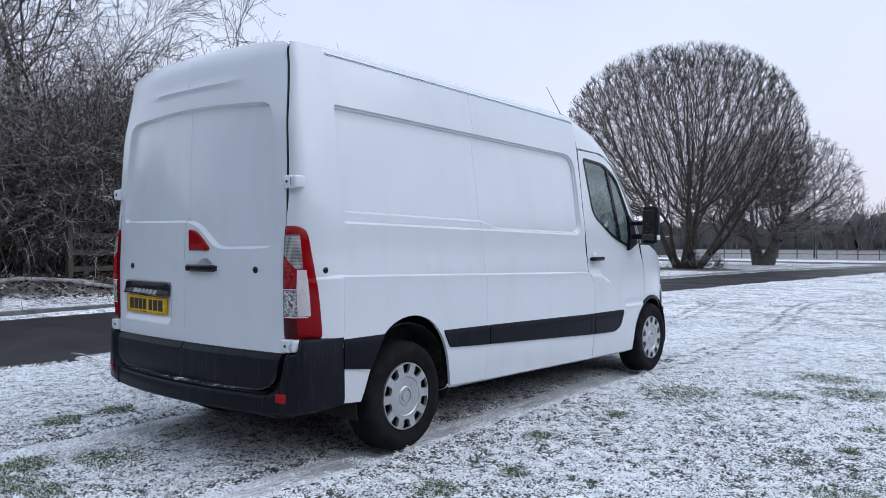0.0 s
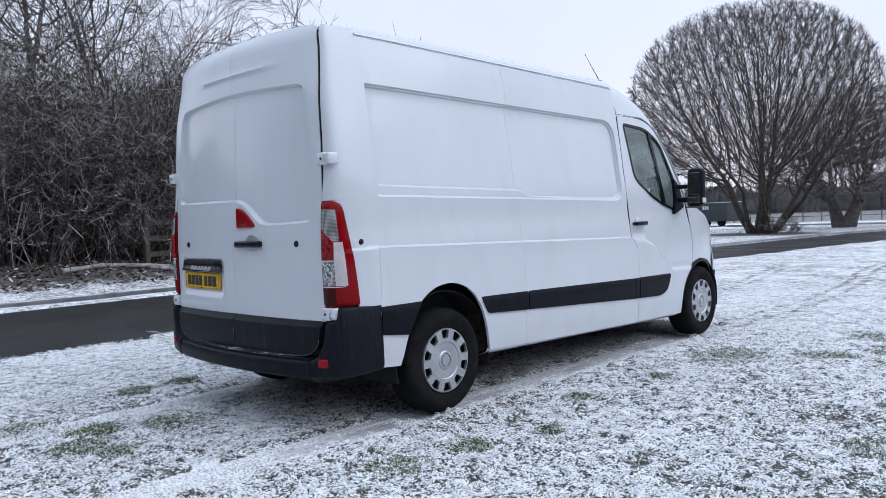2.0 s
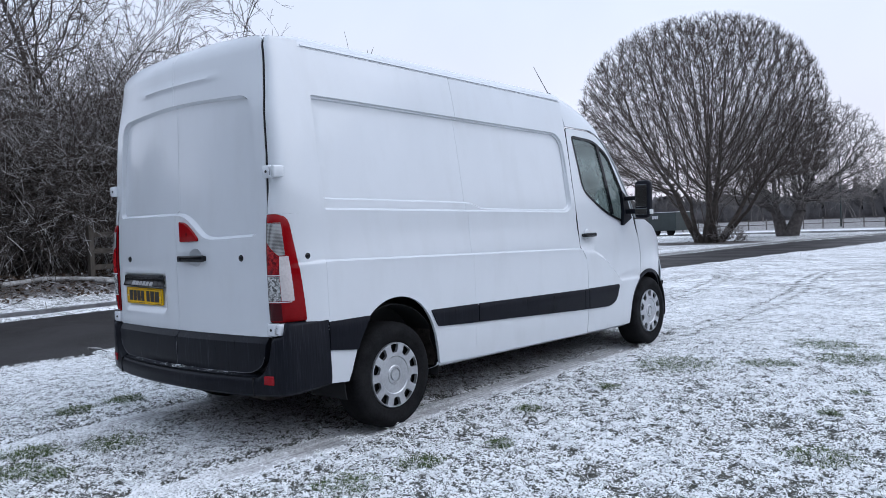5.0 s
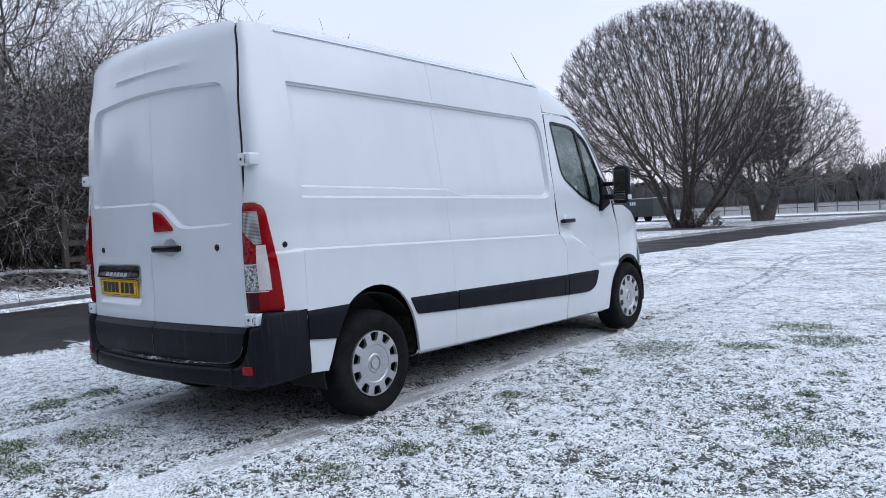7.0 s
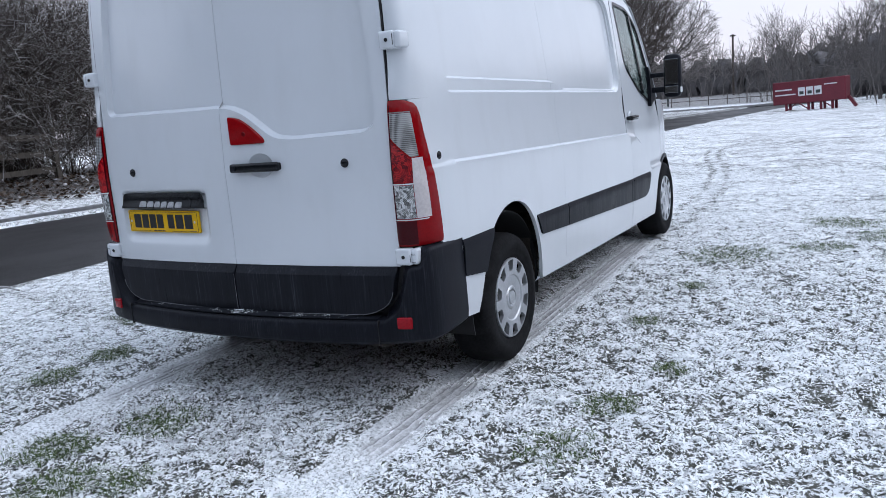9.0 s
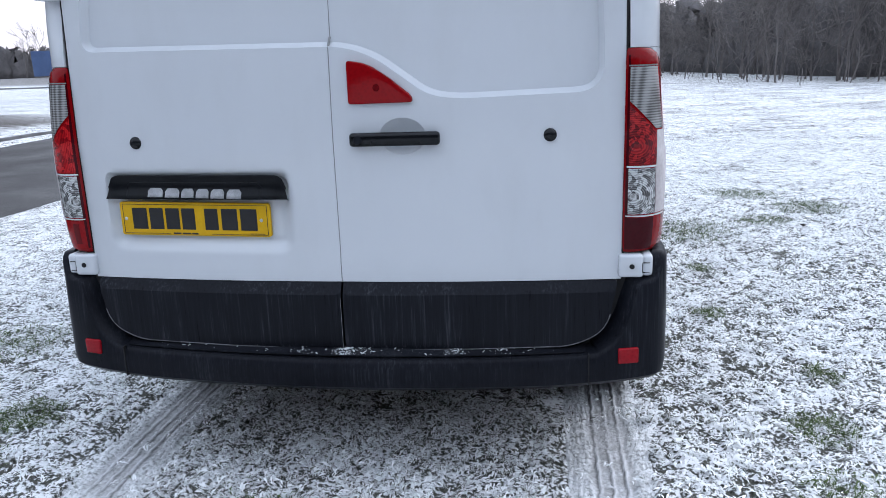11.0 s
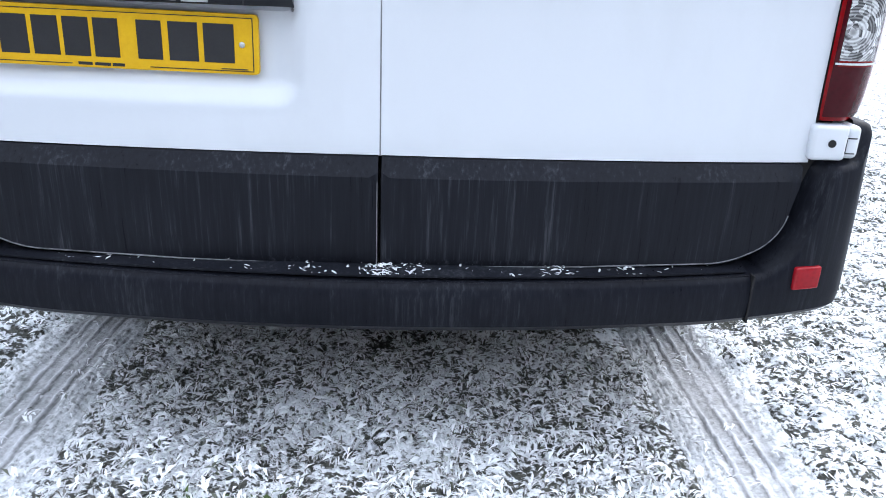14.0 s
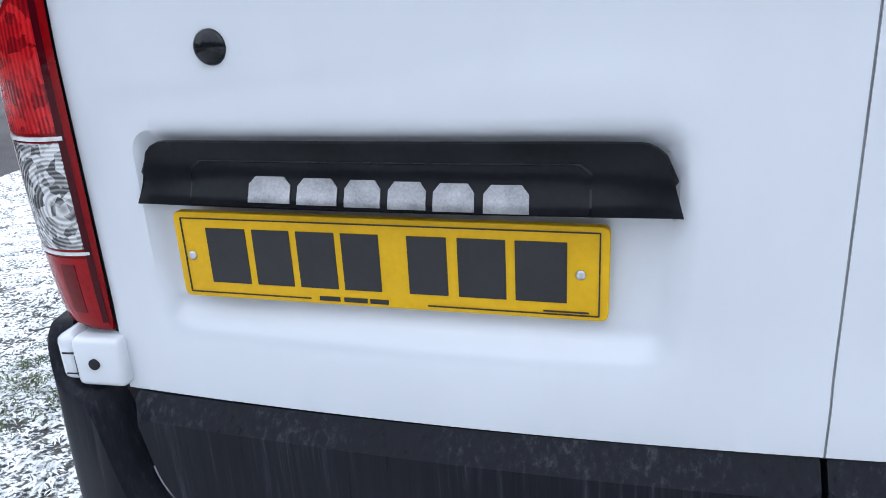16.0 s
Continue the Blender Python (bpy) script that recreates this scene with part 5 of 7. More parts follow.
for _ in range(260):
    x = rng.uniform(-0.70, 0.70)
    if rng.random() < 0.75:
        x = rng.choice([0.0, 0.01, -0.14, 0.07, 0.36, 0.52, 0.0]) + rng.normal(0, 0.022)
    f, r = rng.uniform(0.02, 0.9), abs(rng.normal(0.0, 0.0013)) + 0.0006
    y, z = step_y(x) + 0.018 + 0.050 * f, 0.4725 + 0.010 * f
    k, s = len(ice_v), rng.uniform(0.8, 5.0)
    a = rng.uniform(0, 3)
    for t in range(6):
        w = t * math.pi / 3
        lx, ly = r * math.cos(w) * s, r * math.sin(w) * rng.uniform(0.6, 1.2)
        ice_v.append((x + lx * math.cos(a) - ly * math.sin(a), y + lx * math.sin(a) + ly * math.cos(a), z))
    ice_v.append((x, y, z + r * 0.7))
    ice_f += [(k + t, k + (t + 1) % 6, k + 6) for t in range(6)]
ICE = varied("ice_crust", (0.5, 0.52, 0.55), (0.8, 0.82, 0.84), 60, 0.4)
tagged(mesh_ob("ice_crust", ice_v, ice_f, ICE, bumper, "bits of ice on the step", False), kind="stuff")

edge = [(x, step_y(x) + 0.012, 0.4600 + 0.003 * abs(x)) for x in np.linspace(-0.79, 0.79, 30)]
ev, ef = tubes([(*a, *b, 0.0009, 0.0009) for a, b in zip(edge[:-1], edge[1:])], 5)
mesh_ob("step_edge", ev, [tuple(int(i) for i in f) for f in ef], CLEAN_TRIM, bumper, "rounded black step edge")

# -- roof
ROOF = [(0.90, 2.402), (0.885, 2.435), (0.862, 2.460), (0.82, 2.482), (0.75, 2.495), (0.6, 2.505), (0.3, 2.515), (0.0, 2.519)]


def roof_fn(u, v):
    s = abs(2 * u - 1)
    k = (1 - s) * (len(ROOF) - 1)
    i = min(int(k), len(ROOF) - 2)
    f = k - i
    x = ROOF[i][0] * (1 - f) + ROOF[i + 1][0] * f
    z = ROOF[i][1] * (1 - f) + ROOF[i + 1][1] * f
    xd = min(x, 0.822)
    zd = float(np.interp(xd, (0, 0.45, 0.75, 0.80, 0.83), (2.495, 2.489, 2.473, 2.452, 2.430)))
    y0 = float(rear_y(xd, zd)) + 0.003
    y = y0 + (3.248 - y0) * v ** 1.6
    edge = float(side_x(max(y, 0.34), 2.397 - RAKE * (y - 0.9)))
    w = smooth01((y - y0) / 0.26)
    x = x * (edge + 0.002) / 0.90
    x = xd + (x - xd) * w if s < 0.999 else x * (0.965 + 0.035 * w)
    z = zd + (z - RAKE * (y - 0.9) - zd) * w
    return (math.copysign(x, 2 * u - 1) if u != 0.5 else 0.0, y, float(z))


roof = grid_ob("roof", roof_fn, 56, 40, PAINT, van, "", False, 0.01)
for xr in (-0.62, -0.3, 0.0, 0.3, 0.62):
    grid_ob("roof_rib", lambda u, v, xr=xr: (xr + 0.03 * (2 * u - 1), 0.3 + 2.7 * v, float(np.interp(abs(xr), (0, 0.3, 0.6, 0.75), (2.519, 2.515, 2.505, 2.495))) + 0.008 * math.sin(math.pi * u) - RAKE * (0.3 + 2.7 * v - 0.9) - 0.001), 6, 12, PAINT, roof, "", False, 0.004)

for sg in (1, -1):
    def gutter(u, v, sg=sg):
        y = 0.36 + 2.86 * v
        z = 2.413 - RAKE * (y - 0.9)
        x = float(side_x(y, z - 0.012))
        return (sg * (x + 0.004 - 0.010 * u), y, z - 0.004 + 0.012 * u)
    grid_ob("roof_gutter", gutter, 3, 40, PAINT, roof, "", sg < 0, 0.003)

# -- cab roof, windscreen, bonnet and front
def door_top(y):
    return float(np.interp(y, (3.25, 3.68, 3.80, 3.90, 4.02), (2.120, 2.110, 2.068, 1.990, 1.840)))


def crown(y):
    return float(np.interp(y, (3.25, 3.40, 3.55, 3.70, 3.85, 3.95), (2.466, 2.449, 2.405, 2.333, 2.236, 2.165)))


def cab_roof(u, v):
    s = abs(2 * u - 1)
    w = 1 - s
    y = 3.255 + 0.60 * v
    ze, zc = door_top(y) + 0.006, crown(y)
    prof = [(0.0, 0.0), (0.12, 0.32), (0.25, 0.66), (0.38, 0.86), (0.52, 0.93), (0.75, 0.975), (1.0, 1.0)]
    h = float(np.interp(w, *zip(*prof)))
    z = ze + (zc - ze) * h
    xe = float(side_x(y, ze))
    xs = float(np.interp(w, (0, 0.12, 0.25, 0.38, 0.52, 0.75, 1.0), (1.0, 0.965, 0.915, 0.84, 0.70, 0.35, 0.0)))
    bow = 0.13 * v * (1 - (xs) ** 2)
    return (math.copysign(xe * xs, 2 * u - 1) if u != 0.5 else 0.0, y + bow, z)


grid_ob("cab_roof", cab_roof, 48, 18, PAINT, van, "", False, 0.01)


def ws_side(v):
    y = float(np.interp(v, (0, 0.3, 0.7, 1), (3.90, 4.06, 4.28, 4.42)))
    z = float(np.interp(v, (0, 0.3, 0.7, 1), (2.06, 1.83, 1.47, 1.265)))
    return y, z


def windscreen(u, v):
    y, z = ws_side(v)
    x = (2 * u - 1) * (0.80 + 0.08 * v)
    c = 1 - (2 * u - 1) ** 2
    return (x, y + (0.08 + 0.30 * v) * c, z + 0.10 * c * (1 - v) + 0.03 * c)


ws = grid_ob("windscreen", windscreen, 24, 12, GLASS, van, "sloping windscreen glass", False)
ws.visible_shadow = False
for sg in (1, -1):
    def a_pillar(u, v, sg=sg):
        y0 = float(np.interp(v, (0, 0.25, 0.45, 0.8, 1), (3.855, 3.95, 4.04, 4.24, 4.325)))
        z0 = float(np.interp(v, (0, 0.25, 0.45, 0.8, 1), (2.03, 1.915, 1.80, 1.46, 1.275)))
        y1, z1 = ws_side(v)
        x0, x1 = float(side_x(y0, z0)), 0.795 + 0.08 * v
        b = 0.025 * math.sin(math.pi * u)
        return (sg * (x0 + (x1 - x0) * u + b), y0 + (y1 - y0) * u + b * 0.8, z0 + (z1 - z0) * u + 0.01)
    grid_ob("windscreen_pillar", a_pillar, 6, 16, PAINT, van, "", sg < 0, 0.01)


def bonnet(u, v):
    s = 2 * u - 1
    c = 1 - s * s
    x = s * (0.90 - 0.06 * v ** 2)
    y = 4.42 + 0.37 * c + v * (0.62 + 0.05 * c)
    z = 1.272 + 0.03 * c - v * 0.07 - 0.20 * v ** 2.2 + 0.03 * c * v
    return (x, y, z)


grid_ob("bonnet", bonnet, 24, 14, PAINT, van, "", True, 0.01)


def fascia(u, v):
    s = 2 * u - 1
    c = 1 - abs(s) ** 2.6
    x = s * (0.86 + 0.05 * math.sin(math.pi * min(1, v * 1.2)))
    y = 5.04 + 0.42 * c + 0.05 * math.sin(math.pi * v) + 0.0 * v
    return (x, y, 1.0 + 0.06 * c * (1 - v) - 0.72 * v)


grid_ob("front_fascia", fascia, 28, 12, PAINT, van, "", True, 0.01)
grid_ob("front_bumper", lambda u, v: (fascia(u, 0.55 + 0.4 * v)[0] * 1.015, fascia(u, 0.55 + 0.4 * v)[1] + 0.02, fascia(u, 0.55 + 0.4 * v)[2]), 28, 6, TRIM, van, "black plastic front bumper", True, 0.01)
grid_ob("grille", lambda u, v: (0.42 * (2 * u - 1), fascia(0.5 + 0.21 * (2 * u - 1), 0.12 + 0.25 * v)[1] + 0.012, fascia(0.5 + 0.21 * (2 * u - 1), 0.12 + 0.25 * v)[2]), 14, 6, GLOSSBLACK, van, "black front grille", True, 0.006)
for sg in (1, -1):
    grid_ob("headlamp", lambda u, v, sg=sg: (sg * (0.56 + 0.27 * u), fascia(0.5 + 0.5 * (0.56 + 0.27 * u) / 0.9, 0.02 + 0.22 * v)[1] + 0.018, fascia(0.5, 0.0)[2] - 0.05 - 0.17 * v + 0.06 * u), 10, 8, CLEAR_LENS, van, "clear headlamp", sg > 0, 0.008)

# -- door mirrors
for sg in (1, -1):
    bm = box_bm(1.140, 1.278, 4.09, 4.20, 1.280, 1.640, 0.040, 5)
    for v in bm.verts:
        v.co.y += 0.25 * (v.co.x - 1.235) + 0.02 * math.sin((v.co.z - 1.28) * 6)
        v.co.x *= sg
    mir = part("door_mirror", bm, CLEAN_TRIM, van, "large black door mirror", True, 45)
    for z0, z1, nm in ((1.39, 1.60, "mirror_glass"), (1.315, 1.375, "wide_angle_glass")):
        bm = box_bm(1.158, 1.262, 4.078, 4.088, z0, z1, 0.003, 2)
        for v in bm.verts:
            v.co.y += 0.25 * (v.co.x - 1.235) + 0.02 * math.sin((v.co.z - 1.28) * 6)
            v.co.x *= sg
        part(nm, bm, MIRROR, mir, "dim mirror glass")
    for z0, z1 in ((1.325, 1.375), (1.455, 1.495)):
        bm = box_bm(0.985, 1.15, 4.11, 4.155, z0, z1, 0.012, 2)
        for v in bm.verts:
            v.co.x *= sg
        part("mirror_arm", bm, TRIM, mir, "", True, 40)
    bm = box_bm(1.262, 1.284, 4.13, 4.20, 1.315, 1.365, 0.010, 2)
    for v in bm.verts:
        v.co.x *= sg
    part("mirror_lamp", bm, CLEAR_LENS, mir, "clear repeater lamp", True, 40)

# -- aerial
bm = bmesh.new()
bmesh.ops.create_cone(bm, cap_ends=True, segments=12, radius1=0.022, radius2=0.014, depth=0.03, matrix=Matrix.Translation((0.74, 3.30, 2.432)))
aer = part("aerial_base", bm, TRIM, van, "black aerial foot", True, 40)
vs, fs = tubes([(0.74, 3.30, 2.43, 0.547, 3.36, 2.724, 0.004, 0.002)], 6)
mesh_ob("aerial", vs, [tuple(int(i) for i in f) for f in fs], GLOSSBLACK, aer, "thin whip aerial")

# -- inside and underneath
# Added black box behind the panels, so that their gaps stay dark.
part("inner_blackout", box_bm(-0.77, 0.77, 0.18, 3.20, 0.42, 2.24, 0.03, 1), BLACK, van, "black box added behind the body panels")
part("underbody", box_bm(-0.78, 0.78, 0.06, 5.0, 0.30, 0.46, 0.03, 1), RUST, van, "grimy underbody")
part("cab_floor", box_bm(-0.93, 0.93, 3.2, 4.5, 0.40, 0.62, 0.02, 1), BLACK, van, "cab floor")
part("dashboard", box_bm(-0.86, 0.86, 4.12, 4.5, 0.95, 1.22, 0.06, 3), SEAT, van, "dark dashboard", True, 40)
for x in (0.55, -0.25, -0.62):
    seat = part("cab_seat", box_bm(x - 0.22, x + 0.22, 3.45, 3.95, 0.72, 0.92, 0.06, 3), SEAT, van, "dark cloth cab seat", True, 40)
    bm = box_bm(x - 0.22, x + 0.22, 3.38, 3.52, 0.86, 1.48, 0.06, 3)
    part("backrest", bm, SEAT, seat, "", True, 40)
    part("headrest", box_bm(x - 0.12, x + 0.12, 3.36, 3.46, 1.50, 1.70, 0.04, 3), SEAT, seat, "", True, 40)
bm = bmesh.new()
ring_v, ring_f = [], []
for i in range(28):
    a = 2 * math.pi * i / 28
    for j in range(8):
        b = 2 * math.pi * j / 8
        r = 0.19 + 0.016 * math.cos(b)
        ring_v.append((r * math.cos(a), r * math.sin(a), 0.016 * math.sin(b)))
for i in range(28):
    for j in range(8):
        ring_f.append((i * 8 + j, ((i + 1) % 28) * 8 + j, ((i + 1) % 28) * 8 + (j + 1) % 8, i * 8 + (j + 1) % 8))
steer = mesh_ob("steering_wheel", ring_v, ring_f, SEAT, van, "black steering wheel")
steer.matrix_local = pose(0.50, 4.02, 1.22, 62)
for sg in (1, -1):
    for yc, r in ((0.915, 0.44), (4.571, 0.435)):
        def liner(u, v, yc=yc, r=r, sg=sg):
            a = math.pi * (-0.08 + 1.16 * u)
            return (sg * (0.99 - 0.34 * v), yc + r * math.cos(a), 0.36 + r * math.sin(a))
        grid_ob("wheel_arch_liner", liner, 24, 3, BLACK, van, "near-black wheel arch liner", sg > 0, 0.006)
    grid_ob("mud_guard", lambda u, v, sg=sg: (sg * (0.98 - 0.28 * u), 1.31 + 0.03 * math.sin(9 * v), 0.33 + 0.40 * v), 4, 8, RUST, van, "dirty inner arch edge", False, 0.008)
# Added black sheet hides bright snow that showed through the bumper's gaps.
part("bumper_backing", box_bm(-0.93, 0.93, 0.035, 0.06, 0.38, 0.70, 0), BLACK, van, "black sheet added behind the bumper")
part("rear_axle", box_bm(-0.8, 0.8, 0.84, 0.94, 0.29, 0.38, 0.02, 1), RUST, van)

# -- wheels
def wheel(x, y, sg):
    """A tyre with tread blocks and a ten-slot silver hubcap; the outer face looks along +x of the wheel."""
    prof = [(0.205, -0.10), (0.225, -0.112), (0.27, -0.118), (0.31, -0.113), (0.333, -0.098), (0.343, -0.075), (0.345, -0.03), (0.345, 0.03), (0.343, 0.075), (0.333, 0.098), (0.318, 0.108), (0.312, 0.113), (0.29, 0.1165), (0.262, 0.118), (0.258, 0.1155), (0.235, 0.114), (0.222, 0.108), (0.212, 0.098)]
    n, vs, fs = 144, [], []
    for i in range(n):
        a = 2 * math.pi * i / n
        for k, (r, w) in enumerate(prof):
            rr = r - (0.004 if (i % 2 == 0 and 4 <= k <= 9 and k not in (6, 7)) else 0)
            vs.append((w, rr * math.cos(a), rr * math.sin(a)))
    m = len(prof)
    for i in range(n):
        for k in range(m - 1):
            fs.append((i * m + k, ((i + 1) % n) * m + k, ((i + 1) % n) * m + k + 1, i * m + k + 1))
    w = thing("wheel", "black tyre with a silver ten-slot hubcap", "")
    del w["label"]
    tyre = mesh_ob("tyre", vs, fs, RUBBER, w, "worn black rubber tyre")
    tyre.data.set_sharp_from_angle(angle=radians(40))
    bm = bmesh.new()
    bmesh.ops.create_cone(bm, cap_ends=True, segments=40, radius1=0.208, radius2=0.208, depth=0.12, matrix=pose(0.005, 0, 0, 0, 90))
    part("rim", bm, BLACK, w, "dark steel rim", True, 40)
    slots = []
    for k in range(10):
        a = 2 * math.pi * (k + 0.5) / 10
        quad = [(0.147, -0.022), (0.199, -0.037), (0.204, 0.0), (0.199, 0.037), (0.147, 0.022), (0.144, 0.0)]
        quad = rounded(quad, 0.008, 3)
        slots.append([(r * math.cos(a) - t * math.sin(a), r * math.sin(a) + t * math.cos(a)) for r, t in quad])
    rim_line = [(0.212 * math.cos(a), 0.212 * math.sin(a)) for a in np.linspace(0, 2 * np.pi, 72, endpoint=False)]
    rings = [([(r * math.cos(a), r * math.sin(a)) for a in np.linspace(0, 2 * np.pi, 40, endpoint=False)], True) for r in (0.034, 0.037, 0.043, 0.047, 0.058, 0.064, 0.118, 0.124, 0.2085)]

    def place(a, b):
        r = np.hypot(a, b)
        return np.stack([np.interp(r, (0, 0.030, 0.034, 0.037, 0.043, 0.047, 0.058, 0.064, 0.118, 0.124, 0.2085, 0.212), (0.110, 0.110, 0.109, 0.098, 0.098, 0.107, 0.106, 0.101, 0.104, 0.110, 0.112, 0.104)), a, b], 1)
    cap = panel("hubcap", rim_line, place, (-1, 0, 0), SILVER, w, "silver plastic hubcap", holes=slots, loops=rings, step=0.03, rim=0.022)
    w.parent = van
    w.matrix_local = pose(x, y, 0.341, 0, 0, 0 if sg > 0 else 180) if True else None
    return w


for sg in (1, -1):
    for yw in (0.885, 4.571):
        wheel(sg * 0.918, yw, sg)


# ---------------- trees, hedge and distance ----------------
def grow(rng, base, stems, first, levels, spread, up, shrink, limit, radius, kids=2, wiggle=0.12, pieces=3, droop=0.0, rmin=0.0):
    """A bare tree as rows of tapered pieces. stems: first directions; limit(p): whether a branch may still grow at p."""
    segs = []
    todo = [(np.array(base, float), np.array(d, float) / np.linalg.norm(d), first * rng.uniform(0.8, 1.2), radius * rng.uniform(0.7, 1.1), 0) for d in stems]
    while todo:
        p, d, length, r, lev = todo.pop()
        r_end = r * (0.62 if lev else 0.7)
        ok = True
        for k in range(pieces):
            d = d + rng.normal(0, wiggle, 3) + np.array([0, 0, up - droop * lev]) / pieces
            d /= np.linalg.norm(d)
            q = p + d * length / pieces
            ra, rb = r + (r_end - r) * k / pieces, r + (r_end - r) * (k + 1) / pieces
            segs.append((*p, *q, max(ra, rmin), max(rb, rmin)))
            p = q
            if not limit(p):
                ok = False
                break
            if lev >= 1 and k < pieces - 1 and rng.random() < 0.45 and lev < levels:
                s = d + rng.normal(0, spread * 1.3, 3)
                todo.append((p, s / np.linalg.norm(s), length * shrink * 0.75, rb * 0.55, lev + 1))
        if ok and lev < levels:
            for _ in range(kids + (1 if rng.random() < 0.35 else 0)):
                s = d + rng.normal(0, spread, 3)
                todo.append((p, s / np.linalg.norm(s), length * shrink * rng.uniform(0.8, 1.2), r_end * 0.85, lev + 1))
    return segs


def tree_thing(name, label, segs, cut, mat_wood, mat_twig, at):
    t = thing(name, label, "tree", at, "trees in the hedge" if name == "hedge_tree" else "")
    segs = np.asarray(segs)
    thick = segs[:, 6] > cut
    vs, fs = tubes(segs[thick], 7)
    raw_mesh("trunk", vs, fs, mat_wood, t, "", True)
    vs, fs = tubes(segs[~thick], 3)
    raw_mesh("crown", vs, fs, mat_twig, t, "dense bare twigs")
    return t


def dome(cx, cy, cz, rx, rz, square=2.0):
    return lambda p: abs((p[0] - cx) / rx) ** square + abs((p[1] - cy) / rx) ** square + abs((p[2] - cz) / rz) ** square < 1


def ring_dirs(rng, n, lo, hi):
    out = []
    for k in range(n):
        a = 2 * math.pi * (k + rng.uniform(-0.3, 0.3)) / n
        t = radians(rng.uniform(lo, hi))
        out.append((math.sin(t) * math.cos(a), math.sin(t) * math.sin(a), math.cos(t)))
    return out


def spray(rng, segs, limit, length, radius, count, below, fan=0.0, spread=0.45):
    """Fine twigs at the thin ends of a tree; fan: how much they point away from the tree's foot."""
    g = np.asarray(segs)
    ends = g[g[:, 7] <= below]
    ends = np.repeat(ends, count, 0)
    d = ends[:, 3:6] - ends[:, :3]
    d /= np.linalg.norm(d, axis=1, keepdims=True) + 1e-9
    out = ends[:, 3:6] - [0, 0, 1.0]
    d += fan * out / (np.linalg.norm(out, axis=1, keepdims=True) + 1e-9) + rng.normal(0, spread, d.shape) + [0, 0, 0.12]
    d /= np.linalg.norm(d, axis=1, keepdims=True)
    t = rng.uniform(0, 1, (len(d), 1))
    p = ends[:, :3] + (ends[:, 3:6] - ends[:, :3]) * t
    q = p + d * length * rng.uniform(0.4, 1.3, (len(d), 1))
    keep = np.array([limit(v) for v in q])
    out = np.concatenate([p, q, np.full((len(p), 1), radius), np.full((len(p), 1), radius * 0.5)], 1)[keep]
    return np.concatenate([g, out])


def colonise(rng, targets, start, links, step, kill, rounds, drift=(0, 0, 0.0), jitter=0.12, tip=0.007, power=2.3, reach=4.0):
    """A tree that grows towards its crown's points: start nodes with their parents, then one step a round."""
    pos, par = [np.array(p, float) for p in start], list(links)
    P = np.array(pos)
    d2 = ((targets[:, None] - P[None]) ** 2).sum(2)
    near, dist = d2.argmin(1), np.sqrt(d2.min(1))
    drift = np.array(drift, float)
    kids = np.zeros(200000, int)
    for _ in range(rounds):
        live = (dist > kill) & (dist < reach)
        if not live.any():
            break
        pull = targets[live] - P[near[live]]
        pull /= np.linalg.norm(pull, axis=1, keepdims=True)
        acc = np.zeros_like(P)
        np.add.at(acc, near[live], pull)
        who = np.unique(near[live])
        who = who[kids[who] < 3]
        if not len(who):
            break
        kids[who] += 1
        d = acc[who]
        d = d / (np.linalg.norm(d, axis=1, keepdims=True) + 1e-9) + drift + rng.normal(0, jitter, d.shape)
        d /= np.linalg.norm(d, axis=1, keepdims=True)
        fresh = P[who] + d * step
        base = len(P)
        P = np.concatenate([P, fresh])
        par += [int(w) for w in who]
        open_ = dist > kill
        e2 = ((targets[open_][:, None] - fresh[None]) ** 2).sum(2)
        k, e = e2.argmin(1), np.sqrt(e2.min(1))
        ids = np.where(open_)[0]
        better = e < dist[ids]
        near[ids[better]], dist[ids[better]] = base + k[better], e[better]
    area = np.zeros(len(P))
    kids = np.zeros(len(P), int)
    for q in par:
        if q >= 0:
            kids[q] += 1
    area[kids == 0] = tip ** power
    for n in range(len(P) - 1, -1, -1):
        if par[n] >= 0:
            area[par[n]] += area[n]
    rad = area ** (1 / power)
    return np.array([(*P[q], *P[n], min(rad[q], rad[n] * 1.25), rad[n]) for n, q in enumerate(par) if q >= 0])


def crown_points(rng, n, c, rx, rz, shell, floor, full=None, square=2.0):
    """Points in an ellipsoid, crowded towards its skin, above a cone that leaves the trunk free."""
    out = []
    while len(out) < n:
        v = rng.normal(0, 1, 3)
        v = v / (np.abs(v) ** square).sum() ** (1 / square)
        v = v * (rng.random() ** full if full else (1 - rng.random() * (1 - shell)) * rng.random() ** 0.12)
        p = np.array([c[0] + v[0] * rx, c[1] + v[1] * rx, c[2] + v[2] * rz])
        if p[2] > floor(math.hypot(p[0], p[1])):
            out.append(p)
    return np.array(out)


def stems_of(rng, dirs, length, step, foot):
    start, links = [], []
    for d in dirs:
        d = np.array(d)
        p = np.array([d[0] * foot, d[1] * foot, -0.15])
        for k in range(int(length * rng.uniform(0.7, 1.2) / step)):
            links.append(len(start) - 1 if k else -1)
            start.append(p.copy())
            d = d + rng.normal(0, 0.07, 3) + [0, 0, 0.03]
            d /= np.linalg.norm(d)
            p = p + d * step
    return start, links


def flared(segs, much):
    """Thicker limbs towards the ground."""
    segs = np.array(segs)
    for z, r in ((2, 6), (5, 7)):
        segs[:, r] *= 1 + much * np.exp(-np.maximum(0, segs[:, z]) / 1.1)
    return segs


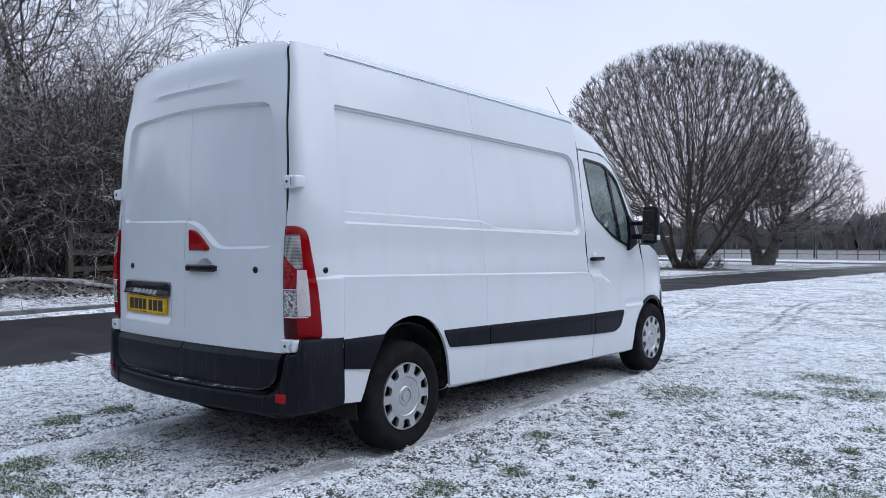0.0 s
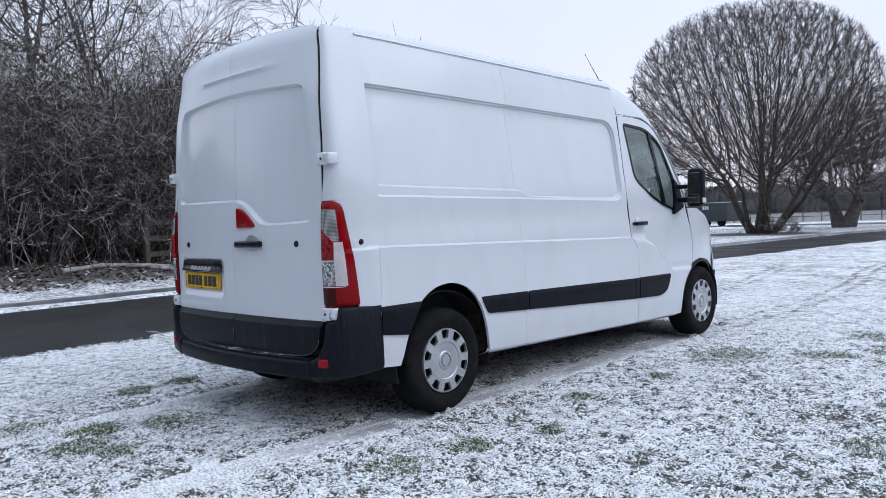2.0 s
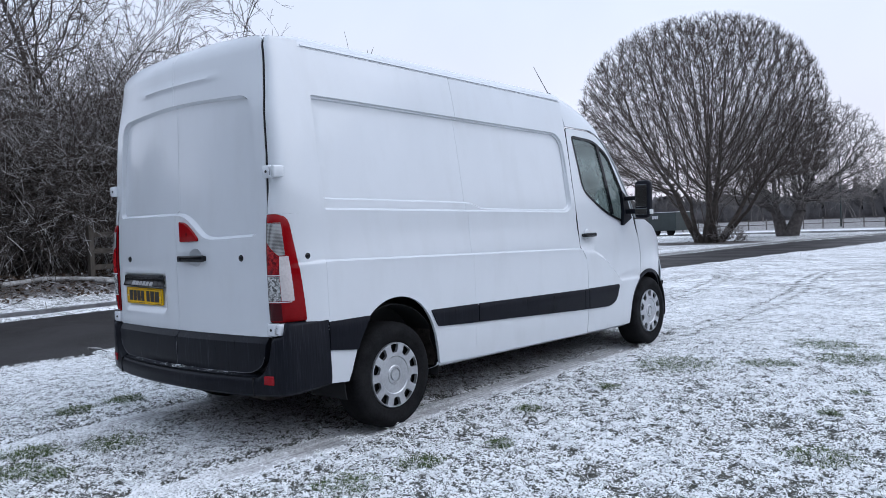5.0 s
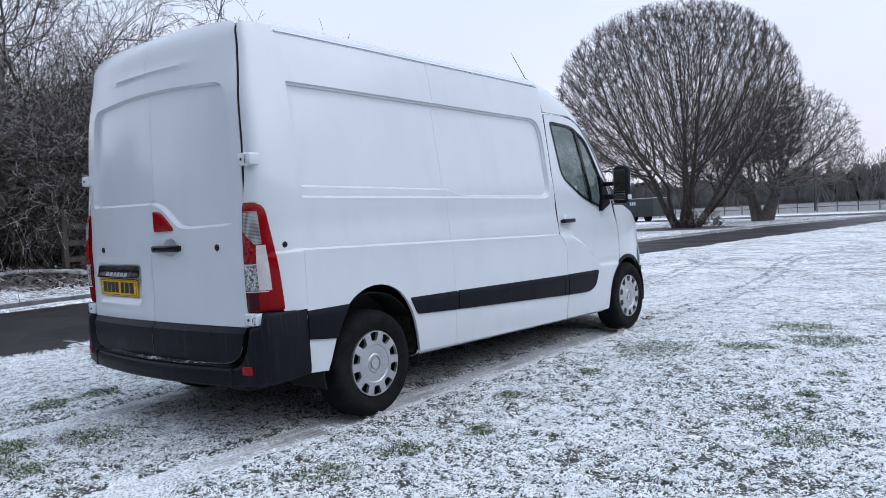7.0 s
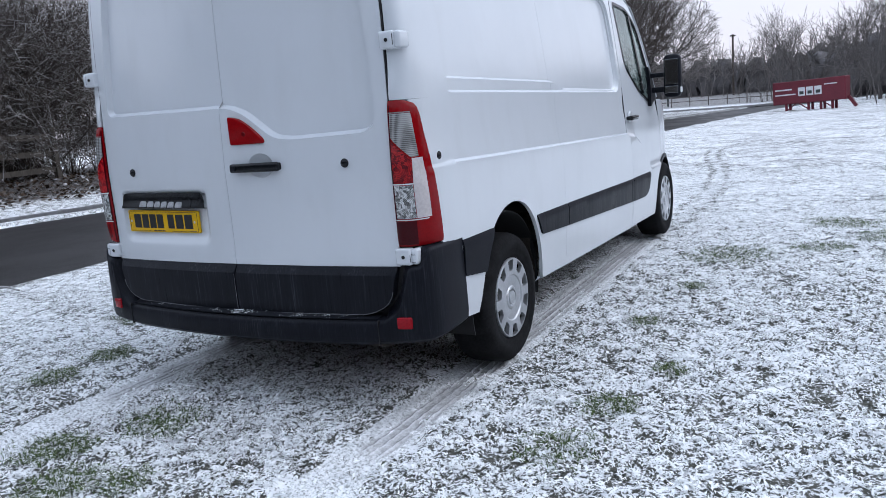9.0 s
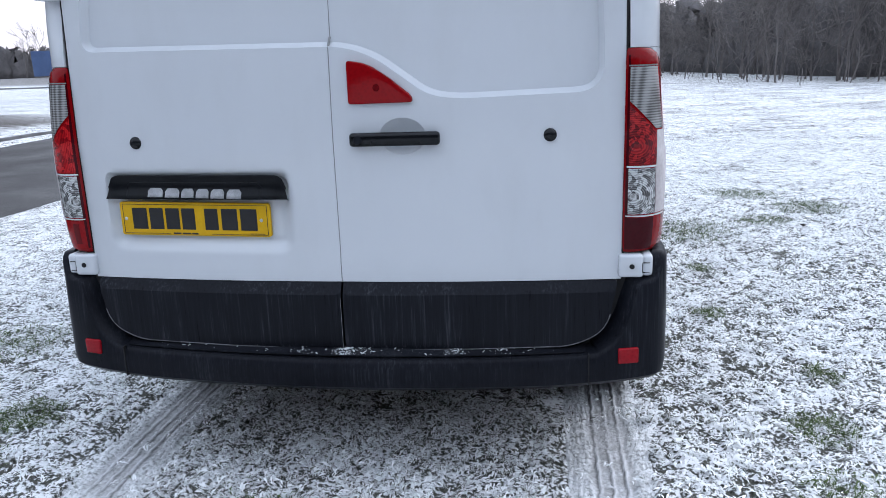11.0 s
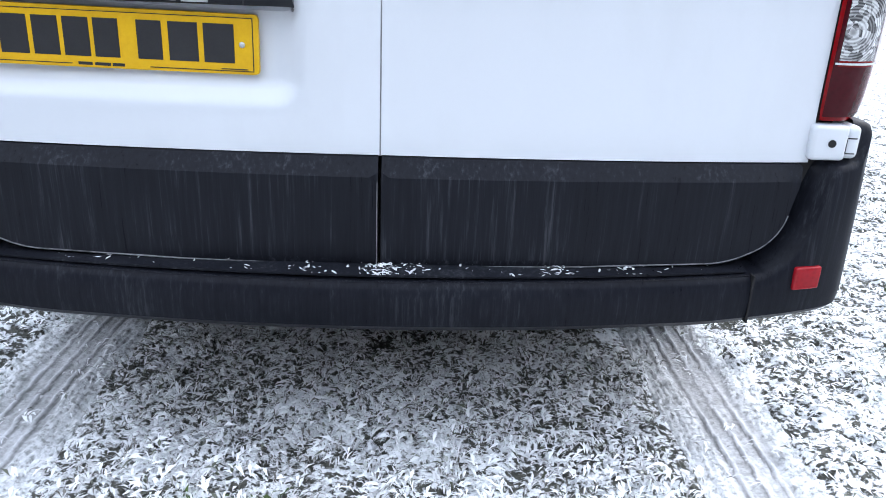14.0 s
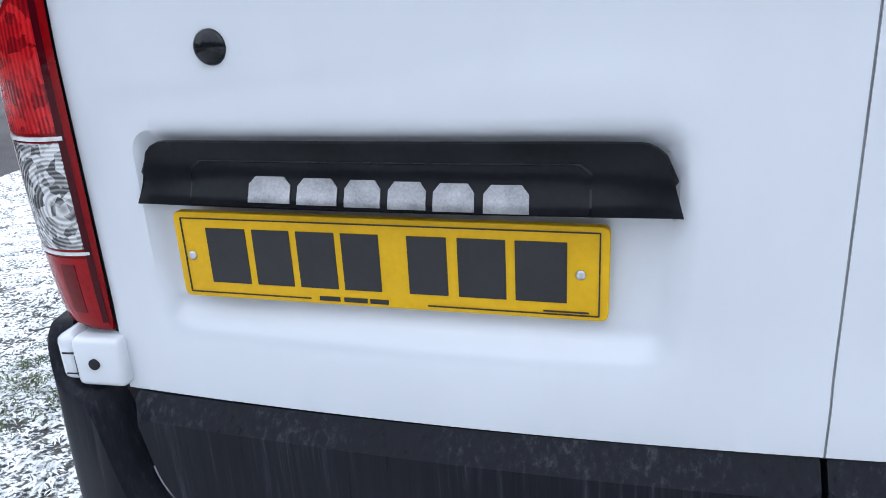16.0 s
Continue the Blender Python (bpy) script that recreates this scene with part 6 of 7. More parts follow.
rng = np.random.default_rng(21)
T1 = (-12.8, 40.8)
pts = crown_points(rng, 24000, (-0.3, 0, 6.35), 6.7, 6.45, 0.22, lambda r: 2.0 + 0.30 * r, 0.37, 2.4)
st, ln = stems_of(rng, ring_dirs(rng, 7, 28, 46) + ring_dirs(rng, 5, 6, 22), 3.4, 0.25, 0.75)
segs = colonise(rng, pts, st, ln, 0.21, 0.215, 130, (0, 0, 0.06), 0.11, 0.0078, 2.6)
segs = flared(segs, 1.5)
whole = dome(-0.3, 0, 6.35, 6.85, 6.65, 2.4)
skin = ((segs[:, 3] + 0.3) / 6.7) ** 2 + (segs[:, 4] / 6.7) ** 2 + ((segs[:, 5] - 6.35) / 6.45) ** 2
outer = segs[rng.random(len(segs)) < np.clip(0.10 + 1.5 * (skin - 0.35), 0.10, 1)]
twigs = spray(rng, outer, whole, 0.42, 0.0068, 3, 0.016, 0.7, 0.34)[len(outer):]
segs = np.concatenate([segs, twigs, spray(rng, twigs, whole, 0.26, 0.0060, 1, 1.0, 0.3, 0.4)[len(twigs):], [(0, 0, -0.15, 0.05, 0, 0.5, 0.72, 0.30)]])
tree_thing("tree", "large bare multi-stemmed tree with a domed crown", segs, 0.035, BARK, TWIG, (*T1, float(fall(T1[1])) - 0.05))
rng = np.random.default_rng(8)
T2 = (-11.2, 49.6)
pts = crown_points(rng, 9000, (0.35, 0, 4.7), 5.6, 4.2, 0.2, lambda r: 2.0 + 0.02 * r, 0.40, 2.2)
st, ln = stems_of(rng, [(-0.38, 0.05, 0.9), (-0.20, -0.1, 1.0), (0.45, 0.1, 0.9)], 2.2, 0.28, 0.35)
segs = colonise(rng, pts, st, ln, 0.25, 0.30, 100, (0, 0, 0.0), 0.28, 0.0095, 2.05)
segs = flared(segs, 0.9)
n0 = len(segs)
segs = spray(rng, segs, dome(0.35, 0, 4.7, 5.9, 4.5, 2.2), 0.40, 0.0068, 3, 0.017, 0.3, 0.5)
segs = np.concatenate([segs, spray(rng, segs[n0:], dome(0.35, 0, 4.7, 6.0, 4.6, 2.2), 0.28, 0.0048, 1, 1.0, 0.2, 0.4)[len(segs) - n0:]])
tree_thing("tree", "bare spreading frosted tree with a stout short trunk", segs, 0.035, GREY_BARK, PALE_TWIG, (*T2, float(fall(T2[1])) - 0.05))


# hedge and woods: a few bushes and trees of height 1, scattered many times
def stock(seed, n, first, levels, spread, up, shrink, radius, kids, wiggle, pieces, stems=1, tilt=0.25):
    r = np.random.default_rng(seed)
    out = []
    for _ in range(n):
        dirs = []
        for _ in range(stems):
            d = r.normal(0, tilt, 3)
            d[2] = 1
            dirs.append(d)
        out.append(np.asarray(grow(r, (0, 0, 0), dirs, first, levels, spread, up, shrink, lambda p: p[2] < 1.0, radius, kids, wiggle, pieces)))
    return out


def scatter(r, pool, spots, rmin):
    """Copies of the pool's bushes at rows of x, y, z, height."""
    rows = []
    for x, y, z, h in spots:
        g = pool[r.integers(len(pool))].copy()
        a = r.uniform(0, 2 * np.pi)
        m = np.array([[math.cos(a), -math.sin(a), 0], [math.sin(a), math.cos(a), 0], [0, 0, 1]]) * h
        g[:, :3] = g[:, :3] @ m.T + [x, y, z]
        g[:, 3:6] = g[:, 3:6] @ m.T + [x, y, z]
        g[:, 6:] = np.maximum(g[:, 6:] * h, rmin)
        rows.append(g)
    return np.concatenate(rows)


def stuff(name, segs, mat, label, category):
    vs, fs = tubes(segs, 3)
    return tagged(raw_mesh(name, vs, fs, mat), label, category, kind="stuff")


def hedge_height(y):
    return float(np.interp(y, (-30, -8, 1, 5, 8, 11, 12.5, 13.5), (7.4, 7.4, 7.2, 6.9, 6.7, 6.0, 4.6, 2.6)))


def island_material(name, stops, rough=0.7):
    m = Mat(name, rough, 0, 0.3)
    g = m.node("ShaderNodeNewGeometry")
    r = m.ramp(g, "Random Per Island", stops)
    m.colour((r, 0))
    return m.m


HEDGE_TWIG = island_material("hedge_twigs", [(0.0, (0.042, 0.034, 0.029)), (0.5, (0.085, 0.070, 0.061)), (0.68, (0.16, 0.142, 0.132)), (0.80, (0.36, 0.345, 0.34)), (1.0, (0.58, 0.565, 0.56))], 0.9)
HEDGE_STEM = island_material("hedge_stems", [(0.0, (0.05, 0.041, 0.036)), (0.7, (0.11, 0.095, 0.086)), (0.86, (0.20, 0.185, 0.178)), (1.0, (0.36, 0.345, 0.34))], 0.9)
BUSHES = stock(5, 14, 0.36, 4, 0.50, -0.03, 0.74, 0.0030, 2, 0.20, 3, 2, 0.45)
TWIGS = stock(16, 8, 0.26, 3, 0.36, 0.03, 0.74, 0.0095, 3, 0.12, 2, 1, 0.1)
FINE = stock(17, 8, 0.24, 4, 0.34, 0.02, 0.72, 0.0085, 3, 0.12, 2, 1, 0.12)
rng = np.random.default_rng(5)
spots = [(x, y, float(ground_z(x, y)) - 0.05, hedge_height(y) * rng.uniform(0.6, 1.05)) for x, y in zip(rng.uniform(-17.8, -15.0, 125), rng.uniform(2.5, 13.2, 125))]
rows = scatter(rng, BUSHES, spots, 0.0050)
upper = rows[(rows[:, 5] > 3.2) & (rows[:, 7] < 0.0052)]
frost = spray(rng, upper, lambda p: True, 0.36, 0.0048, 1, 1.0, 0.0, 0.7)[len(upper):]
stuff("hedge", np.concatenate([rows, frost]), HEDGE_TWIG, "tall tangled bare hedge with frosted twigs", "hedge")
spots = [(x, y, float(ground_z(x, y)) - 0.05, hedge_height(y) * rng.uniform(0.7, 1.0)) for x, y in zip(rng.uniform(-20.5, -16.8, 46), rng.uniform(1, 13.5, 46))]
spots += [(x, y, float(ground_z(x, y)) - 0.05, hedge_height(y) * rng.uniform(0.9, 1.12)) for x, y in zip(rng.uniform(-18.6, -17.0, 50), rng.uniform(2.5, 12.0, 50))]
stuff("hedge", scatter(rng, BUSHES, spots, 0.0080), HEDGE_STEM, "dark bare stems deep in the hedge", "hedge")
spots = [(x, y, float(ground_z(x, y)) - 0.05, rng.uniform(1.2, 2.6)) for x, y in zip(rng.uniform(-15.9, -14.9, 34), rng.uniform(2, 12.5, 34))]
stuff("hedge_foot", scatter(rng, BUSHES, spots, 0.0045), HEDGE_TWIG, "low frosted brambles at the hedge's foot", "hedge")
spots = [(T1[0] + rng.normal(1.2, 0.7), T1[1] + rng.normal(-0.6, 0.8), float(fall(40)) - 0.05, rng.uniform(0.6, 1.2)) for _ in range(10)]
stuff("brushwood", scatter(rng, BUSHES, spots, 0.008), PALE_TWIG, "frosted brushwood heaped at the great tree's foot", "brushwood")
# taller trees standing in the hedge
for k, (x, y, cy, cz, rx, rz, n) in enumerate(((-20.6, 7.0, -0.9, 8.8, 4.2, 3.9, 2200), (-19.8, 4.9, 0.6, 9.0, 4.4, 4.2, 2300), (-19.5, 1.0, 1.8, 9.2, 4.6, 4.2, 2000))):
    r2 = np.random.default_rng(40 + k)
    pts = crown_points(r2, n, (0.4, cy, cz), rx, rz, 0.15, lambda r: 4.0)
    st, ln = stems_of(r2, [(0.02, 0.05, 1), (0.10, 0.30, 1)], 6.0, 0.35, 0.3)
    segs = colonise(r2, pts, st, ln, 0.28, 0.31, 90, (0, 0, 0.08), 0.10, 0.0072, 2.3)
    segs = spray(r2, segs, dome(0.4, cy, cz, rx + 0.5, rz + 0.4), 0.42, 0.0055, 1, 0.012, 0.2, 0.5)
    tree_thing("hedge_tree", "tall bare tree rising out of the hedge", segs, 0.03, GREY_BARK, TWIG, (x, y, 0.4))
r2 = np.random.default_rng(47)
segs = grow(r2, (0, 0, 0), [(0.1, 0.22, 1), (0.15, 0.42, 1), (0.2, 0.75, 1), (0.15, 1.1, 0.9), (0.1, 1.5, 0.8)], 3.4, 6, 0.32, 0.0, 0.70, lambda p: p[2] < 12.5 and p[1] < 5.6 and p[2] > 0.2 + 0.35 * p[1], 0.075, 2, 0.11, 3, 0.0, 0.0055)
tree_thing("hedge_tree", "bare tree with long limbs leaning out of the hedge", segs, 0.03, GREY_BARK, TWIG, (-20.4, 8.3, 0.4))


def along(r, line, n, depth):
    L = np.asarray(line, float)
    t = r.uniform(0, len(L) - 1, n)
    i = np.minimum(t.astype(int), len(L) - 2)
    return L[i] + (L[i + 1] - L[i]) * (t - i)[:, None] + r.normal(0, depth, (n, 2))


def wood_band(name, line, pool, h0, h1, depth, seed, mat, label, n, rmin):
    r = np.random.default_rng(seed)
    spots = [(x, y, float(fall(y)) - 0.1, r.uniform(h0, h1)) for x, y in along(r, line, n, depth)]
    return stuff(name, scatter(r, pool, spots, rmin), mat, label, "woodland")


def wood_wall(name, line, h, seed, mat, label, step=0.5):
    """Solid sheet in place of a wood's shaded depth, with a ragged top."""
    r = np.random.default_rng(seed)
    pts = np.asarray(dense(line, step)[: -max(1, int(np.linalg.norm(np.subtract(line[0], line[-1])) / step))], float)
    k = np.arange(0, len(pts) + 12, 6)
    slow = np.interp(np.arange(len(pts)), k, r.uniform(0.7, 1.0, len(k)))
    tops = h * slow * r.uniform(0.72, 1.1, len(pts))
    vs, fs = [], []
    for p, t in zip(pts, tops):
        for f in (0, 0.3, 0.6, 0.85, 1.0):
            j = r.normal(0, 0.3, 2) * (f > 0)
            vs.append((p[0] + j[0], p[1] + j[1], float(fall(p[1])) - 0.2 + t * f))
    for i in range(len(pts) - 1):
        for k in range(4):
            a = i * 5 + k
            fs.append((a, a + 5, a + 6, a + 1))
    ob = mesh_ob(name, vs, fs, mat, smooth=True)
    mod = ob.modifiers.new("thick", "SOLIDIFY")
    mod.thickness = 1.0
    return tagged(ob, label, "woodland", kind="stuff")


# A dark sheet instead of twigs gives the hedge its shaded depth.
wood_wall("hedge_depth", [(-20.0, -34), (-19.8, -10), (-19.6, 2), (-19.6, 9), (-19.2, 12.5)], 5.0, 9, THICKET, "dark sheet standing for the shaded depth of the hedge", 0.3)
EDGE = [(-4, 68), (2, 64), (5, 54), (8.5, 44), (12, 33), (17, 30.5), (26, 31), (45, 34)]
wood_band("woodland", EDGE, FINE, 6.0, 10.3, 1.6, 61, HAZED_WOOD, "grey bare wood along the lawn's edge", 105, 0.0065)
wood_band("undergrowth", EDGE, TWIGS, 2.0, 4.5, 1.6, 65, HAZED_WOOD, "grey brush at the foot of the wood", 130, 0.0075)
wood_band("undergrowth", [(5, 54), (8.5, 44), (12, 33), (17, 30.5), (27, 31)], BUSHES, 3.5, 7.5, 1.2, 66, HAZED_WOOD, "tangled grey brush before the wood", 28, 0.010)
wood_wall("wood_depth", [(x + 2.5, y + 3.5) for x, y in EDGE], 5.5, 3, HAZED_PINE, "dark sheet added to close the bare wood")
FARLINE = [(-140, 96), (-100, 112), (-60, 125), (-30, 128), (-12, 120), (0, 110), (10, 100)]
wood_band("woodland", FARLINE, TWIGS, 7, 11.5, 4, 62, HAZED_WOOD, "distant grey bare wood", 150, 0.024)
wood_wall("wood_depth", [(x, y + 6) for x, y in FARLINE], 6.0, 4, HAZED_PINE, "dark distant wood", 0.4)
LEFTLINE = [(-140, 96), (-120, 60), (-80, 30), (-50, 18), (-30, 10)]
wood_band("woodland", LEFTLINE, TWIGS, 5, 9, 3, 63, HAZED_WOOD, "distant grey bare wood past the hedge", 60, 0.025)
wood_wall("wood_depth", [(x - 5, y - 5) for x, y in LEFTLINE], 5.5, 5, HAZED_PINE, "dark distant wood", 0.8)
# Unseen wood added beside and behind the lawn to darken the van's rear.
ROUND = [(45, 34), (46, 10), (36, -12), (18, -22), (-4, -24), (-30, -24)]
wood_band("woodland", ROUND, TWIGS, 10, 15, 2.0, 64, HAZED_WOOD, "unseen grey bare wood added round the lawn", 70, 0.03)
wood_wall("wood_depth", [(x * 1.1, y * 1.08) for x, y in ROUND], 13.0, 6, THICKET, "dark sheet added to close the bare wood", 0.8)


# ---------------- fences ----------------
def post_rail(name, label, pts, post_h, rails, rail_w, mat, half=0.08):
    f = thing(name, label, "fence")
    for x, y in pts:
        z = float(ground_z(x, y))
        part("post", box_bm(x - half, x + half, y - 0.06, y + 0.06, z - 0.1, z + post_h, 0.01, 1), mat, f)
    for (x0, y0), (x1, y1) in zip(pts[:-1], pts[1:]):
        a, b = Vector((x0, y0, float(ground_z(x0, y0)))), Vector((x1, y1, float(ground_z(x1, y1))))
        m = look(a, b)
        for h in rails:
            bm = bmesh.new()
            add_box(bm, (-0.02, -rail_w / 2, -(b - a).length), (0.02, rail_w / 2, 0), Matrix.Translation((0, 0, h)) @ m)
            part("rail", bm, mat, f)
    return f


post_rail("wooden_fence", "weathered post and rail fence in the hedge", [(-14.2, 5.85), (-14.5, 7.65), (-14.8, 9.45)], 1.25, (0.22, 0.62, 1.02), 0.13, WOOD)
post_rail("wooden_fence", "far post and rail fence beyond the lane", [(-46 + 1.6 * k, 70 - 0.05 * k) for k in range(29)], 0.95, (0.45, 0.82), 0.06, HAZED_WOOD, 0.04)

# ---------------- red sign trailer ----------------
tz = float(fall(43.5))
sign = thing("sign_trailer", "dark red advertising board trailer with white panels", "trailer", (-1.4, 42.9, tz - 0.06))
sign.rotation_euler = (0, radians(-2), radians(-14))
part("board", box_bm(0, 4.15, -0.5, 0.5, 0.48, 1.95, 0.03, 1), RED_BOARD, sign, "dark red board")
for n in range(3):
    part("white_panel", box_bm(1.50 + n * 0.47, 1.90 + n * 0.47, -0.515, -0.50, 0.95, 1.50, 0), PALE, sign, "white panel")
    part("panel_mark", box_bm(1.58 + n * 0.47, 1.82 + n * 0.47, -0.52, -0.514, 1.05, 1.25, 0), DARKGREEN, sign, "dark mark")
part("writing_bar", box_bm(0.15, 1.15, -0.512, -0.50, 1.38, 1.47, 0), PALE, sign, "pale bar")
part("writing_bar", box_bm(0.15, 1.35, -0.512, -0.50, 1.06, 1.14, 0), PALE, sign, "pale bar")
part("logo_bar", box_bm(3.0, 3.7, -0.512, -0.50, 1.52, 1.59, 0), PALE, sign, "pale bar")
for x in (0.75, 2.05, 2.75, 3.4):
    for y in (-0.42, 0.30):
        part("leg", box_bm(x - 0.07, x + 0.07, y, y + 0.12, -0.05, 0.5, 0.01, 1), RED_BOARD, sign)
for x0, x1 in ((0.75, 1.3), (2.05, 1.5), (3.4, 2.85)):
    bm = bmesh.new()
    add_box(bm, (-0.03, -0.36, 0), (0.03, -0.30, math.hypot(x1 - x0, 0.42)), pose(x0, 0, 0.05, 0, math.degrees(math.atan2(x1 - x0, 0.42))))
    part("brace", bm, RED_BOARD, sign)
bm = bmesh.new()
add_box(bm, (-0.09, -0.09, -0.75), (0.09, 0.09, 0.05), pose(4.2, 0, 0.62, 0, -32))
part("drawbar", bm, RED_BOARD, sign)

sign.scale = (0.86, 0.86, 0.80)

# ---------------- container, lamp posts, pole, lorry ----------------
cz = float(fall(58))
box = thing("container", "dark green box container beyond the bare trees", "container", (-25.6, 59.5, cz))
box.rotation_euler = (0, 0, radians(-14))
part("body", box_bm(0, 2.9, 0, 2.0, 0.40, 1.95, 0.03, 1), DARKGREEN, box)
for x in (0.45, 0.68, 0.90):
    part("writing_bar", box_bm(x, x + 0.17, -0.012, 0.0, 1.42, 1.70, 0), PALE, box, "pale bar")
part("roof_edge", box_bm(-0.03, 2.93, -0.03, 2.03, 1.955, 2.0, 0), PALE, box, "snow-dusted roof edge")
for x in (0.7, 2.2):
    bm = bmesh.new()
    bmesh.ops.create_cone(bm, cap_ends=True, segments=18, radius1=0.34, radius2=0.34, depth=0.25, matrix=pose(x, 0.2, 0.33, 90))
    part("wheel", bm, RUBBER, box, "", True, 40)


def lamp_post(x, y, h, label):
    z = float(fall(y))
    p = thing("lamp_post", label, "lamp post", (x, y, z))
    vs, fs = tubes([(0, 0, -0.1, 0, 0, h, 0.09, 0.05)], 8)
    raw_mesh("pole", vs, fs, DARKGREEN, p)
    part("head", box_bm(-0.1, 0.5, -0.1, 0.1, h - 0.05, h + 0.1, 0.02, 1), PALE, p, "lamp head")


lamp_post(-14, 75, 6.5, "slim far lamp post by the lane")
p = thing("telegraph_pole", "dark wooden telegraph pole above the far wood", "pole", (-13.8, 118, float(fall(118))))
vs, fs = tubes([(0, 0, -0.2, 0, 0, 8.6, 0.17, 0.13)], 8)
raw_mesh("pole", vs, fs, BARK, p)
part("cross_arm", box_bm(-0.4, 0.4, -0.1, 0.1, 8.3, 8.5, 0.02, 1), BARK, p)

lz = float(fall(68))
lorry = thing("lorry", "white lorry parked far off on the open ground", "lorry", (-43.5, 68.5, lz))
part("cab", box_bm(1.6, 3.9, 0, 2.4, 0.6, 3.1, 0.15, 2), PALE, lorry, "white cab", True, 40)
part("windscreen", box_bm(3.86, 3.93, 0.2, 2.2, 1.8, 2.7, 0.02, 1), GLOSSBLACK, lorry)
part("side_window", box_bm(2.6, 3.5, -0.02, 0.05, 1.8, 2.6, 0.02, 1), GLOSSBLACK, lorry)
part("box_body", box_bm(-5.5, 1.4, 0, 2.45, 0.9, 3.3, 0.04, 1), varied("blue_box", (0.03, 0.06, 0.14), (0.05, 0.09, 0.2), 1, 0.5), lorry, "blue box body")
for x in (-3.5, -2.3, 2.9):
    bm = bmesh.new()
    bmesh.ops.create_cone(bm, cap_ends=True, segments=18, radius1=0.5, radius2=0.5, depth=0.3, matrix=pose(x, 0.15, 0.48, 90))
    part("wheel", bm, RUBBER, lorry, "", True, 40)


# ---------------- grass blades ----------------
def blades(name, label, n, seed, where, mat, length, width, lie, area=(-4.4, 6.5, -2.9, 9.5), each=5, spread=0.011):
    """Short blades in small tufts that lean one way, scattered by where(x, y), which gives the chance that one grows there."""
    r = np.random.default_rng(seed)
    tufts, xs, ys, have = n // each, [], [], 0
    while have < tufts:
        k = 150000
        x, y = r.uniform(area[0], area[1], k), r.uniform(area[2], area[3], k)
        keep = r.random(k) < where[0](x, y)
        x, y = x[keep], y[keep]
        keep = r.random(len(x)) < where[1](*lawn_layers(x, y), x, y)
        xs.append(x[keep])
        ys.append(y[keep])
        have += int(keep.sum())
    n = tufts * each
    x, y = (np.repeat(np.concatenate(v)[:tufts], each) + r.normal(0, spread, n) for v in (xs, ys))
    a = np.repeat(r.uniform(0, 2 * np.pi, tufts), each) + r.normal(0, 0.55, n)
    mask, c = relief(x, y)
    z = ground_z(x, y) + mask * 0.013 * np.clip(c, -0.6, 1.5) + r.uniform(0.001, 0.008, n)
    l = length * r.uniform(0.5, 1.4, n)
    tilt = np.clip(r.normal(lie, 0.3, n), 0.1, 1.5)
    d = np.stack([np.cos(a) * np.sin(tilt), np.sin(a) * np.sin(tilt), np.cos(tilt)], 1)
    s = np.stack([-np.sin(a), np.cos(a), r.normal(0, 0.3, n)], 1) * (width * r.uniform(0.6, 1.4, n) / 2)[:, None]
    p = np.stack([x, y, z], 1)
    m = p + d * (l * 0.55)[:, None]
    fall_over = np.stack([np.cos(a), np.sin(a), -0.55 + 0 * a], 1)
    q = m + (d * 0.35 + fall_over * 0.65) * (l * 0.6)[:, None]
    vs = np.stack([p, m - s, m + s, q], 1).reshape(-1, 3)
    k = 4 * np.arange(n)[:, None]
    fs = np.concatenate([k + [0, 2, 1], k + [1, 2, 3]], 1).reshape(-1, 3)
    return tagged(raw_mesh(name, vs, fs, mat), label, "grass", kind="stuff")


FROST_GRASS = island_material("frosted_grass", [(0.0, (0.05, 0.055, 0.036)), (0.04, (0.17, 0.18, 0.14)), (0.10, (0.55, 0.57, 0.55)), (0.22, (0.86, 0.88, 0.89)), (1.0, (0.95, 0.96, 0.97))])
# Less frost under the van, and some of its shade put into the greys.
DULL_GRASS = island_material("half_frosted_shaded_grass", [(0.0, (0.07, 0.066, 0.055)), (0.12, (0.2, 0.19, 0.175)), (0.26, (0.56, 0.56, 0.57)), (1.0, (0.80, 0.81, 0.83))])
GREEN_GRASS = island_material("green_grass", [(0.0, (0.03, 0.05, 0.012)), (0.5, (0.075, 0.115, 0.03)), (0.68, (0.15, 0.18, 0.08)), (0.76, (0.55, 0.57, 0.55)), (1.0, (0.85, 0.86, 0.88))])


def clumps(x, y):
    return np.clip(0.62 + 0.35 * crumbs(x, y) + 0.12 * lattice(x, y, 0.6), 0, 1)


def frost_first(x, y):
    return (0.06 + 0.94 * clumps(x, y)) * np.clip(4.2 / (np.hypot(x - 2.2, y + 2.2) + 1.0), 0.12, 1) * (x > near_edge(y)) * smooth01((12.5 - y) / 3) * smooth01((7.5 - x) / 2)


def frost_then(b, p, l, x, y):
    return np.clip(1 - 1.25 * p, 0.05 + 0.28 * smooth01((-0.3 - y) / 0.5), 1) * np.clip(1.25 - 0.8 * b, 0.1, 1) * (1 - 0.8 * green_first(x, y))


def green_first(x, y):
    best = np.zeros(len(x))
    for px, py, r, k in PATCHES:
        best = np.maximum(best, k * min(1.0, 0.13 / r) * smooth01((1.1 - np.hypot(x - px, y - py) / r) / 0.6))
    return np.clip(best, 0, 1) * ((np.abs(x) > 1.0) | (y < 0))


def green_then(b, p, l, x, y):
    return 1 - 0.9 * p


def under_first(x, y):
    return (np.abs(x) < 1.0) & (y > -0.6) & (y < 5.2)


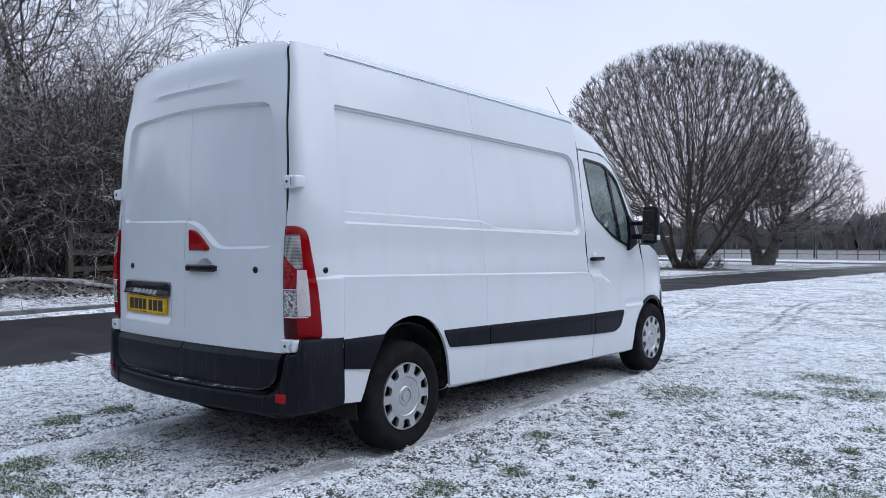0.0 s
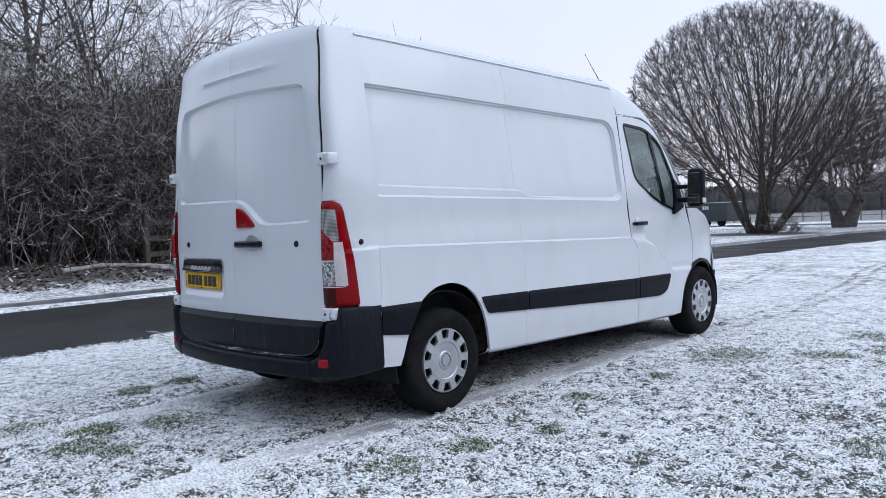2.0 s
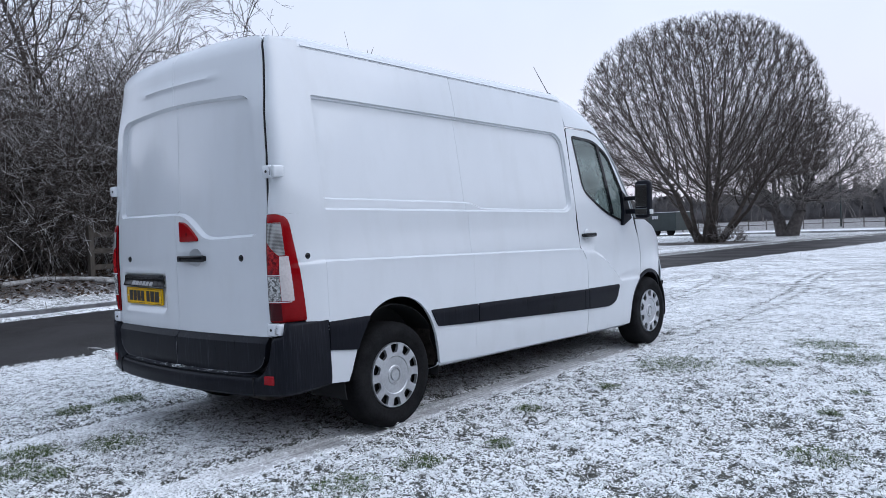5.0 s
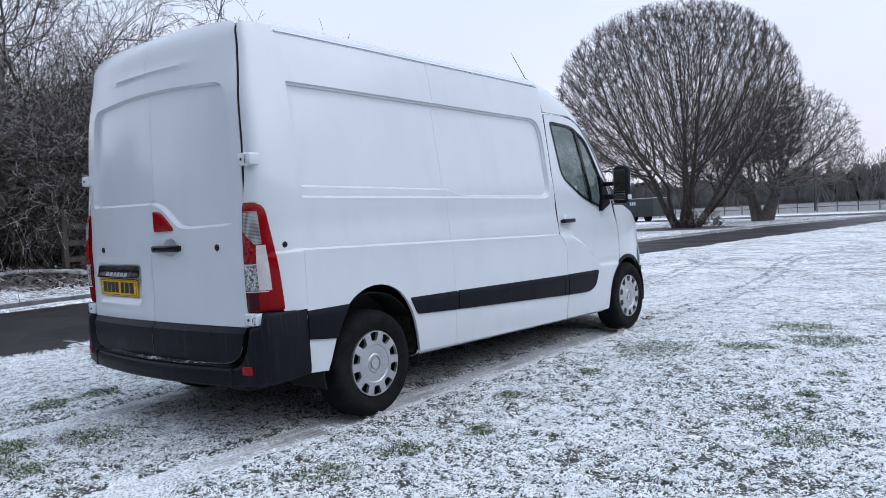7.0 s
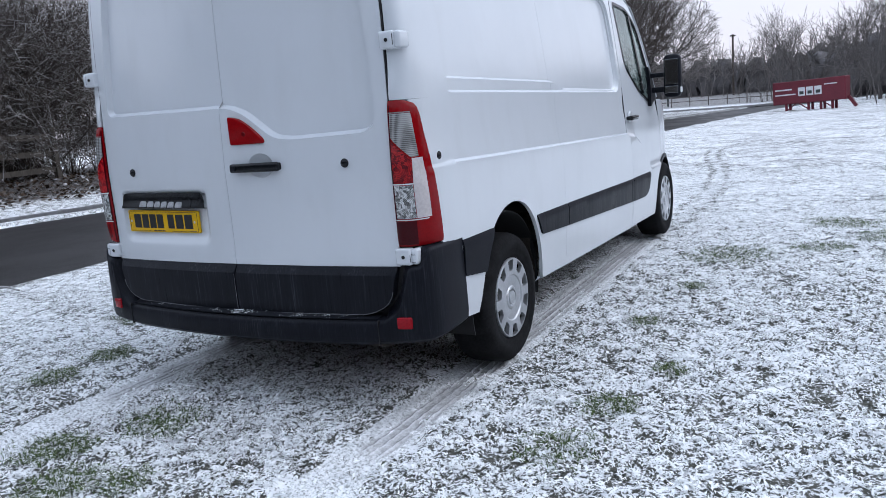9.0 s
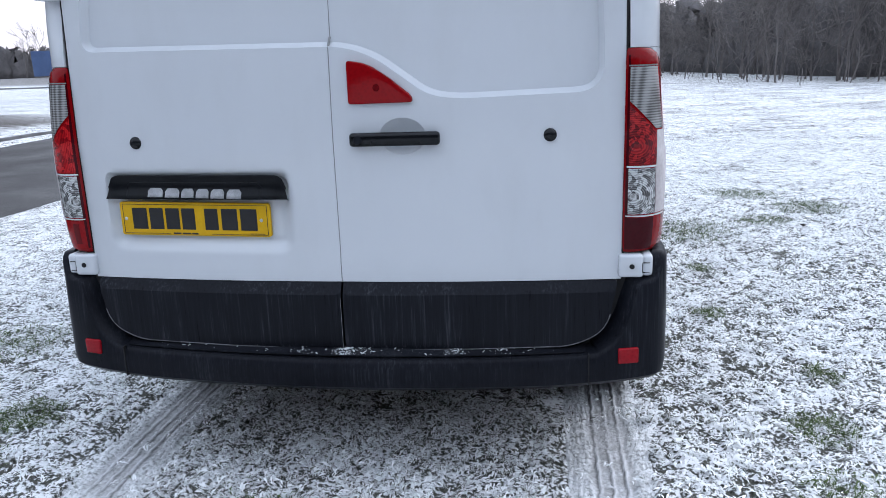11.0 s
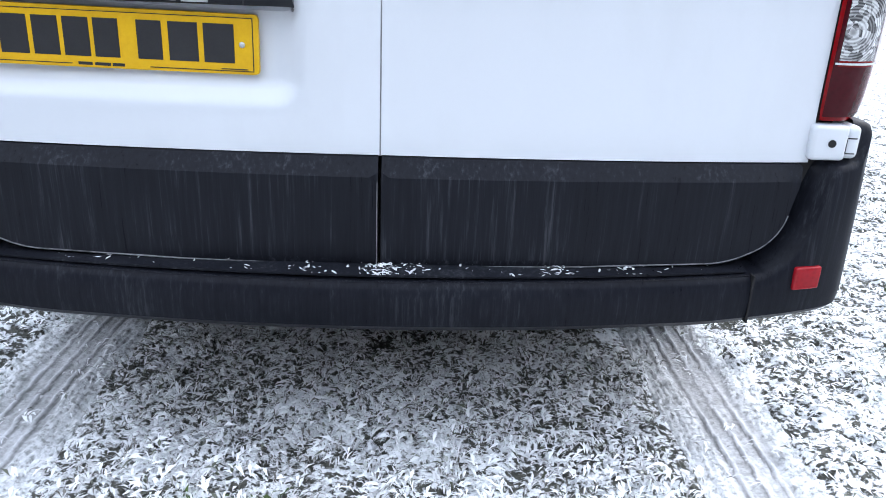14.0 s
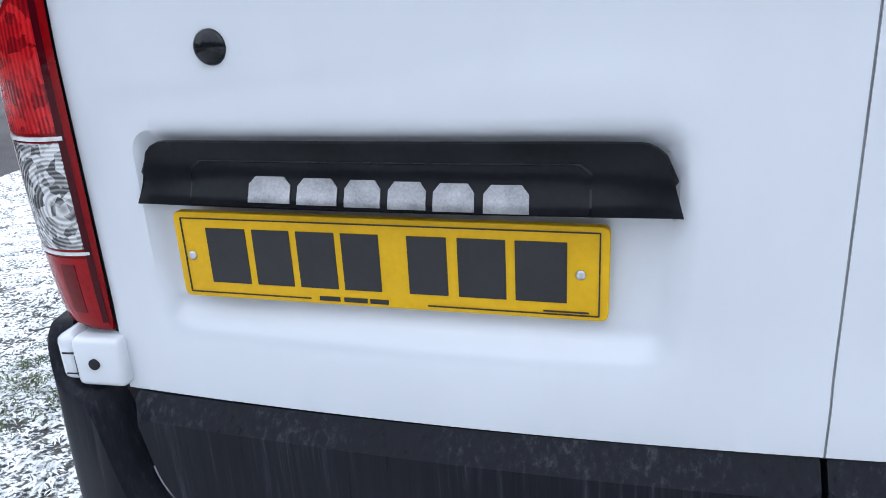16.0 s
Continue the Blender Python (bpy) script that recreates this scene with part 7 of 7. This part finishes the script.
blades("frosted_grass", "short white frosted grass blades on the lawn", 430000, 71, (frost_first, frost_then), FROST_GRASS, 0.029, 0.0068, 1.12, (-4.4, 7.5, -2.9, 12.5), 6, 0.008)
blades("shaded_grass", "half-frosted grass under the van, greyed for part of its shade", 60000, 73, (under_first, frost_then), DULL_GRASS, 0.023, 0.0052, 0.8, (-1, 1, -0.6, 5.2))
blades("green_grass", "green tufts showing through the snow", 22000, 72, (green_first, green_then), GREEN_GRASS, 0.032, 0.0045, 0.6, (-2.4, 3.7, -1.4, 5.8))

# ---------------- small things on the ground ----------------
def lump(r, size, flat=0.6):
    bm = bmesh.new()
    bmesh.ops.create_icosphere(bm, subdivisions=2, radius=size)
    for v in bm.verts:
        v.co *= 1 + r.normal(0, 0.16)
        v.co.z *= flat
    return bm


r9 = np.random.default_rng(90)
SOIL = varied("dark_soil", (0.012, 0.010, 0.008), (0.04, 0.033, 0.027), 40, 0.95, bump=0.4)
for x, y, size in ((-1.45, 0.33, 0.022), (-0.42, -0.42, 0.016), (2.62, 3.72, 0.025), (0.35, -1.02, 0.015), (-1.75, -0.02, 0.014), (1.25, -0.62, 0.015), (2.25, 1.9, 0.016), (2.7, 0.6, 0.015)):
    ob = part("clod", lump(r9, size), SOIL, None, "")
    ob.location = (x, y, float(ground_z(x, y)) + size * 0.3)
    tagged(ob, "small dark clod of soil lying on the snowy lawn", "clod", "clods on the lawn")


def stick(name, label, pts, r0, r1, mat, cat):
    rows = [(*a, *b, r0 + (r1 - r0) * i / (len(pts) - 1), r0 + (r1 - r0) * (i + 1) / (len(pts) - 1)) for i, (a, b) in enumerate(zip(pts[:-1], pts[1:]))]
    vs, fs = tubes(rows, 7)
    return tagged(raw_mesh(name, vs, fs, mat, None, "", True), label, cat)


FROSTED_BARK = varied("frosted_bark", (0.10, 0.09, 0.08), (0.5, 0.5, 0.5), 6, 0.9)
stick("fallen_branch", "thin frosted stick lying by the road's edge", [(-4.62, 1.42, 0.03), (-4.4, 1.46, 0.035), (-4.12, 1.40, 0.03)], 0.014, 0.008, FROSTED_BARK, "branch")
for x, y, l, a in ((-14.0, 4.6, 1.6, 1.2), (-13.7, 3.6, 1.2, 1.9), (-13.5, 5.6, 0.9, 0.8), (-14.1, 1.0, 1.4, 1.6), (-13.6, -1.2, 1.1, 1.3)):
    c, d = math.cos(a), math.sin(a)
    pts = [(x + c * t * l + 0.03 * math.sin(9 * t), y + d * t * l, float(ground_z(x + c * t * l, y + d * t * l)) + 0.05) for t in (0, 0.35, 0.7, 1)]
    stick("log", "frosted fallen log on the leafy bank", pts, 0.07, 0.05, FROSTED_BARK, "log")
# brown leaves on the bank, dusted with frost
n = 9000
x, y = r9.uniform(-15.6, -12.2, n), r9.uniform(-14, 12, n)
a, size = r9.uniform(0, 6.28, n), r9.uniform(0.03, 0.075, n)
p = np.stack([x, y, ground_z(x, y) + r9.uniform(0.0, 0.05, n)], 1)
u = np.stack([np.cos(a), np.sin(a), r9.normal(0, 0.4, n)], 1) * size[:, None]
w = np.stack([-np.sin(a), np.cos(a), r9.normal(0, 0.4, n)], 1) * (size * 0.6)[:, None]
LEAF = island_material("dead_leaves", [(0.0, (0.03, 0.02, 0.014)), (0.6, (0.10, 0.07, 0.05)), (0.8, (0.16, 0.13, 0.11)), (0.9, (0.45, 0.45, 0.47)), (1.0, (0.6, 0.6, 0.62))], 0.9)
tagged(raw_mesh("dead_leaves", np.stack([p - u, p - w, p + u, p + w], 1).reshape(-1, 3), np.arange(4 * n).reshape(-1, 4), LEAF), "brown dead leaves with frost on the bank", "leaves", kind="stuff")
